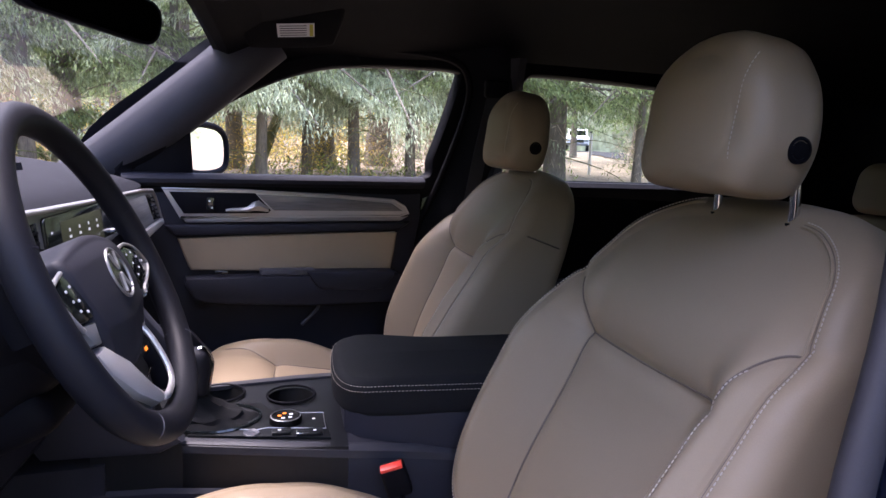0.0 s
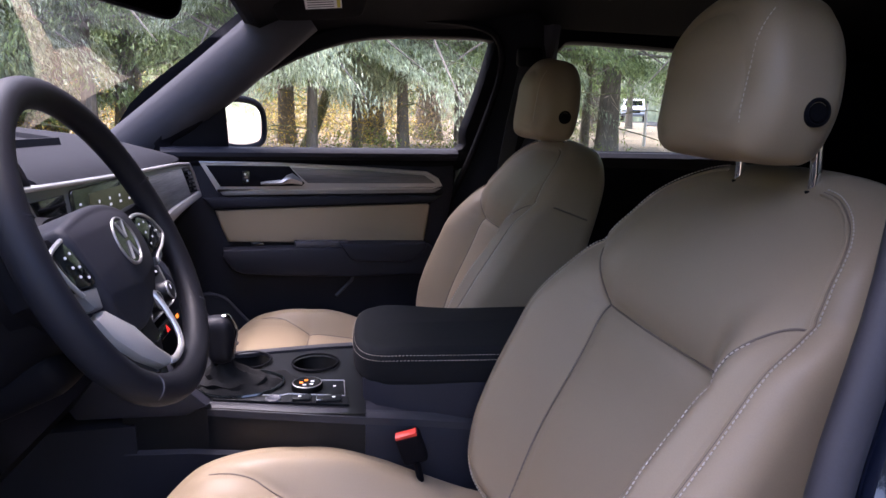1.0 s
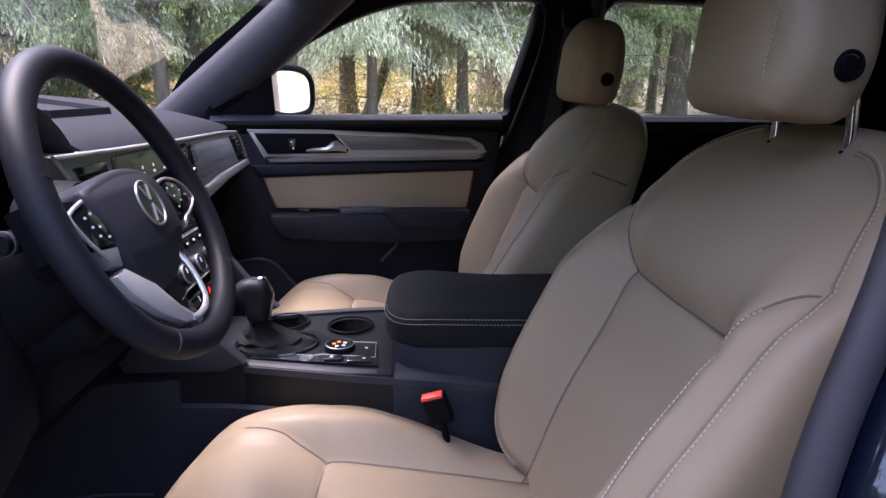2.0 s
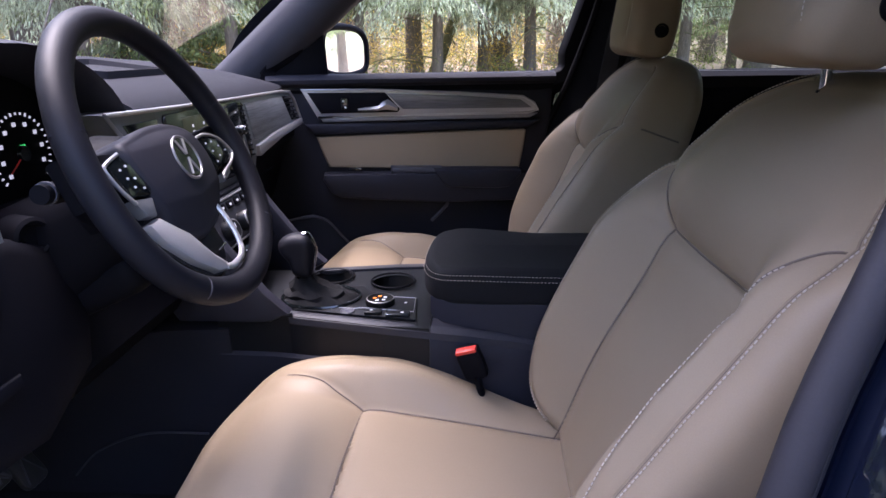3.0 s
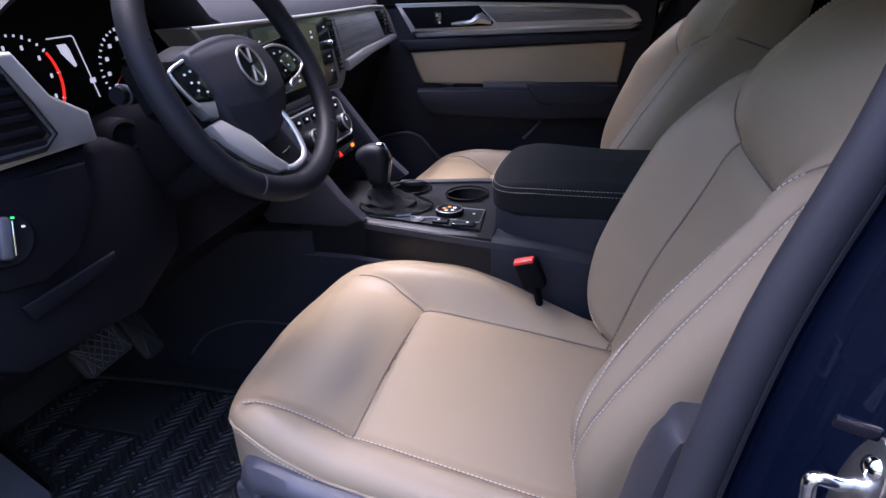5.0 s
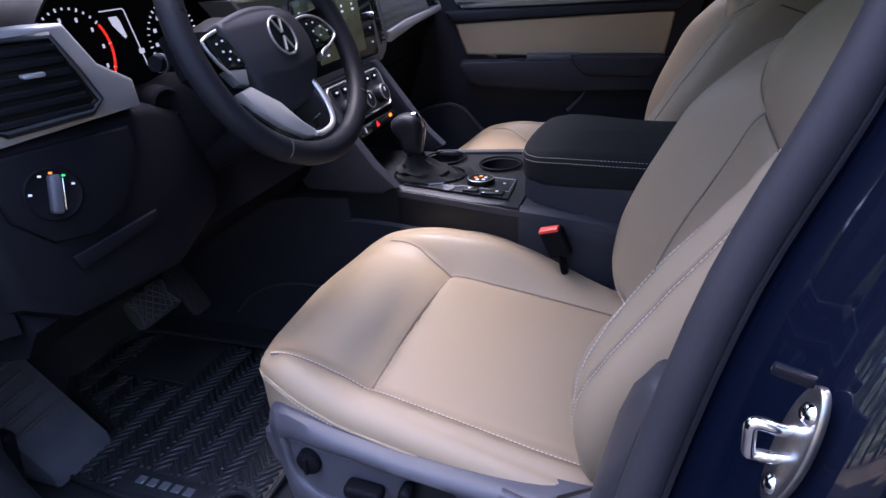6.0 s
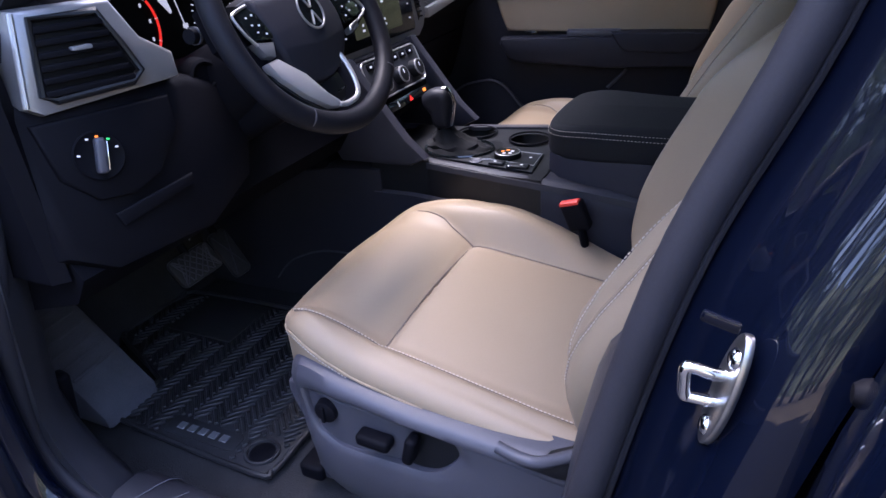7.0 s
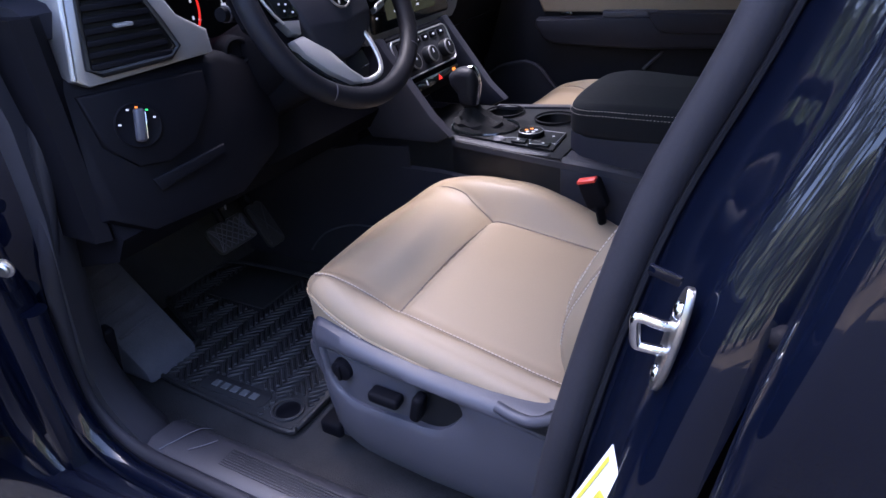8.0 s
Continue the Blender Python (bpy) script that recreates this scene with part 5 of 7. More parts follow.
for y, cz, gr in ((-0.516, 1.054, 0.064), (-0.324, 1.056, 0.053)):
    for k in range(27):
        a = math.pi * 1.22 - k * math.pi * 1.44 / 26
        big = k % 3 == 0
        part("tick", rbox((CX, y + gr * math.cos(a), cz + gr * math.sin(a)), (0.002, 0.0016, 0.0045 if big else 0.003), 0, 1, pose(0, 0, 0, math.degrees(a) - 90, 0, 0)), LAMP_W, ic, "lit gauge tick")
        if big:
            part("numeral", rbox((CX, y + (gr - 0.013) * math.cos(a), cz + (gr - 0.013) * math.sin(a)), (0.002, 0.0066 if y > -0.4 else 0.004, 0.0058), 0.0008, 1), LAMP_W, ic, "lit gauge numeral, unreadable")
    part("needle", tube([(CX + 0.001, y, cz), (CX + 0.001, y - 0.030, cz - 0.022)], 0.0010, 6), RED, ic, "red gauge needle")
    part("gauge_hub", lathe([(0.001, 0.004), (0.010, 0.004), (0.012, 0.0)], 20, pose(CX, y, cz, 0, 90, 0)), GLOSS, ic, "black gauge hub")
part("gauge_arc", tube([(CX, -0.516 + 0.064 * math.cos(a), 1.054 + 0.064 * math.sin(a)) for a in np.linspace(-math.pi * 0.20, math.pi * 0.20, 14)], 0.0018, 6), LAMP_R, ic, "red zone of the rev counter")
part("display_frame", tube([(CX, -0.458, 1.108), (CX, -0.416, 1.108), (CX, -0.413, 1.105), (CX, -0.393, 1.022)], 0.0009, 5), LAMP_W, ic, "thin white display outline")
part("display_sign", prism([(-0.444, 1.099), (-0.430, 1.099), (-0.426, 1.092), (-0.420, 1.070), (-0.423, 1.068), (-0.440, 1.088)], 'x', CX - 0.001, CX + 0.001), LAMP_W, ic, "white display sign")
part("display_text", rbox((CX, -0.398, 1.046), (0.002, 0.010, 0.007), 0.0008), LAMP_W, ic, "tiny display number, unreadable")
part("warning_light", rbox((CX, -0.322, 1.066), (0.002, 0.009, 0.004), 0.001), LAMP_G, ic, "green warning light")
part("warning_light", rbox((CX, -0.326, 1.053), (0.002, 0.005, 0.007), 0.001), LAMP_R, ic, "red warning light")
part("warning_light", rbox((CX, -0.540, 1.074), (0.002, 0.007, 0.005), 0.001), LAMP_O, ic, "orange warning light")

def lx(y):
    """Depth of the driver-side fascia, swept forward towards the door."""
    return -0.296 - 0.30 * max(0, -0.62 - y) ** 1.0
def lprism(pts, d0, d1, r=0.003):
    g = prism(pts, 'x', d0, d1, r)
    return [(lx(y) + x - 0.18 * (z - 1.0), y, z) for x, y, z in g[0]], g[1]
vf = part("end_vent_frame", lprism([(-0.735, 1.112), (-0.762, 1.010), (-0.748, 1.000), (-0.575, 1.008), (-0.572, 1.040), (-0.612, 1.066), (-0.632, 1.112)], -0.06, 0.0, 0.005), FRAMEGREY, dash, "satin grey vent frame")
ev = part("end_vent", lprism([(-0.724, 1.100), (-0.742, 1.023), (-0.732, 1.018), (-0.646, 1.021), (-0.634, 1.030), (-0.642, 1.060), (-0.656, 1.100)], -0.03, 0.002, 0.002), DIALBLACK, vf, "dark end vent")
part("vent_bezel", tube([(lx(y) + 0.003 - 0.18 * (z - 1.0), y, z) for y, z in [(-0.724, 1.102), (-0.744, 1.021), (-0.732, 1.014), (-0.644, 1.017), (-0.630, 1.028), (-0.640, 1.062), (-0.654, 1.102)]], 0.0045, 8, True), SATIN, vf, "dark inner bezel of the vent")
part("vent_edge", tube([(lx(y) + 0.000 - 0.18 * (z - 1.0), y, z) for y, z in [(-0.737, 1.110), (-0.763, 1.012)]], 0.0035, 8), SILVER, vf, "bright outer edge of the frame")
for k in range(6):
    y0, y1 = -0.727 - 0.0028 * k, -0.652 + 0.0022 * k
    z = 1.094 - 0.0135 * k
    part("slat", lprism([(y0, z), (y1, z), (y1, z - 0.007), (y0, z - 0.007)], -0.004, 0.007, 0.0015), BLACK, ev, "black vent slat")
part("vent_tab", lprism(rrect(0.022, 0.005, 0.002, 2, (-0.688, 1.066)), 0.004, 0.012, 0.001), DULLSILVER, ev, "silver vent tab")
cover = [(-0.790, 1.02), (-0.790, 0.83), (-0.74, 0.795), (-0.60, 0.800), (-0.50, 0.84), (-0.47, 0.90), (-0.50, 0.985), (-0.56, 1.010), (-0.66, 1.004)]
lc = part("lower_cover", lprism(cover, -0.25, -0.012, 0.018), BLACK, dash, "black lower dashboard cover")
part("end_cap", loft([[(-0.36, -0.765, z), (-0.345, -0.785, z), (-0.36, -0.802, z), (-0.62, -0.80, z), (-0.62, -0.76, z)] for z in (0.80, 0.88, 1.0, 1.09)]), BLACK, dash, "black end cap of the dashboard")
lampp = part("switch_panel", lprism([(-0.765, 0.992), (-0.600, 0.990), (-0.605, 0.950), (-0.650, 0.900), (-0.690, 0.885), (-0.730, 0.890), (-0.760, 0.925)], -0.02, -0.006, 0.004), BLACK, dash, "raised panel of the light switch")
km = Matrix.Translation((lx(-0.712) - 0.005 + 0.010, -0.712, 0.942)) @ pose(0, 0, 0, 0, 90 - 10, -20) @ pose(0, 0, 0, 0, 0, -14) @ Matrix.Scale(0.84, 4)
rk = part("light_switch", lathe([(0.001, 0.003), (0.030, 0.003), (0.034, 0.005), (0.036, 0.003), (0.036, -0.006)], 36, km), BLACK, lampp, "round black headlight switch")
part("switch_grip", xf(rbox((0.0, 0.0, 0.010), (0.052, 0.015, 0.018), 0.005, 3), km), GREY, rk, "dark turning grip")
part("grip_edge", xf(rbox((0.0, 0.0075, 0.019), (0.042, 0.002, 0.003), 0.0008), km), CHROME, rk, "bright edge of the grip")
for ang, mat in ((117, LAMP_W), (150, LAMP_G), (183, LAMP_O), (212, LAMP_W), (270, LAMP_W)):
    a = radians(ang)
    part("switch_mark", xf(rbox((0.0275 * math.cos(a), 0.0275 * math.sin(a), 0.0035), (0.0028, 0.0045, 0.0012), 0.0008), km), mat, rk, "small lit symbol")
part("coin_tray", lprism([(-0.720, 0.868), (-0.610, 0.885), (-0.612, 0.872), (-0.715, 0.850)], -0.014, -0.009, 0.002), BLACK, lc, "shallow pull of the tray")
knee = [[(-0.36, y, 0.85), (-0.33, y, 0.80), (-0.36, y, 0.76), (-0.50, y, 0.72), (-0.9, y, 0.72), (-0.9, y, 1.0), (-0.40, y, 1.0)] for y in np.linspace(-0.78, -0.14, 6)]
part("knee_panel", loft(knee), BLACK, dash, "black knee panel")

# ---- steering column and wheel ----
WC, WT = Vector((-0.182, -0.434, 1.060)), 24.0
wm = Matrix.Translation(WC) @ pose(0, 0, 0, 0, 0, 1.5) @ pose(0, 0, 0, 0, 90 - WT, 0)     # local z points to the driver, local -x is up, y to the passenger side
col = thing("steering_column", (-0.35, -0.415, 0.95), "black steering column shroud with two stalks", "steering column")
part("shroud", loft([[wm @ Vector((x * k + o, y * k, z)) for x, y in rrect(0.115, 0.125, 0.04, 5)] for z, k, o in ((-0.045, 0.82, 0.006), (-0.07, 0.98, 0.012), (-0.13, 1.08, 0.024), (-0.22, 1.25, 0.03), (-0.30, 1.35, 0.03))]), BLACK, col, "black column shroud")
part("lower_shroud", xf(rbox((0.085, 0.0, -0.16), (0.05, 0.11, 0.15), 0.02, 3), wm), BLACK, col, "black lower shroud")
for g, zz in ((-1, -0.062), (1, -0.062)):
    st = part("stalk", tube([wm @ Vector((-0.01, g * 0.055, zz)), wm @ Vector((-0.018, g * 0.10, zz + 0.004)), wm @ Vector((-0.022, g * 0.150, zz + 0.014)), wm @ Vector((-0.024, g * 0.176, zz + 0.018))], [0.008, 0.008, 0.0105, 0.009], 14), BLACK, col, "black stalk with a thick end")
    part("stalk_ring", tube([wm @ Vector((-0.0235, g * 0.163, zz + 0.016)), wm @ Vector((-0.0237, g * 0.167, zz + 0.0165))], 0.0110, 14), GREY, st, "grey turning ring")
part("ignition", lathe([(0.001, -0.004), (0.013, -0.004), (0.015, 0.004), (0.018, 0.006), (0.022, 0.004), (0.024, -0.03)], 28, pose(-0.316, -0.515, 0.996, 0, 86, -22)), BLACK, col, "round blank of the ignition lock")

wheel = thing("steering_wheel", tuple(WC), "black leather steering wheel with silver lower spokes and button pods", "steering wheel")
HUB = -0.017
def W(x, y, z):
    """Wheel plane: x right, y up, z towards the driver."""
    return wm @ Vector((-y, x, z))
def rimpt(a):
    y = 0.171 * math.sin(a)
    y *= 1 - 0.10 * sstep(0.15, 1.0, -math.sin(a))
    return W(0.171 * math.cos(a), y, 0.0)
part("rim", tube([rimpt(a) for a in np.linspace(0, 2 * math.pi, 97)[:-1]], [(0.0160, 0.0150) for _ in range(96)], 18, True), LEATHER, wheel, "black leather rim")
for a0 in (232, 318, 20, 160):
    a = radians(a0)
    part("rim_seam", tube([rimpt(a - 0.006), rimpt(a + 0.006)], [(0.0161, 0.0151)] * 2, 18), GREY if a0 > 200 else SOFT, wheel, "seam in the rim leather")
WM = wm @ Matrix(((0, -1, 0, 0), (1, 0, 0, 0), (0, 0, 1, 0), (0, 0, 0, 1)))     # x right, y up, z towards the driver
hub = [(-0.099, 0.034), (-0.080, 0.044), (-0.030, 0.051), (0.015, 0.049), (0.046, 0.038), (0.066, 0.018), (0.072, -0.010), (0.066, -0.042), (0.050, -0.066), (0.020, -0.082), (-0.016, -0.086), (-0.050, -0.079), (-0.078, -0.056), (-0.094, -0.016)]
hl = even([(p.x, p.y) for p in smooth([(x, y, 0) for x, y in hub], 6, True)], 140)
def hubtop(a, b):
    """Domed pad with a crease across it and a steeper lower face."""
    z = 0.030 - 1.1 * ((a + 0.010) ** 2 + b * b) - 0.012 * sstep(0.025, 0.060, b)
    k = b + 0.040 - 0.10 * abs(a + 0.012)
    return z - 0.28 * max(0, -k) - 0.05 * max(0, -b - 0.01)
ab = part("airbag_cover", pillow(hl, hubtop, -0.035, lambda a, b, n: W(a, b, n + HUB), 0.009, 0.006, 36, (-0.012, -0.012), 2), HUBSKIN, wheel, "charcoal grained airbag cover")
EX, EY, EZ = -0.002, 0.004, 0.0305 + HUB
part("emblem_ring", tube([W(EX + 0.0255 * math.cos(a), EY + 0.0255 * math.sin(a), EZ - 0.0006) for a in np.linspace(0, 2 * math.pi, 49)[:-1]], 0.0017, 8, True), FRAMEGREY, ab, "chrome ring emblem")
part("emblem_disc", lathe([(0.001, 0.0010), (0.023, 0.0006), (0.0245, -0.006)], 40, wm @ pose(-EY, EX, EZ - 0.0010)), GLOSS, ab, "black emblem disc")
for x0, y0, x1, y1 in ((-0.010, 0.023, -0.001, 0.004), (0.010, 0.023, 0.001, 0.004), (-0.010, -0.021, 0.0, -0.001), (0.0, -0.001, 0.010, -0.021)):
    part("emblem_bar", tube([W(EX + x0 * 0.92, EY + y0 * 0.92, EZ + 0.0006), W(EX + x1 * 0.92, EY + y1 * 0.92, EZ + 0.0006)], 0.0014, 6), SILVER, ab, "plain chrome bar")
def wprism(pts, z0, z1, r=0.003):
    return prism(pts, 'z', z0, z1, r, 2, WM)
part("side_spoke", wprism([(-0.085, 0.036), (-0.168, 0.044), (-0.170, -0.006), (-0.130, -0.050), (-0.085, -0.030)], -0.034, -0.010, 0.006), BLACK, wheel, "black side spoke")
part("side_spoke", wprism([(0.060, 0.030), (0.166, 0.036), (0.170, -0.016), (0.125, -0.036), (0.070, -0.028)], -0.034, -0.010, 0.006), BLACK, wheel, "black side spoke")
PODS = (([(-0.138, 0.024), (-0.112, 0.030), (-0.100, 0.018), (-0.088, -0.012), (-0.096, -0.017), (-0.130, -0.012)], [(-0.112, 0.031), (-0.139, 0.025), (-0.145, 0.018), (-0.138, -0.004), (-0.128, -0.019)],
         [(-0.131, -0.014), (-0.094, -0.019), (-0.104, -0.038), (-0.120, -0.034)], ((-0.124, 0.016), (-0.112, 0.018), (-0.120, 0.006), (-0.108, 0.004), (-0.116, -0.004), (-0.102, -0.008))),
        ([(0.060, 0.019), (0.092, 0.021), (0.122, 0.013), (0.140, -0.003), (0.141, -0.013), (0.118, -0.020), (0.080, -0.024), (0.070, -0.006)], [(0.062, 0.022), (0.092, 0.0235), (0.124, 0.015), (0.143, -0.002), (0.145, -0.013), (0.122, -0.023), (0.090, -0.030), (0.084, -0.036)],
         [(0.120, -0.023), (0.088, -0.031), (0.086, -0.040), (0.112, -0.034)], ((0.082, 0.012), (0.100, 0.012), (0.114, 0.004), (0.128, -0.004), (0.090, 0.000), (0.104, -0.008), (0.088, -0.014))))
for face, line, flap, marks in PODS:
    pod = part("button_pod", wprism(face, -0.012, 0.004, 0.003), GLOSS, wheel, "gloss black button pod")
    part("pod_trim", tube(smooth([WM @ Vector((x, y, 0.003)) for x, y in line], 4), 0.0021, 8), SILVER, pod, "satin silver edge of the pod")
    part("pod_flap", wprism(flap, -0.012, 0.003, 0.003), DULLSILVER, pod, "grey lower rocker of the pod")
    for x, y in marks:
        part("pod_mark", wprism(rrect(0.0036, 0.0024, 0.0008, 2, (x, y)), 0.0035, 0.0046, 0), LAMP_DIM, pod, "small white button mark")
low = [(-0.126, -0.042), (-0.102, -0.040), (-0.082, -0.056), (-0.064, -0.070), (-0.040, -0.104), (-0.022, -0.121), (-0.028, -0.129), (-0.050, -0.124), (-0.086, -0.098), (-0.116, -0.066)]
part("lower_spoke", wprism(low, -0.014, 0.003, 0.005), SPOKE, wheel, "satin silver lower spoke")
part("spoke_back", wprism([(-0.128, -0.050), (-0.112, -0.062), (-0.050, -0.120), (-0.020, -0.124), (-0.030, -0.146), (-0.070, -0.134), (-0.124, -0.086)], -0.018, -0.006, 0.004), GLOSS, wheel, "black backing of the lower spoke")
part("lower_spoke", tube(smooth([WM @ Vector(p) for p in [(0.040, -0.060, -0.006), (0.039, -0.078, -0.002), (0.037, -0.100, 0.000), (0.030, -0.118, 0.001), (0.016, -0.127, 0.001), (-0.012, -0.129, 0.001), (-0.028, -0.125, 0.000)]], 6), (0.0042, 0.0032), 10), SPOKE, wheel, "slim satin silver lower spoke")
part("lower_insert", wprism([(-0.020, -0.088), (0.030, -0.082), (0.032, -0.104), (0.016, -0.122), (-0.016, -0.124), (-0.026, -0.110)], -0.030, -0.016, 0.003), SATIN, wheel, "black insert between the lower spokes")
part("insert_line", tube([WM @ Vector(p) for p in [(0.002, -0.108, -0.014), (0.028, -0.106, -0.014)]], 0.0011, 6), CHROME, wheel, "thin bright line of the insert")

part("hub_back", lathe([(0.001, 0.0), (0.055, 0.0), (0.070, -0.03), (0.070, -0.055), (0.001, -0.055)], 32, wm @ pose(0, 0, -0.045)), BLACK, wheel, "black back of the hub")

# ---- centre console ----
con = thing("centre_console", (0.05, 0, 0.35), "black centre console with shifter plate and cup holders", "centre console")
def half(x):
    return float(np.interp(x, [-0.45, -0.17, 0.05, 0.24, 0.50], [0.125, 0.135, 0.185, 0.165, 0.155]))
def edge_z(x):
    """The driver-side edge falls gently towards the back."""
    return float(np.interp(x, [0.04, 0.12, 0.25, 0.50], [0.742, 0.7335, 0.711, 0.67]))
def con_row(x, top=0.742):
    h = half(x)
    e = min(top, edge_z(x))
    return [(x, -h - 0.006, 0.36), (x, -h - 0.004, e - 0.042), (x, -h - 0.004, e - 0.014), (x, -h + 0.004, e - 0.002), (x, -h + 0.014, e), (x, h * 0.75 - 0.014, top), (x, h * 0.75 - 0.004, top - 0.002), (x, h * 0.75, top - 0.014), (x, h * 0.75, 0.36)]
xsC = [-0.30, -0.17, -0.10, 0.0, 0.08, 0.16, 0.24, 0.34, 0.50]
part("console_body", loft([con_row(x, 0.66) for x in (-0.30, -0.17, -0.10, 0.0, 0.08)] + [con_row(x) for x in (0.0805, 0.16, 0.24, 0.34, 0.50)]), CONSOLE, con, "black console body")
part("console_nose", loft([[(x, y * 0.139, z) for y, z in ((-1, 0.36), (-1, t), (-0.9, t + 0.008), (0.9, t + 0.008), (1, t), (1, 0.36))] for x, t in ((-0.85, 0.62), (-0.50, 0.69), (-0.40, 0.71), (-0.28, 0.715))]), CONSOLE, con, "black nose of the console under the dashboard")
# rails greyer than the console: the edge highlight is put into their colour
part("edge_rail", loft([[(x, -half(x) - 0.0052, edge_z(x) - 0.014), (x, -half(x) - 0.0052, edge_z(x) - 0.002), (x, -half(x) + 0.002, edge_z(x) + 0.0028), (x, -half(x) + 0.014, edge_z(x) + 0.0028), (x, -half(x) + 0.014, edge_z(x) - 0.002)] for x in xsC[1:]]), DARKTRIM, con, "console edge rail with a highlight in its grey")
part("edge_rail", loft([[(x, half(x) * 0.75 + 0.004, 0.728), (x, half(x) * 0.75 + 0.004, 0.744), (x, half(x) * 0.75 - 0.004, 0.748), (x, half(x) * 0.75 - 0.020, 0.747), (x, half(x) * 0.75 - 0.020, 0.74)] for x in xsC[1:]]), DARKTRIM, con, "console edge rail with a highlight in its grey")
part("side_crease", tube(smooth([(-0.62, -0.140, 0.40), (-0.56, -0.142, 0.46), (-0.46, -0.143, 0.50), (-0.34, -0.146, 0.505)], 8), 0.0022, 6), GREY, con, "edge of the carpeted console side")
def crease(z0, dz):
    return loft([[(x, -half(x) - 0.004 - k, z) for z, k in ((z0 - dz, 0.0), (z0 - dz + 0.006, 0.006), (z0 - 0.006, 0.006), (z0, 0.0))] for x in (-0.30, -0.2, -0.1, 0.0, 0.045)])
part("side_panel", crease(0.672, 0.24), CONSOLE, con, "raised lower panel of the console side")

# shifter plate, dial and buttons
pl0 = [(-0.165, -0.118), (0.055, -0.158), (0.048, -0.060), (-0.035, -0.050), (-0.06, 0.0), (-0.165, 0.0)]
CUPS = ((-0.135, 0.052), (-0.008, 0.030))
from mathutils import geometry
def cover():
    """Top skin of the console front with two round openings and its side walls."""
    xs = (-0.30, -0.17, -0.10, 0.0, 0.0800)
    ring0 = [Vector((x, -half(x) - 0.004, 0.742)) for x in xs] + [Vector((x, half(x) * 0.75, 0.742)) for x in xs[::-1]]
    holes = [[Vector((x + 0.0415 * math.cos(a), y + 0.0415 * math.sin(a), 0.742)) for a in np.linspace(0, 2 * math.pi, 41)[:-1]] for x, y in CUPS]
    flat = [p for q in [ring0] + holes for p in q]
    g = [tuple(p) for p in flat], [tuple(t) for t in geometry.tessellate_polygon([ring0] + holes)]
    k = len(ring0)
    skirt = [tuple(p) for p in ring0] + [(p.x, p.y, 0.64) for p in ring0], [(i, (i + 1) % k, k + (i + 1) % k, k + i) for i in range(k)]
    return join(g, skirt)
part("console_cover", cover(), SATIN, con, "black top skin with two cup openings", flat=True)
sp = part("shift_plate", prism(pl0, 'z', 0.742, 0.7465, 0.001), SATIN, con, "gloss black shifter plate")
part("plate_line", tube([(-0.165, -0.096, 0.7470), (-0.06, -0.115, 0.7470), (-0.045, -0.110, 0.747), (0.048, -0.126, 0.7470), (0.046, -0.062, 0.7470), (-0.035, -0.052, 0.747)], 0.0009, 6), SILVER, sp, "silver outline of the plate")
dl = part("drive_dial", lathe([(0.001, 0.010), (0.019, 0.010), (0.0215, 0.0115), (0.0250, 0.0105), (0.0265, 0.008), (0.0265, 0.0)], 36, Matrix.Translation((-0.016, -0.088, 0.746))), DIALBLACK, con, "round drive mode dial")
part("dial_ring", hoop([(0.0236, 0.0119), (0.0248, 0.0113), (0.0252, 0.0098), (0.0236, 0.0105)], 36, Matrix.Translation((-0.016, -0.088, 0.746))), FRAMEGREY, dl, "chrome ring of the dial")
for k in range(5):
    a = radians(30 + 72 * k)
    part("dial_mark", rbox((-0.016 + 0.010 * math.cos(a), -0.088 + 0.010 * math.sin(a), 0.7565), (0.006, 0.005, 0.0012), 0.0004), LAMP_O if k in (1, 2) else LAMP_W, dl, "small lit dial symbol")
part("start_button", lathe([(0.001, 0.0015), (0.009, 0.0015), (0.0115, 0.0028), (0.013, 0.002), (0.013, 0.0)], 28, Matrix.Translation((-0.068, -0.126, 0.746))), GREY, con, "round silver start button")
part("switch", rbox((0.022, -0.140, 0.7490), (0.042, 0.020, 0.006), 0.002), SATIN, con, "parking brake switch")
part("switch", rbox((-0.022, -0.132, 0.7490), (0.030, 0.018, 0.006), 0.002), SATIN, con, "auto hold switch")
for x, y in ((0.030, -0.141), (-0.025, -0.133), (0.030, -0.085), (-0.115, -0.110), (-0.125, -0.108), (-0.105, -0.112), (-0.112, -0.104)):
    part("switch_mark", rbox((x, y, 0.7525 if y < -0.13 and x > -0.05 else 0.7472), (0.005, 0.004, 0.0008), 0.0003), WHITE, con, "small white switch mark")
part("switch_bracket", join(rbox((0.002, -0.138, 0.751), (0.002, 0.020, 0.002), 0.0004, 1), rbox((0.007, -0.1485, 0.751), (0.012, 0.002, 0.002), 0.0004, 1)), CHROME, con, "bright corner of the switch")

# shift lever
sh = thing("shift_lever", (-0.15, -0.075, 0.745), "black leather shift lever with a chrome edge and soft boot", "gear lever")
boot = []
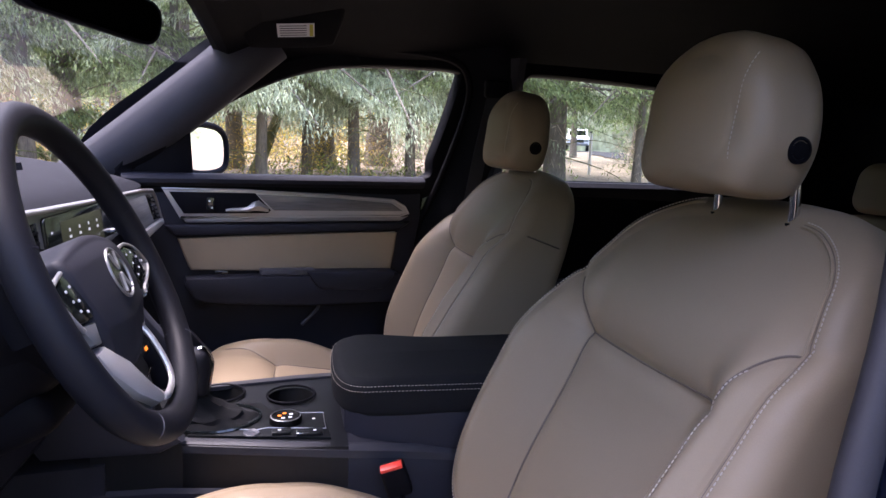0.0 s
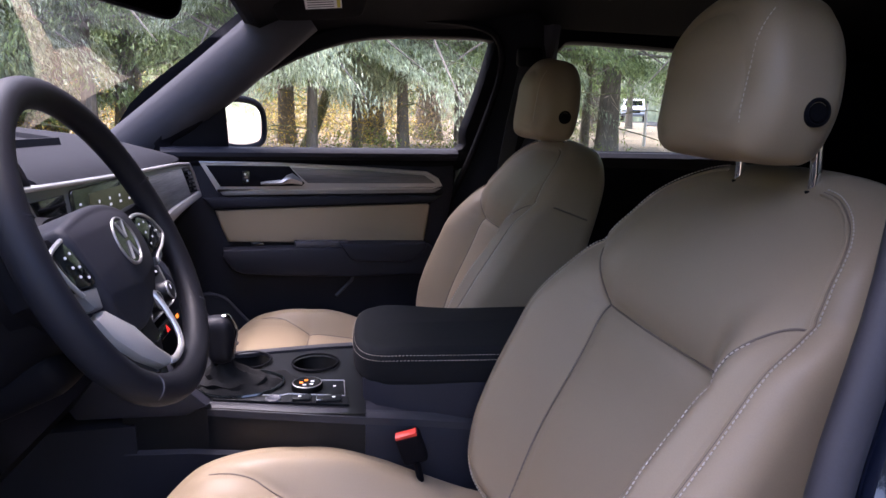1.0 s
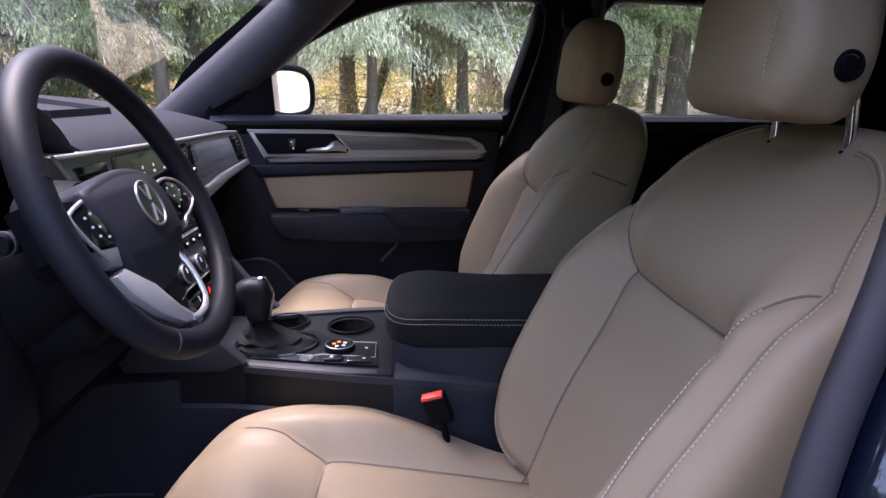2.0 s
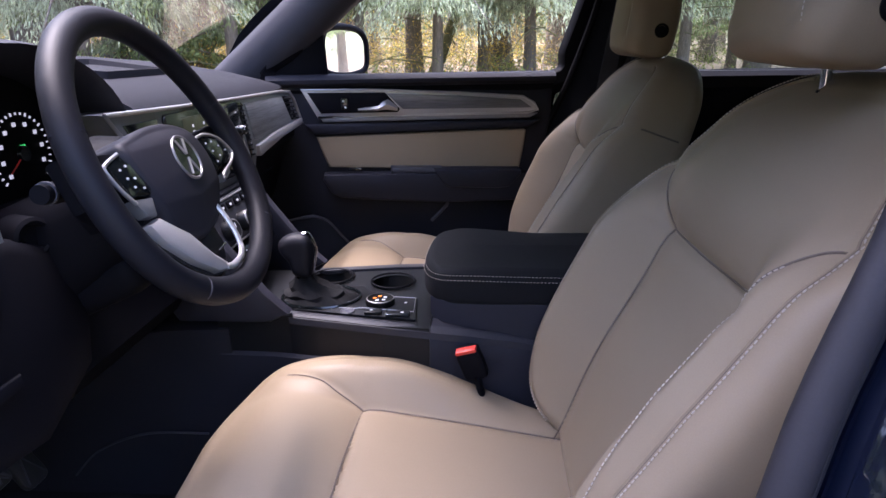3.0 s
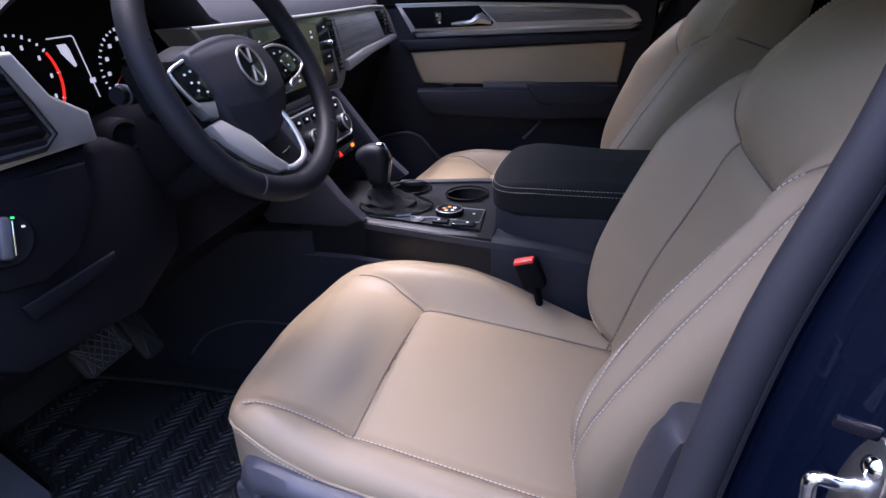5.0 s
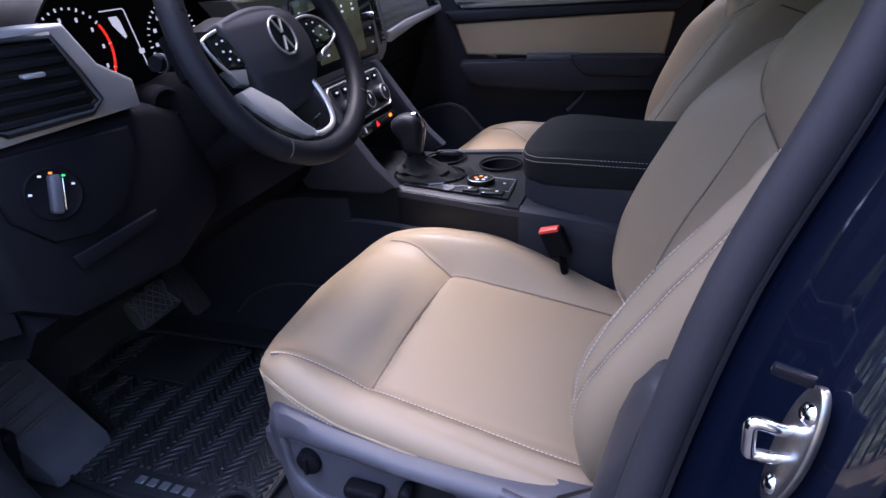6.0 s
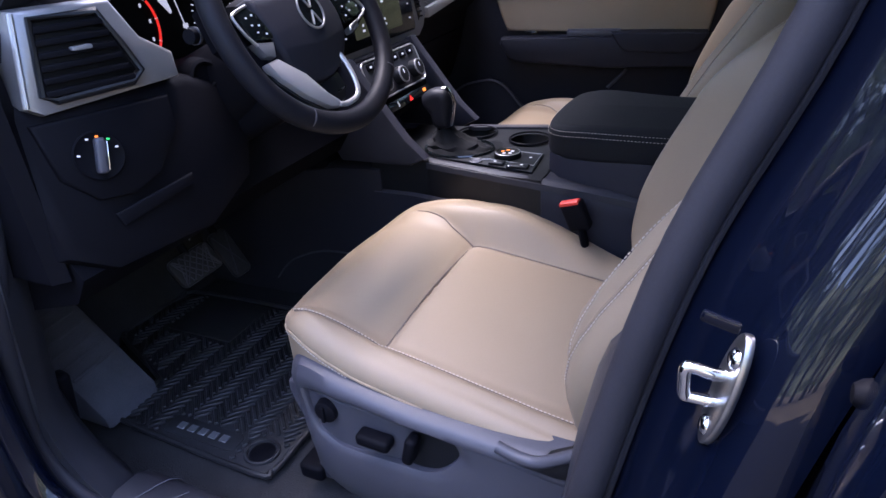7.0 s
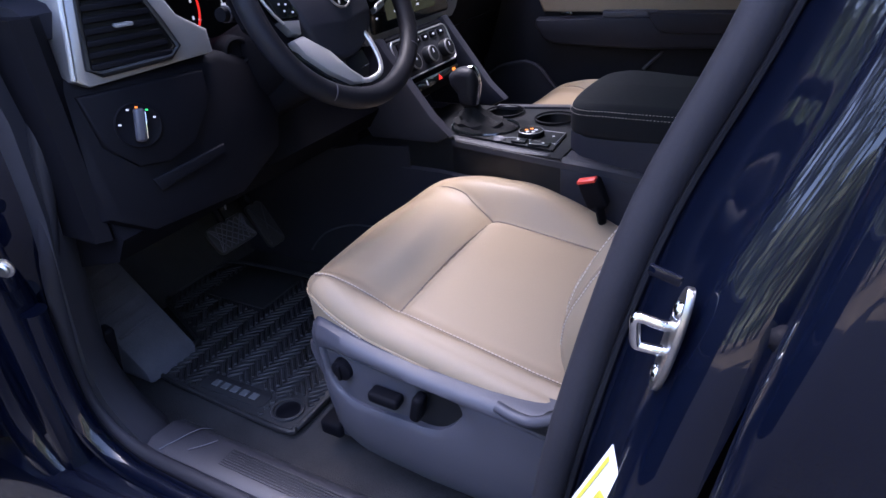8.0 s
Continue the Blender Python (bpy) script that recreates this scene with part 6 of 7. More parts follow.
for k, (z, w, h2) in enumerate(((0.744, 0.060, 0.052), (0.750, 0.057, 0.049), (0.755, 0.048, 0.041), (0.760, 0.049, 0.041), (0.766, 0.034, 0.031), (0.772, 0.032, 0.028), (0.782, 0.019, 0.018), (0.797, 0.014, 0.014))):
    boot.append([(-0.130 - 0.035 * k / 8 + 1.12 * w * math.cos(a) * (1 + 0.06 * math.sin(5 * a + k)), -0.062 + h2 * math.sin(a), z + 0.003 * math.sin(7 * a + k)) for a in np.linspace(0, 2 * math.pi, 33)[:-1]])
part("boot", loft(boot), FABRIC, sh, "folded black leather boot")
part("boot_frame", tube([(-0.130 + 0.073 * math.cos(a), -0.062 + 0.056 * math.sin(a), 0.748) for a in np.linspace(0, 2 * math.pi, 33)[:-1]], 0.003, 6, True), GLOSS, sh, "black boot frame")
part("stem", tube([(-0.165, -0.064, 0.765), (-0.162, -0.068, 0.806)], 0.011, 12), GLOSS, sh, "black lever stem")
grip = even([(p.x, p.y) for p in smooth([(-0.012, 0.0, 0), (-0.022, 0.025, 0), (-0.037, 0.046, 0), (-0.036, 0.066, 0), (-0.012, 0.078, 0), (0.016, 0.074, 0), (0.024, 0.050, 0), (0.020, 0.02, 0), (0.016, 0.0, 0)], 6, True)], 60)
gm = Matrix.Translation((-0.158, -0.072, 0.795))
part("grip", pillow(grip, lambda a, b: 0.022, -0.022, lambda a, b, n: gm @ Vector((a, n, b)), 0.017, 0.017, 8, (-0.004, 0.042), 3), LEATHER, sh, "black leather grip")
part("grip_edge", tube(smooth([gm @ Vector(p) for p in [(0.006, 0.0, 0.079), (0.016, 0.0, 0.077), (0.027, 0.0, 0.055), (0.024, 0.0, 0.030), (0.019, 0.0, 0.004)]], 6), (0.007, 0.0025), 10), CHROME, sh, "chrome back edge of the grip")

# cup holders
for x, y in CUPS:
    part("cup_rim", tube([(x + 0.043 * math.cos(a), y + 0.043 * math.sin(a), 0.747) for a in np.linspace(0, 2 * math.pi, 37)[:-1]], 0.0022, 8, True), BLACK, con, "rim of a cup holder")
    part("cup_well", lathe([(0.043, 0.0), (0.0412, -0.002), (0.0390, -0.066), (0.036, -0.070), (0.001, -0.070)], 36, Matrix.Translation((x, y, 0.7425)), False), DIALBLACK, con, "dark well of a cup holder")
    part("cup_tab", rbox((x + 0.034, y - 0.018, 0.728), (0.012, 0.010, 0.022), 0.003), BLACK, con, "spring tab of a cup holder")

# armrest box and lid
part("armrest_box", loft([[(x, -h, 0.68), (x, -h + 0.002, 0.760), (x, -h + 0.004, 0.775), (x, h - 0.03, 0.775), (x, h - 0.03, 0.68)] for x, h in ((0.078, 0.125), (0.10, 0.145), (0.14, 0.152), (0.25, 0.162), (0.48, 0.165))]), CONSOLE, con, "dark storage box under the armrest")
lid = thing("armrest_lid", (0.25, 0, 0.77), "black padded armrest lid with pale double stitching", "armrest")
lo2 = even([(p.x, p.y) for p in smooth([(0.062, -0.03, 0), (0.070, -0.100, 0), (0.095, -0.138, 0), (0.15, -0.152, 0), (0.30, -0.160, 0), (0.46, -0.160, 0), (0.49, -0.12, 0), (0.49, 0.10, 0), (0.46, 0.13, 0), (0.15, 0.130, 0), (0.095, 0.118, 0), (0.070, 0.085, 0)], 8, True)], 200)
def lidtop(a, b):
    return 0.837 - 0.014 * max(0, (0.18 - a) / 0.13) ** 2 - 0.2 * b * b - 0.10 * max(0, b + 0.02) * sstep(0.08, 0.30, a)
lb0 = part("lid_pad", pillow(lo2, lidtop, 0.768, lambda a, b, n: (a, b, n), 0.022, 0.012, 30, (0.26, -0.01), 2), FABRIC, lid, "padded black lid")
def lide(a, b, f, extra=0.0012):
    ln = math.hypot(a - 0.26, b + 0.01)
    inn, k = (ln - 0.022) / ln, (ln - 0.022 + 0.022 * math.sin(radians(f)) + extra) / ln
    return (0.26 + (a - 0.26) * k, -0.01 + (b + 0.01) * k, lidtop(0.26 + (a - 0.26) * inn, -0.01 + (b + 0.01) * inn) - 0.022 * (1 - math.cos(radians(f))))
near = sorted([p for p in lo2 if p[0] < 0.45], key=lambda p: math.atan2(p[1] + 0.01, -(p[0] - 0.5)))
part("stitching", stitches([lide(a, b, 58) for a, b in near], 0.0060, 0.0036, 0.00045), THREAD, lb0, "upper row of pale stitches")
part("stitching", stitches([lide(a, b, 80) for a, b in near], 0.0060, 0.0036, 0.00045), THREAD, lb0, "lower row of pale stitches")

# ---- foot well: mat, pedals, foot rest ----
mat = thing("floor_mat", (-0.5, -0.47, 0.345), "black rubber floor mat with chevron tread and a raised plate", "floor mat")
mo = [(-0.870, -0.40), (-0.86, -0.26), (-0.80, -0.21), (-0.30, -0.21), (-0.262, -0.25), (-0.252, -0.60), (-0.258, -0.640), (-0.285, -0.656), (-0.60, -0.641), (-0.628, -0.628), (-0.634, -0.600), (-0.644, -0.530), (-0.672, -0.508), (-0.835, -0.442), (-0.858, -0.425)]
def matz(x):
    return 0.358
def mp3(g):
    return [(x, y, z + matz(x) - 0.358) for x, y, z in g[0]], g[1]
part("mat_base", mp3(prism(mo, 'z', 0.346, 0.358, 0.003)), RUBBER, mat, "black rubber sheet")
part("mat_rim", tube([(p.x, p.y, matz(p.x) + 0.003) for p in smooth([(x, y, 0) for x, y in mo], 4, True)], 0.005, 8, True), RUBBER, mat, "raised rim of the mat")
def inside(x, y, poly):
    c, k = False, len(poly)
    for i in range(k):
        (x0, y0), (x1, y1) = poly[i], poly[i - 1]
        if (y0 > y) != (y1 > y) and x < (x1 - x0) * (y - y0) / (y1 - y0) + x0:
            c = not c
    return c
treads = []
TP, TN = 0.0118, 4          # pitch of the bars and their length in pitches
def bar(u, v, lu, lv):
    """One raised bar of the herringbone, laid at 45 degrees to the car."""
    c = math.sqrt(0.5)
    rot = pose(0, 0, 0, 0, 0, 45)
    along = lu > lv
    long, run, best = max(lu, lv), [], []
    for k in range(TN):
        d = long * ((k + 0.5) / TN - 0.5)
        p, q = (u + d, v) if along else (u, v + d)
        x, y = -0.56 + c * (p - q), -0.43 + c * (p + q)
        ok = all(inside(x + dx, y + dy, mo) for dx in (-0.009, 0.009) for dy in (-0.009, 0.009))
        plate = -0.532 < x < -0.348 and y < -0.581
        ring = math.hypot(x + 0.302, y + 0.610) < 0.041
        heel = -0.792 < x < -0.588 and y > -0.372
        run = run + [d] if ok and not plate and not ring and not heel else []
        best = run if len(run) > len(best) else best
    if best:
        d, size = (best[0] + best[-1]) / 2, long * len(best) / TN
        p, q = (u + d, v) if along else (u, v + d)
        x, y = -0.56 + c * (p - q), -0.43 + c * (p + q)
        treads.append(mp3(rbox((x, y, 0.3600), (size, lv, 0.0060) if along else (lu, size, 0.0060), 0.0014, 1, rot)))
for i in range(-34, 35):
    for k in range(-6, 7):
        u = (i + 2 * TN * k) * TP
        bar(u + TN * TP / 2, i * TP + TP / 2, TN * TP - 0.0042, TP - 0.0042)
        bar(i * TP + TP / 2, (i - 2 * TN + 1 + 2 * TN * k) * TP + TN * TP / 2, TP - 0.0042, TN * TP - 0.0042)
part("tread", join(*treads), RUBBER, mat, "raised herringbone tread bars")
part("heel_pad", mp3(rbox((-0.69, -0.30, 0.3595), (0.19, 0.13, 0.005), 0.002)), RUBBER, mat, "smooth heel pad")
part("name_plate", mp3(prism(rrect(0.170, 0.042, 0.012, 4, (-0.440, -0.609)), 'z', 0.356, 0.3605, 0.001)), RUBBER, mat, "plain raised plate")
for k in range(5):
    x = -0.491 + 0.0255 * k
    part("plate_bar", mp3(rbox((x, -0.609, 0.3612), (0.0165, 0.0165, 0.0026), 0.0008, 1)), DULLSILVER, mat, "plain silver block on the plate")
part("fixing_ring", tube([(-0.302 + 0.030 * math.cos(a), -0.610 + 0.028 * math.sin(a), 0.3605) for a in np.linspace(0, 2 * math.pi, 33)[:-1]], 0.0035, 8, True), RUBBER, mat, "round fixing ring")
part("fixing_cap", lathe([(0.001, 0.003), (0.020, 0.003), (0.024, 0.0)], 28, Matrix.Translation((-0.302, -0.610, 0.3575))), BLACK, mat, "round fixing cap")

rest = thing("foot_rest", (-0.72, -0.66, 0.37), "worn grey carpet foot rest beside the pedals", "foot rest")
part("rest_pad", prism([(-0.618, 0.36), (-0.622, 0.385), (-0.64, 0.402), (-0.81, 0.566), (-0.90, 0.60), (-0.90, 0.36)], 'y', -0.668, -0.545, 0.008), RESTCLOTH, rest, "sloping carpeted pad")
part("rest_ribs", join(*[rbox((-0.690 - 0.020 * k, -0.606, 0.4525 + 0.0193 * k), (0.008, 0.112, 0.006), 0.002, 1, pose(0, 0, 0, 0, 44, 8)) for k in range(7)]), RESTCLOTH, rest, "worn ribs")

def pedal(name, c, w, h, label, tilt):
    p = thing(name, c, label, "pedal")
    pm = Matrix.Translation(c) @ pose(0, 0, 0, 0, tilt, 0)
    part("pad", prism(rrect(w, h, 0.012, 4), 'x', -0.008, 0.004, 0.003, 2, pm), RUBBER, p, "black rubber pad")
    ribs = []
    for k in range(-3, 4):
        for s in (1, -1):
            o = k * w / 6
            a, b = Vector((0.0045, max(-w / 2 + 0.006, min(w / 2 - 0.006, o - s * h * 0.4)), -h * 0.42)), Vector((0.0045, max(-w / 2 + 0.006, min(w / 2 - 0.006, o + s * h * 0.4)), h * 0.42))
            ribs.append(tube([pm @ a, pm @ b], 0.0016, 5))
    part("tread", join(*ribs), GREY, p, "crossed ribs of the pad")
    part("arm", tube([pm @ Vector((-0.008, 0, h * 0.2)), (c[0] - 0.06, c[1], c[2] + 0.10), (c[0] - 0.12, c[1], c[2] + 0.24)], 0.009, 8), BLACK, p, "steel pedal arm")
    return p
pedal("brake_pedal", (-0.555, -0.425, 0.600), 0.105, 0.062, "brake pedal with a crossed rubber tread", -38)
pedal("accelerator_pedal", (-0.585, -0.305, 0.560), 0.050, 0.11, "narrow accelerator pedal with crossed tread", -32)
part("wire", tube(smooth([(-0.52, -0.46, 0.735), (-0.515, -0.455, 0.70), (-0.52, -0.452, 0.672)], 6), 0.002, 6), STEEL, dash, "loose bright wire end")

# sticker on the driver's door post
def sticker_place():
    """Lies on the slanting flank of the post, leaning with it."""
    v = Vector((0.22, 0.04, 1)).normalized()
    n = Vector((-0.62, -0.78, 0))
    n = (n - v * n.dot(v)).normalized()
    u = (-n).cross(v)
    m = Matrix((u, -n, v)).transposed().to_4x4()
    m.translation = Vector((0.3655, -0.874, 0.745)) + n * 0.011
    return m @ pose(0, 0, 0, 0, 12, 0)
stk = thing("warning_sticker", (0.36, -0.868, 0.70), "white tyre sticker with a yellow print on the post", "sticker")
tm = sticker_place()
part("paper", prism([(-0.016, -0.070), (0.016, -0.070), (0.016, 0.030), (-0.016, 0.055)], 'y', -0.001, 0.0, 0, 1, tm), WHITE, stk, "white paper")
part("print_border", prism([(-0.013, -0.066), (-0.010, -0.066), (-0.010, 0.042), (-0.013, 0.044)], 'y', -0.0016, -0.0009, 0, 1, tm), YELLOW, stk, "yellow border print")
part("print_block", prism(rrect(0.014, 0.034, 0.001, 1, (0.005, -0.006)), 'y', -0.0016, -0.0009, 0, 1, tm), YELLOW, stk, "yellow print block")
part("print_dark", prism(rrect(0.008, 0.014, 0.001, 1, (0.006, -0.006)), 'y', -0.0022, -0.0014, 0, 1, tm), INK, stk, "dark print")

# ---- outside ----
BARK = material("grey brown bark", (0.17, 0.145, 0.115), 0.9, vary=0.5, scale=4, fine=26, bump=0.9, dist=0.02, stretch=(3, 3, 0.5))
MOSSBARK = material("mossy bark", (0.13, 0.13, 0.06), 0.95, vary=0.5, scale=5, fine=30, bump=0.9, dist=0.02, stretch=(3, 3, 0.6))
def leafy(m, share=0.45):
    """Lets light through thin leaves."""
    n, l = m.node_tree.nodes, m.node_tree.links
    b, out = n["Principled BSDF"], n["Material Output"]
    tr, mx = n.new("ShaderNodeBsdfTranslucent"), n.new("ShaderNodeMixShader")
    l.new(b.inputs["Base Color"].links[0].from_socket, tr.inputs[0])
    mx.inputs[0].default_value = share
    l.new(b.outputs[0], mx.inputs[1]); l.new(tr.outputs[0], mx.inputs[2]); l.new(mx.outputs[0], out.inputs[0])
    return m

NEEDLE = material("conifer needles", (0.19, 0.245, 0.095), 0.6, vary=0.45, scale=0.7, fine=9, bump=0, island=0.5)
PALE = material("pale hanging cedar", (0.40, 0.46, 0.29), 0.6, vary=0.4, scale=0.9, fine=9, bump=0, island=0.5)
AUTUMN = material("yellow undergrowth", (0.62, 0.45, 0.09), 0.65, vary=0.5, scale=1.5, fine=6, bump=0, island=0.6)
FERN = material("green undergrowth", (0.20, 0.24, 0.07), 0.6, vary=0.5, scale=1.5, fine=6, bump=0, island=0.6)
DRY = material("dry brown brush", (0.42, 0.34, 0.24), 0.8, vary=0.45, scale=1.2, fine=6, bump=0, island=0.6)
LITTER = material("leaf litter ground", (0.22, 0.175, 0.115), 0.95, vary=0.55, scale=0.8, fine=14, bump=0.9, dist=0.05)
GRAVEL = material("dark gravel road", (0.018, 0.018, 0.019), 0.9, vary=0.3, scale=0.7, fine=40, bump=0.7, dist=0.02)
FARWOOD = material("distant conifer wood", (0.34, 0.36, 0.22), 0.95, vary=0.7, scale=0.35, fine=2.2, bump=0.8, dist=0.5, stretch=(1, 1, 0.45))
TRUCKW = material("white car paint", (0.75, 0.75, 0.75), 0.35, vary=0.03, bump=0, coat=0.6)

for m in (NEEDLE, PALE, AUTUMN, FERN, DRY):
    leafy(m)

def ground_z(x, y):
    r = math.hypot(x, y)
    return 0.75 * sstep(4, 12, y) + 0.022 * max(0, y - 12) + 0.25 * sstep(6, 30, abs(x)) * noise.noise((x * 0.12, y * 0.12, 0)) + 0.12 * sstep(4, 8, r) * noise.noise((x * 0.5, y * 0.5, 3))
grid = [-4000, -900, -300, -120] + list(np.linspace(-70, 70, 71)) + [120, 300, 900, 4000]
gv = [(x, y, ground_z(x, y) if max(abs(x), abs(y)) < 100 else 1.5) for y in grid for x in grid]
k = len(grid)
solid("ground", (gv, [(j * k + i, j * k + i + 1, (j + 1) * k + i + 1, (j + 1) * k + i) for j in range(k - 1) for i in range(k - 1)]), LITTER, "forest floor of brown leaf litter", "ground", kind="structure")
roadpts = smooth([(-30, -5.5, 0), (-10, -4.5, 0), (3, -3.0, 0), (10, 4, 0), (15, 18, 0), (21, 38, 0), (27, 60, 0), (34, 85, 0)], 8)
rr = []
for i, p in enumerate(roadpts):
    d = (roadpts[min(i + 1, len(roadpts) - 1)] - roadpts[max(i - 1, 0)]).normalized()
    s = Vector((-d.y, d.x, 0))
    w = 3.6 if i < 20 else 2.2
    rr.append([(q.x, q.y, ground_z(q.x, q.y) + 0.03) for q in (p + s * w, p + s * w / 3, p - s * w / 3, p - s * w)])
solid("road", loft(rr, closed=False, caps=False), GRAVEL, "grey gravel forest road", "road", kind="structure")

rnd = random.Random(7)
def leafset(n, make, rng):
    vs, fs = [], []
    for _ in range(n):
        c, d, w = make(rng)
        d = Vector(d)
        s = d.cross(Vector((rng.uniform(-1, 1), rng.uniform(-1, 1), rng.uniform(-1, 1)))).normalized() * w
        c = Vector(c)
        b = len(vs)
        vs += [tuple(c), tuple(c + d * 0.45 + s), tuple(c + d), tuple(c + d * 0.45 - s)]
        fs.append((b, b + 1, b + 2, b + 3))
    return vs, fs

def conifer_mesh(seed, height, base, spread, n, droop, leaf=1.0):
    rng = random.Random(seed)
    boughs = []
    for _ in range(int(height * (13 if leaf < 0.5 else 5))):
        h = base + (height - base) * rng.random() ** 1.2
        a = rng.uniform(0, 2 * math.pi)
        ln = spread * (1 - 0.75 * (h - base) / (height - base)) * rng.uniform(0.5, 1.1)
        boughs.append((h, a, ln))
    def make(r):
        h, a, ln = r.choice(boughs)
        f = r.random() ** 0.6
        x, y, z = ln * f * math.cos(a), ln * f * math.sin(a), h + 0.25 * f - droop * f * f * ln * 0.35
        side = r.gauss(0, 0.16) * (0.4 + f)
        x -= side * math.sin(a); y += side * math.cos(a)
        z += r.gauss(0, 0.06)
        return (x, y, z), (leaf * (0.07 * math.cos(a) + r.gauss(0, 0.05)), leaf * (0.07 * math.sin(a) + r.gauss(0, 0.05)), -0.16 * leaf * droop * r.uniform(0.2, 1.5)), leaf * r.uniform(0.010, 0.028)
    leaves = leafset(n, make, rng)
    limbs = join(*[tube([(0, 0, h), (ln * 0.5 * math.cos(a), ln * 0.5 * math.sin(a), h + 0.1), (ln * 0.95 * math.cos(a), ln * 0.95 * math.sin(a), h + 0.25 - droop * ln * 0.3)], [0.035, 0.02, 0.006], 5) for h, a, ln in boughs[::2]])
    return leaves, limbs

def trunk_geo(seed, r0, height, lean=(0, 0)):
    rng = random.Random(seed)
    rows = []
    for k in range(15):
        f = k / 14
        z = height * f ** 1.5
        r = r0 * (1 - 0.8 * f) * (1 + 0.35 * math.exp(-z / 0.35))
        cx, cy = lean[0] * z + 0.03 * math.sin(z + seed), lean[1] * z
        rows.append([(cx + r * (1 + 0.10 * noise.noise((math.cos(a) * 2 + seed, math.sin(a) * 2, z * 0.4))) * math.cos(a), cy + r * (1 + 0.10 * noise.noise((math.cos(a) * 2, math.sin(a) * 2 + seed, z * 0.4))) * math.sin(a), z - 0.25) for a in np.linspace(0, 2 * math.pi, 17)[:-1]])
    return loft(rows)

crowns = []
for seed, height, base, spread, n, droop, m in ((1, 13, 2.3, 2.6, 14000, 1.1, PALE), (2, 12, 1.6, 2.4, 11000, 0.8, NEEDLE), (3, 9, 0.6, 2.0, 14000, 0.7, NEEDLE), (4, 14, 5.0, 2.2, 5000, 0.9, NEEDLE), (5, 8, 1.5, 3.0, 80000, 1.2, PALE), (6, 9, 1.7, 2.8, 60000, 1.0, NEEDLE)):
    leaves, limbs = conifer_mesh(seed, height, base, spread, n, droop, 0.42 if seed >= 5 else 0.8)
    crowns.append((mesh_of("crown", leaves, m, flat=True), mesh_of("limbs", limbs, BARK), mesh_of("trunk", trunk_geo(seed, 0.20 if seed < 5 else 0.11, height), BARK), mesh_of("trunk", trunk_geo(seed + 9, 0.34, height), BARK)))

def tree(x, y, kind, fat=0, turn=0.0, size=1.0, label="tall conifer with drooping green boughs"):
    c, l, t0, t1 = crowns[kind]
    tr = thing("tree", (x, y, ground_z(x, y)), label, "tree", "forest trees")
    tr.rotation_euler = (0, 0, turn)
    tr.scale = (size, size, size)
    for name, me in (("trunk", t1 if fat else t0), ("limbs", l), ("crown", c)):
        ob = new(name, me)
        ob.parent = tr
    return tr

def bearing(deg, dist):
    return dist * math.sin(radians(deg)), -1.1 + dist * math.cos(radians(deg))
near = [(-9.5, 11.0, 5, 0), (1.0, 11.8, 5, 0), (10.0, 12.0, 4, 0), (17.5, 11.5, 5, 0), (21.0, 14.0, 5, 0), (30.0, 12.5, 5, 0), (-20.0, 10.5, 5, 0), (-31.0, 10.5, 4, 0), (-17.5, 12, 2, 0), (-22.5, 13, 2, 0), (-27.0, 11.5, 2, 0), (-35, 12, 2, 0), (-2.8, 10.5, 4, 0), (5.0, 11.5, 4, 0), (1.9, 13.5, 3, 1), (7.3, 15.5, 3, 1), (-5.2, 13.0, 3, 0), (-11.2, 15, 3, 1), (-8.8, 17, 3, 0), (-17, 15, 3, 0), (13.5, 15, 3, 0), (-25, 13, 3, 1), (-28.5, 12, 3, 1), (-33, 13, 3, 1), (-38, 12, 3, 1), (-44, 14, 1, 1), (-14, 22, 1, 0), (-21, 19, 2, 0), (-30, 20, 1, 1),
        (3.5, 24, 1, 0), (10.5, 21, 1, 0), (-2, 22, 2, 0), (-7, 27, 1, 0), (16, 22, 1, 0), (19, 17, 2, 0), (21.5, 26, 1, 1), (23, 13, 0, 0), (24.5, 34, 1, 0), (33, 18, 1, 0), (30, 28, 1, 1), (37, 22, 0, 1), (41, 14, 1, 0), (47, 20, 1, 0), (54, 16, 1, 0),
        (-50, 16, 1, 1), (-57, 13, 3, 1), (-64, 18, 1, 0), (-72, 15, 1, 1), (-80, 20, 1, 0), (62, 24, 1, 0), (72, 20, 1, 0)]
for i, (b, d, kd, fat) in enumerate(near):
    x, y = bearing(b, d)
    tree(x, y, kd, fat, rnd.uniform(0, 6.28), rnd.uniform(0.9, 1.15))
for i in range(46):
    b, d = rnd.uniform(-75, 60), rnd.uniform(24, 48)
    if 22 < b < 30:
        continue
    x, y = bearing(b, d)
    tree(x, y, rnd.choice((1, 2, 1)), rnd.random() < 0.4, rnd.uniform(0, 6.28), rnd.uniform(0.9, 1.4))
# unseen trees across the road behind the open door, added to block low sky
for b, d in ((104, 17), (116, 18), (128, 19), (139, 18), (150, 20), (158, 18), (167, 20), (176, 18), (185, 20), (194, 18), (203, 20), (212, 18), (221, 20), (230, 18), (240, 19), (250, 17), (133, 26), (163, 27), (190, 26), (218, 27)):
    x, y = bearing(b, d)
    tree(x, y, rnd.choice((1, 2)), 1, rnd.uniform(0, 6.28), 1.65)
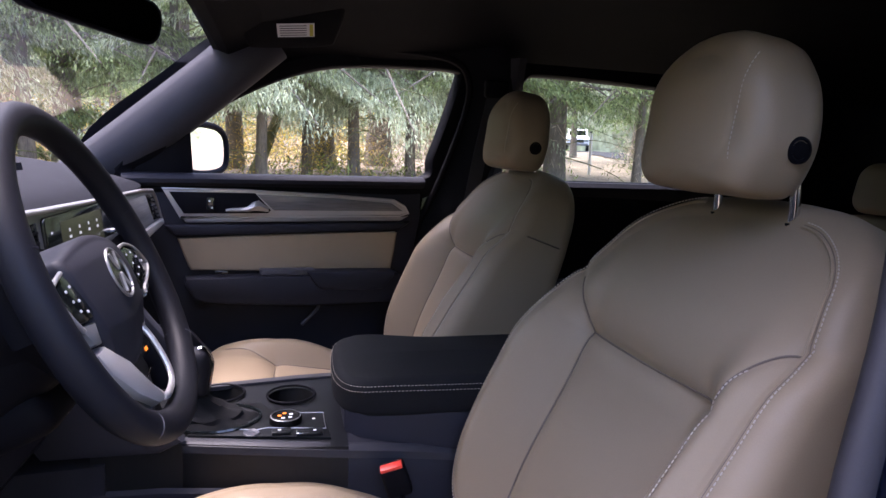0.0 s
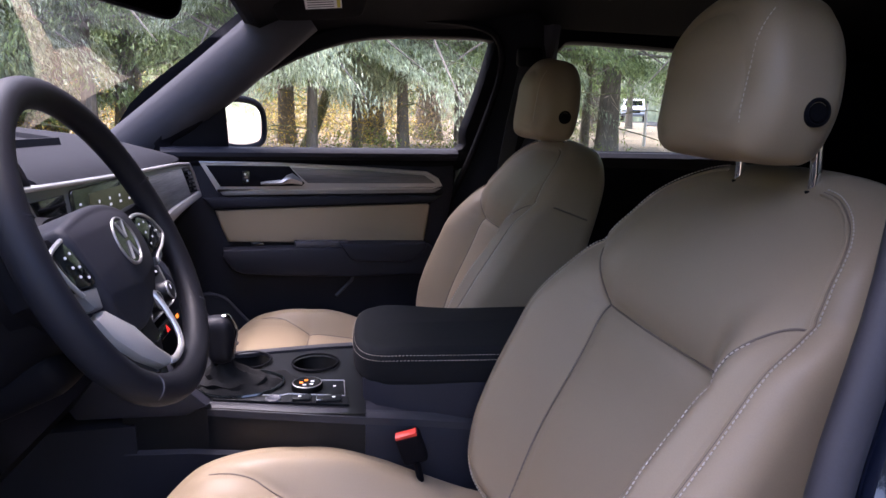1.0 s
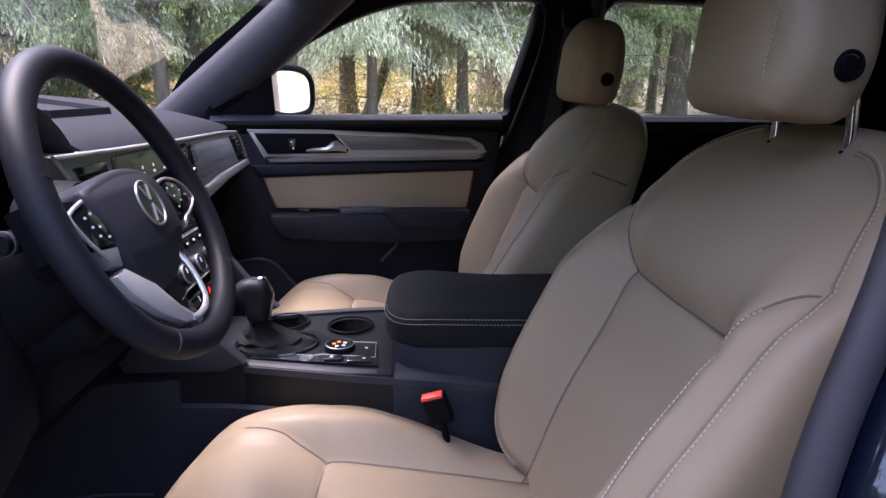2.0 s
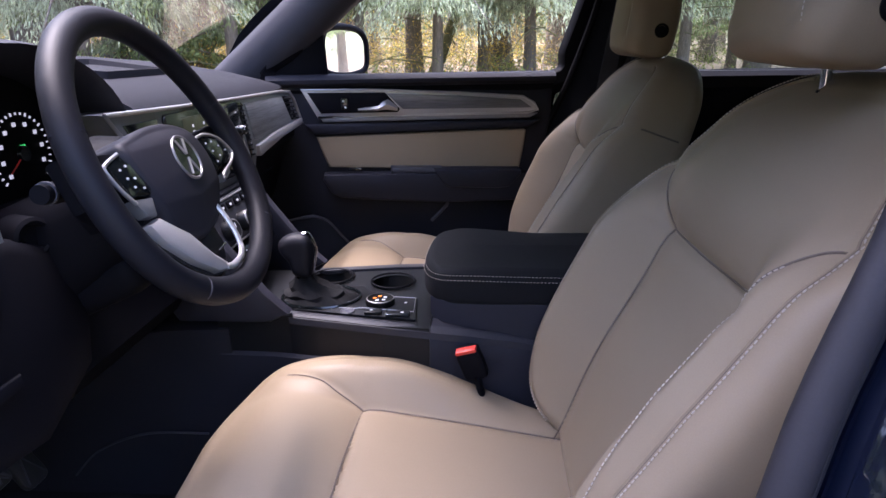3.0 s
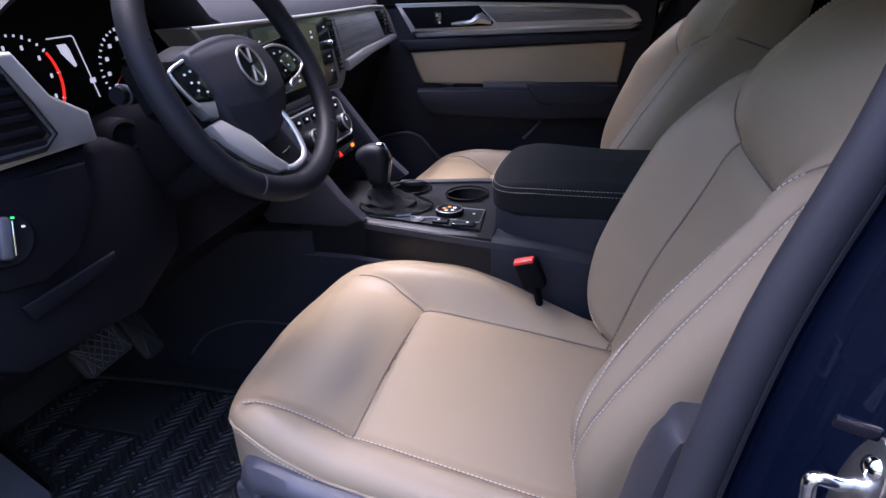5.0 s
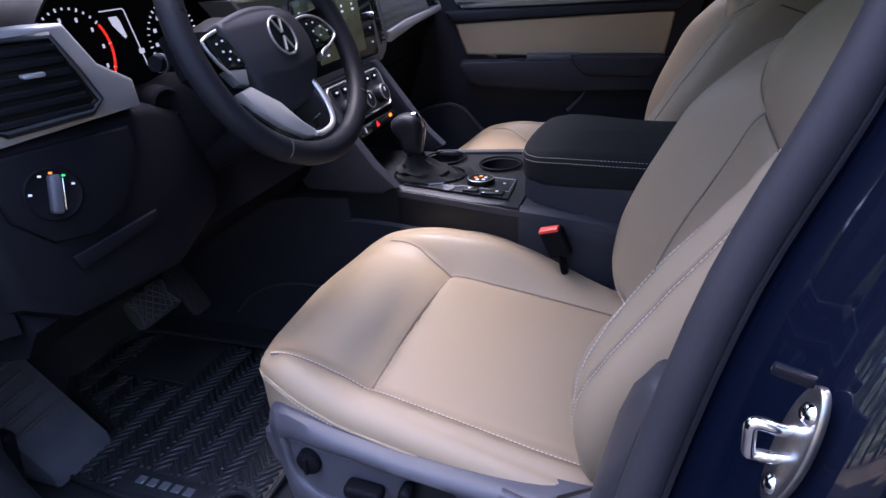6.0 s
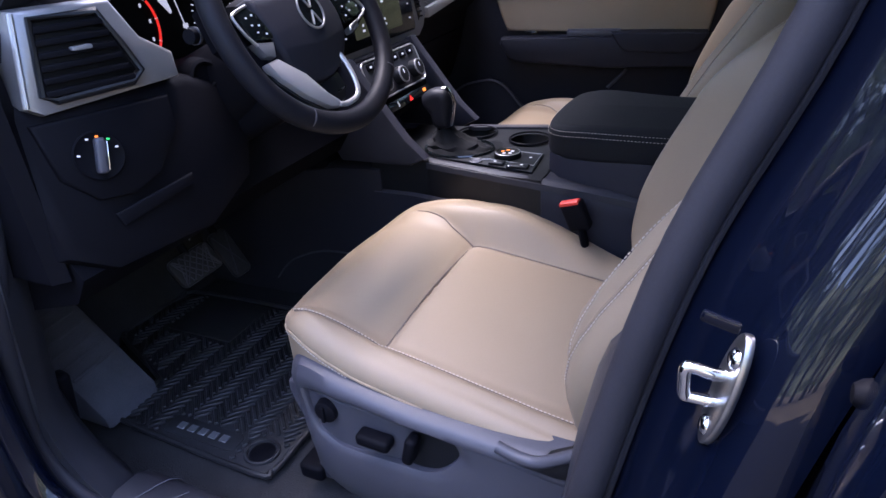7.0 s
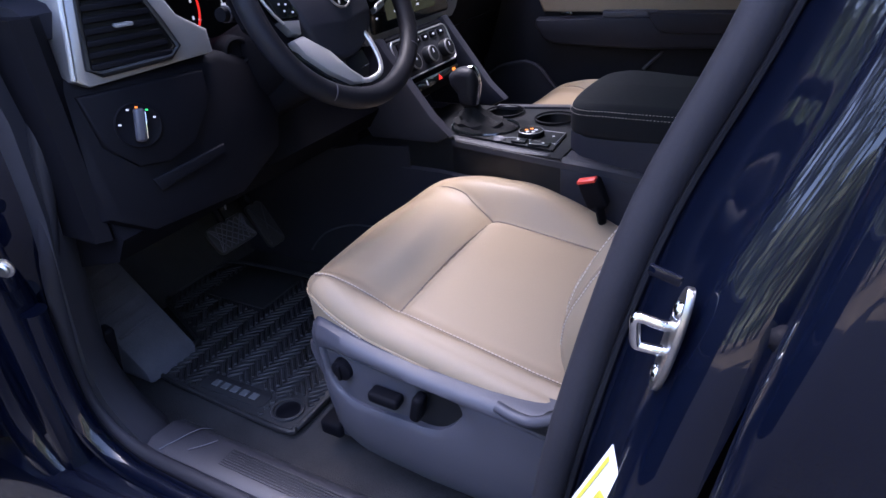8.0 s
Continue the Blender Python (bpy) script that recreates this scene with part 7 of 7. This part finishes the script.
# unseen dense stand ahead of the bonnet, added to cut light through the windscreen
for b, d in ((-62, 11.5), (-70, 10.5), (-78, 12.5), (-86, 10.5), (-94, 12), (-102, 11), (-110, 13), (-118, 15)):
    x, y = bearing(b, d)
    tree(x, y, rnd.choice((1, 2)), 1, rnd.uniform(0, 6.28), 1.35)
# leaning dead stem
lt = thing("leaning_tree", (*bearing(-4.0, 12.0), 0.7), "thin leaning mossy tree stem", "tree", "forest trees")
g = trunk_geo(21, 0.13, 6.0, (0.42, 0.1))
part("trunk", xf(g, Matrix.Translation(lt.location)), MOSSBARK, lt)

def brush(name, n, mat, label, area, hgt, size, seed, thick=0.3):
    r = random.Random(seed)
    clumps = []
    for _ in range(int(n / 45)):
        b, d = r.uniform(*area[:2]), r.uniform(*area[2:])
        if 23 < b < 28.5 and d > 9:
            continue
        clumps.append((*bearing(b, d), r.uniform(0.4, 1.0) * hgt, r.uniform(0.3, 0.9)))
    def make(q):
        x, y, h, w = q.choice(clumps)
        a, f = q.uniform(0, 6.28), q.random()
        rr0 = w * math.sqrt(q.random())
        px, py = x + rr0 * math.cos(a), y + rr0 * math.sin(a)
        return (px, py, ground_z(px, py) + h * f), (q.gauss(0, size), q.gauss(0, size), q.gauss(0.3, 1) * size), size * q.uniform(thick * 0.5, thick)
    g = leafset(n, make, r)
    return solid(name, g, mat, label, "undergrowth", kind="stuff", flat=True)
brush("autumn_leaves", 60000, AUTUMN, "yellow autumn leaves of the undergrowth", (-60, 7, 11, 19), 1.3, 0.032, 31)
brush("fern_leaves", 26000, FERN, "green ferns and moss on the forest floor", (-65, 48, 9, 24), 0.45, 0.055, 32)
brush("dry_brush", 34000, DRY, "dry brown twigs and brush between the trunks", (-60, 50, 11, 26), 1.7, 0.12, 33, 0.06)
brush("saplings", 42000, NEEDLE, "young conifers filling the wood", (-75, 60, 22, 42), 7.0, 0.16, 34)

# bare twigs crossing in front of the trunks
tw = []
for _ in range(420):
    b, d = rnd.uniform(-50, 24), rnd.uniform(10, 16)
    x, y = bearing(b, d)
    z = ground_z(x, y) + rnd.uniform(0.3, 4.5)
    a, ln = rnd.uniform(0, 6.28), rnd.uniform(0.6, 2.2)
    e = Vector((math.cos(a) * ln, math.sin(a) * ln, rnd.uniform(-0.6, 0.5) * ln))
    p0 = Vector((x, y, z))
    tw.append(tube(smooth([p0, p0 + e * 0.5 + Vector((0, 0, 0.12 * ln)), p0 + e], 4), [0.013 - 0.0012 * i for i in range(9)], 5))
solid("bare_twigs", join(*tw), MOSSBARK, "bare mossy twigs hanging between the trunks", "branches", kind="stuff")

# far wood that closes the view all round
ring = []
for f in np.linspace(0, 1, 9):
    row = []
    for a in np.linspace(0, 2 * math.pi, 181)[:-1]:
        r = 62 + 5 * noise.noise((math.cos(a) * 6, math.sin(a) * 6, f * 2)) + 6 * f
        hgt = 20 + 6 * noise.noise((math.cos(a) * 9, math.sin(a) * 9, 5)) + 3 * noise.noise((math.cos(a) * 40, math.sin(a) * 40, 9))
        row.append((r * math.cos(a), r * math.sin(a), -0.5 + hgt * f))
    ring.append(row)
solid("backdrop", loft(ring, caps=False), FARWOOD, "distant dark conifer wood", "backdrop", kind="structure")

# road marker posts and the parked pick-up
for b, d in ((31.2, 13.0), (26.0, 15.5)):
    x, y = bearing(b, d)
    z = ground_z(x, y)
    p = thing("marker_post", (x, y, z), "slim white road marker post", "post", "marker posts")
    part("shaft", tube([(x, y, z - 0.1), (x, y, z + 0.95)], 0.035, 10), TRUCKW, p)
    part("cap", lathe([(0.001, 0.05), (0.03, 0.045), (0.04, 0.0)], 12, Matrix.Translation((x, y, z + 0.94))), INK, p, "dark cap")

tx, ty = bearing(24.8, 56)
tz = ground_z(tx, ty) + 0.05
truck = thing("pickup_truck", (tx, ty, tz), "white pick-up truck parked on the gravel road", "car")
tM = Matrix.Translation((tx, ty, tz)) @ pose(0, 0, 0, 0, 0, -25)   # nose towards -y
def tk(g):
    return xf(g, tM)
part("body", tk(loft([[(-0.95, y, 0.45), (-0.98, y, 0.8), (-0.93, y, t), (0.93, y, t), (0.98, y, 0.8), (0.95, y, 0.45)] for y, t in ((-2.6, 0.95), (-2.45, 1.12), (-1.2, 1.2), (2.6, 1.2))])), TRUCKW, truck, "white body")
part("cab", tk(loft([[(-w, y, 1.15), (-w * 0.88, y + 0.2, t), (w * 0.88, y + 0.2, t), (w, y, 1.15)] for y, w, t in ((-1.15, 0.88, 1.22), (-0.5, 0.9, 1.82), (0.9, 0.9, 1.84), (1.3, 0.88, 1.3))])), TRUCKW, truck, "white cab")
part("windscreen", tk(prism([(-0.72, 1.25), (0.72, 1.25), (0.64, 1.68), (-0.64, 1.68)], 'y', -1.08, -1.02, 0.01, 1, pose(0, -0.1, 0.0, 0, 0, 0))), GLOSS, truck, "dark windscreen")
part("grille", tk(rbox((0, -2.6, 0.78), (1.1, 0.08, 0.26), 0.03)), GLOSS, truck, "black grille")
part("bumper", tk(rbox((0, -2.68, 0.52), (1.8, 0.15, 0.2), 0.05)), DULLSILVER, truck, "grey bumper")
for g in (-1, 1):
    part("headlight", tk(rbox((g * 0.74, -2.6, 0.84), (0.34, 0.1, 0.2), 0.03)), CHROME, truck, "bright headlight")
    for y in (-1.7, 1.6):
        part("wheel", tk(lathe([(0.001, 0.12), (0.28, 0.12), (0.38, 0.10), (0.38, -0.10), (0.28, -0.12), (0.001, -0.12)], 24, pose(g * 0.86, y, 0.38, 0, 90, 0))), RUBBER, truck, "black wheel")
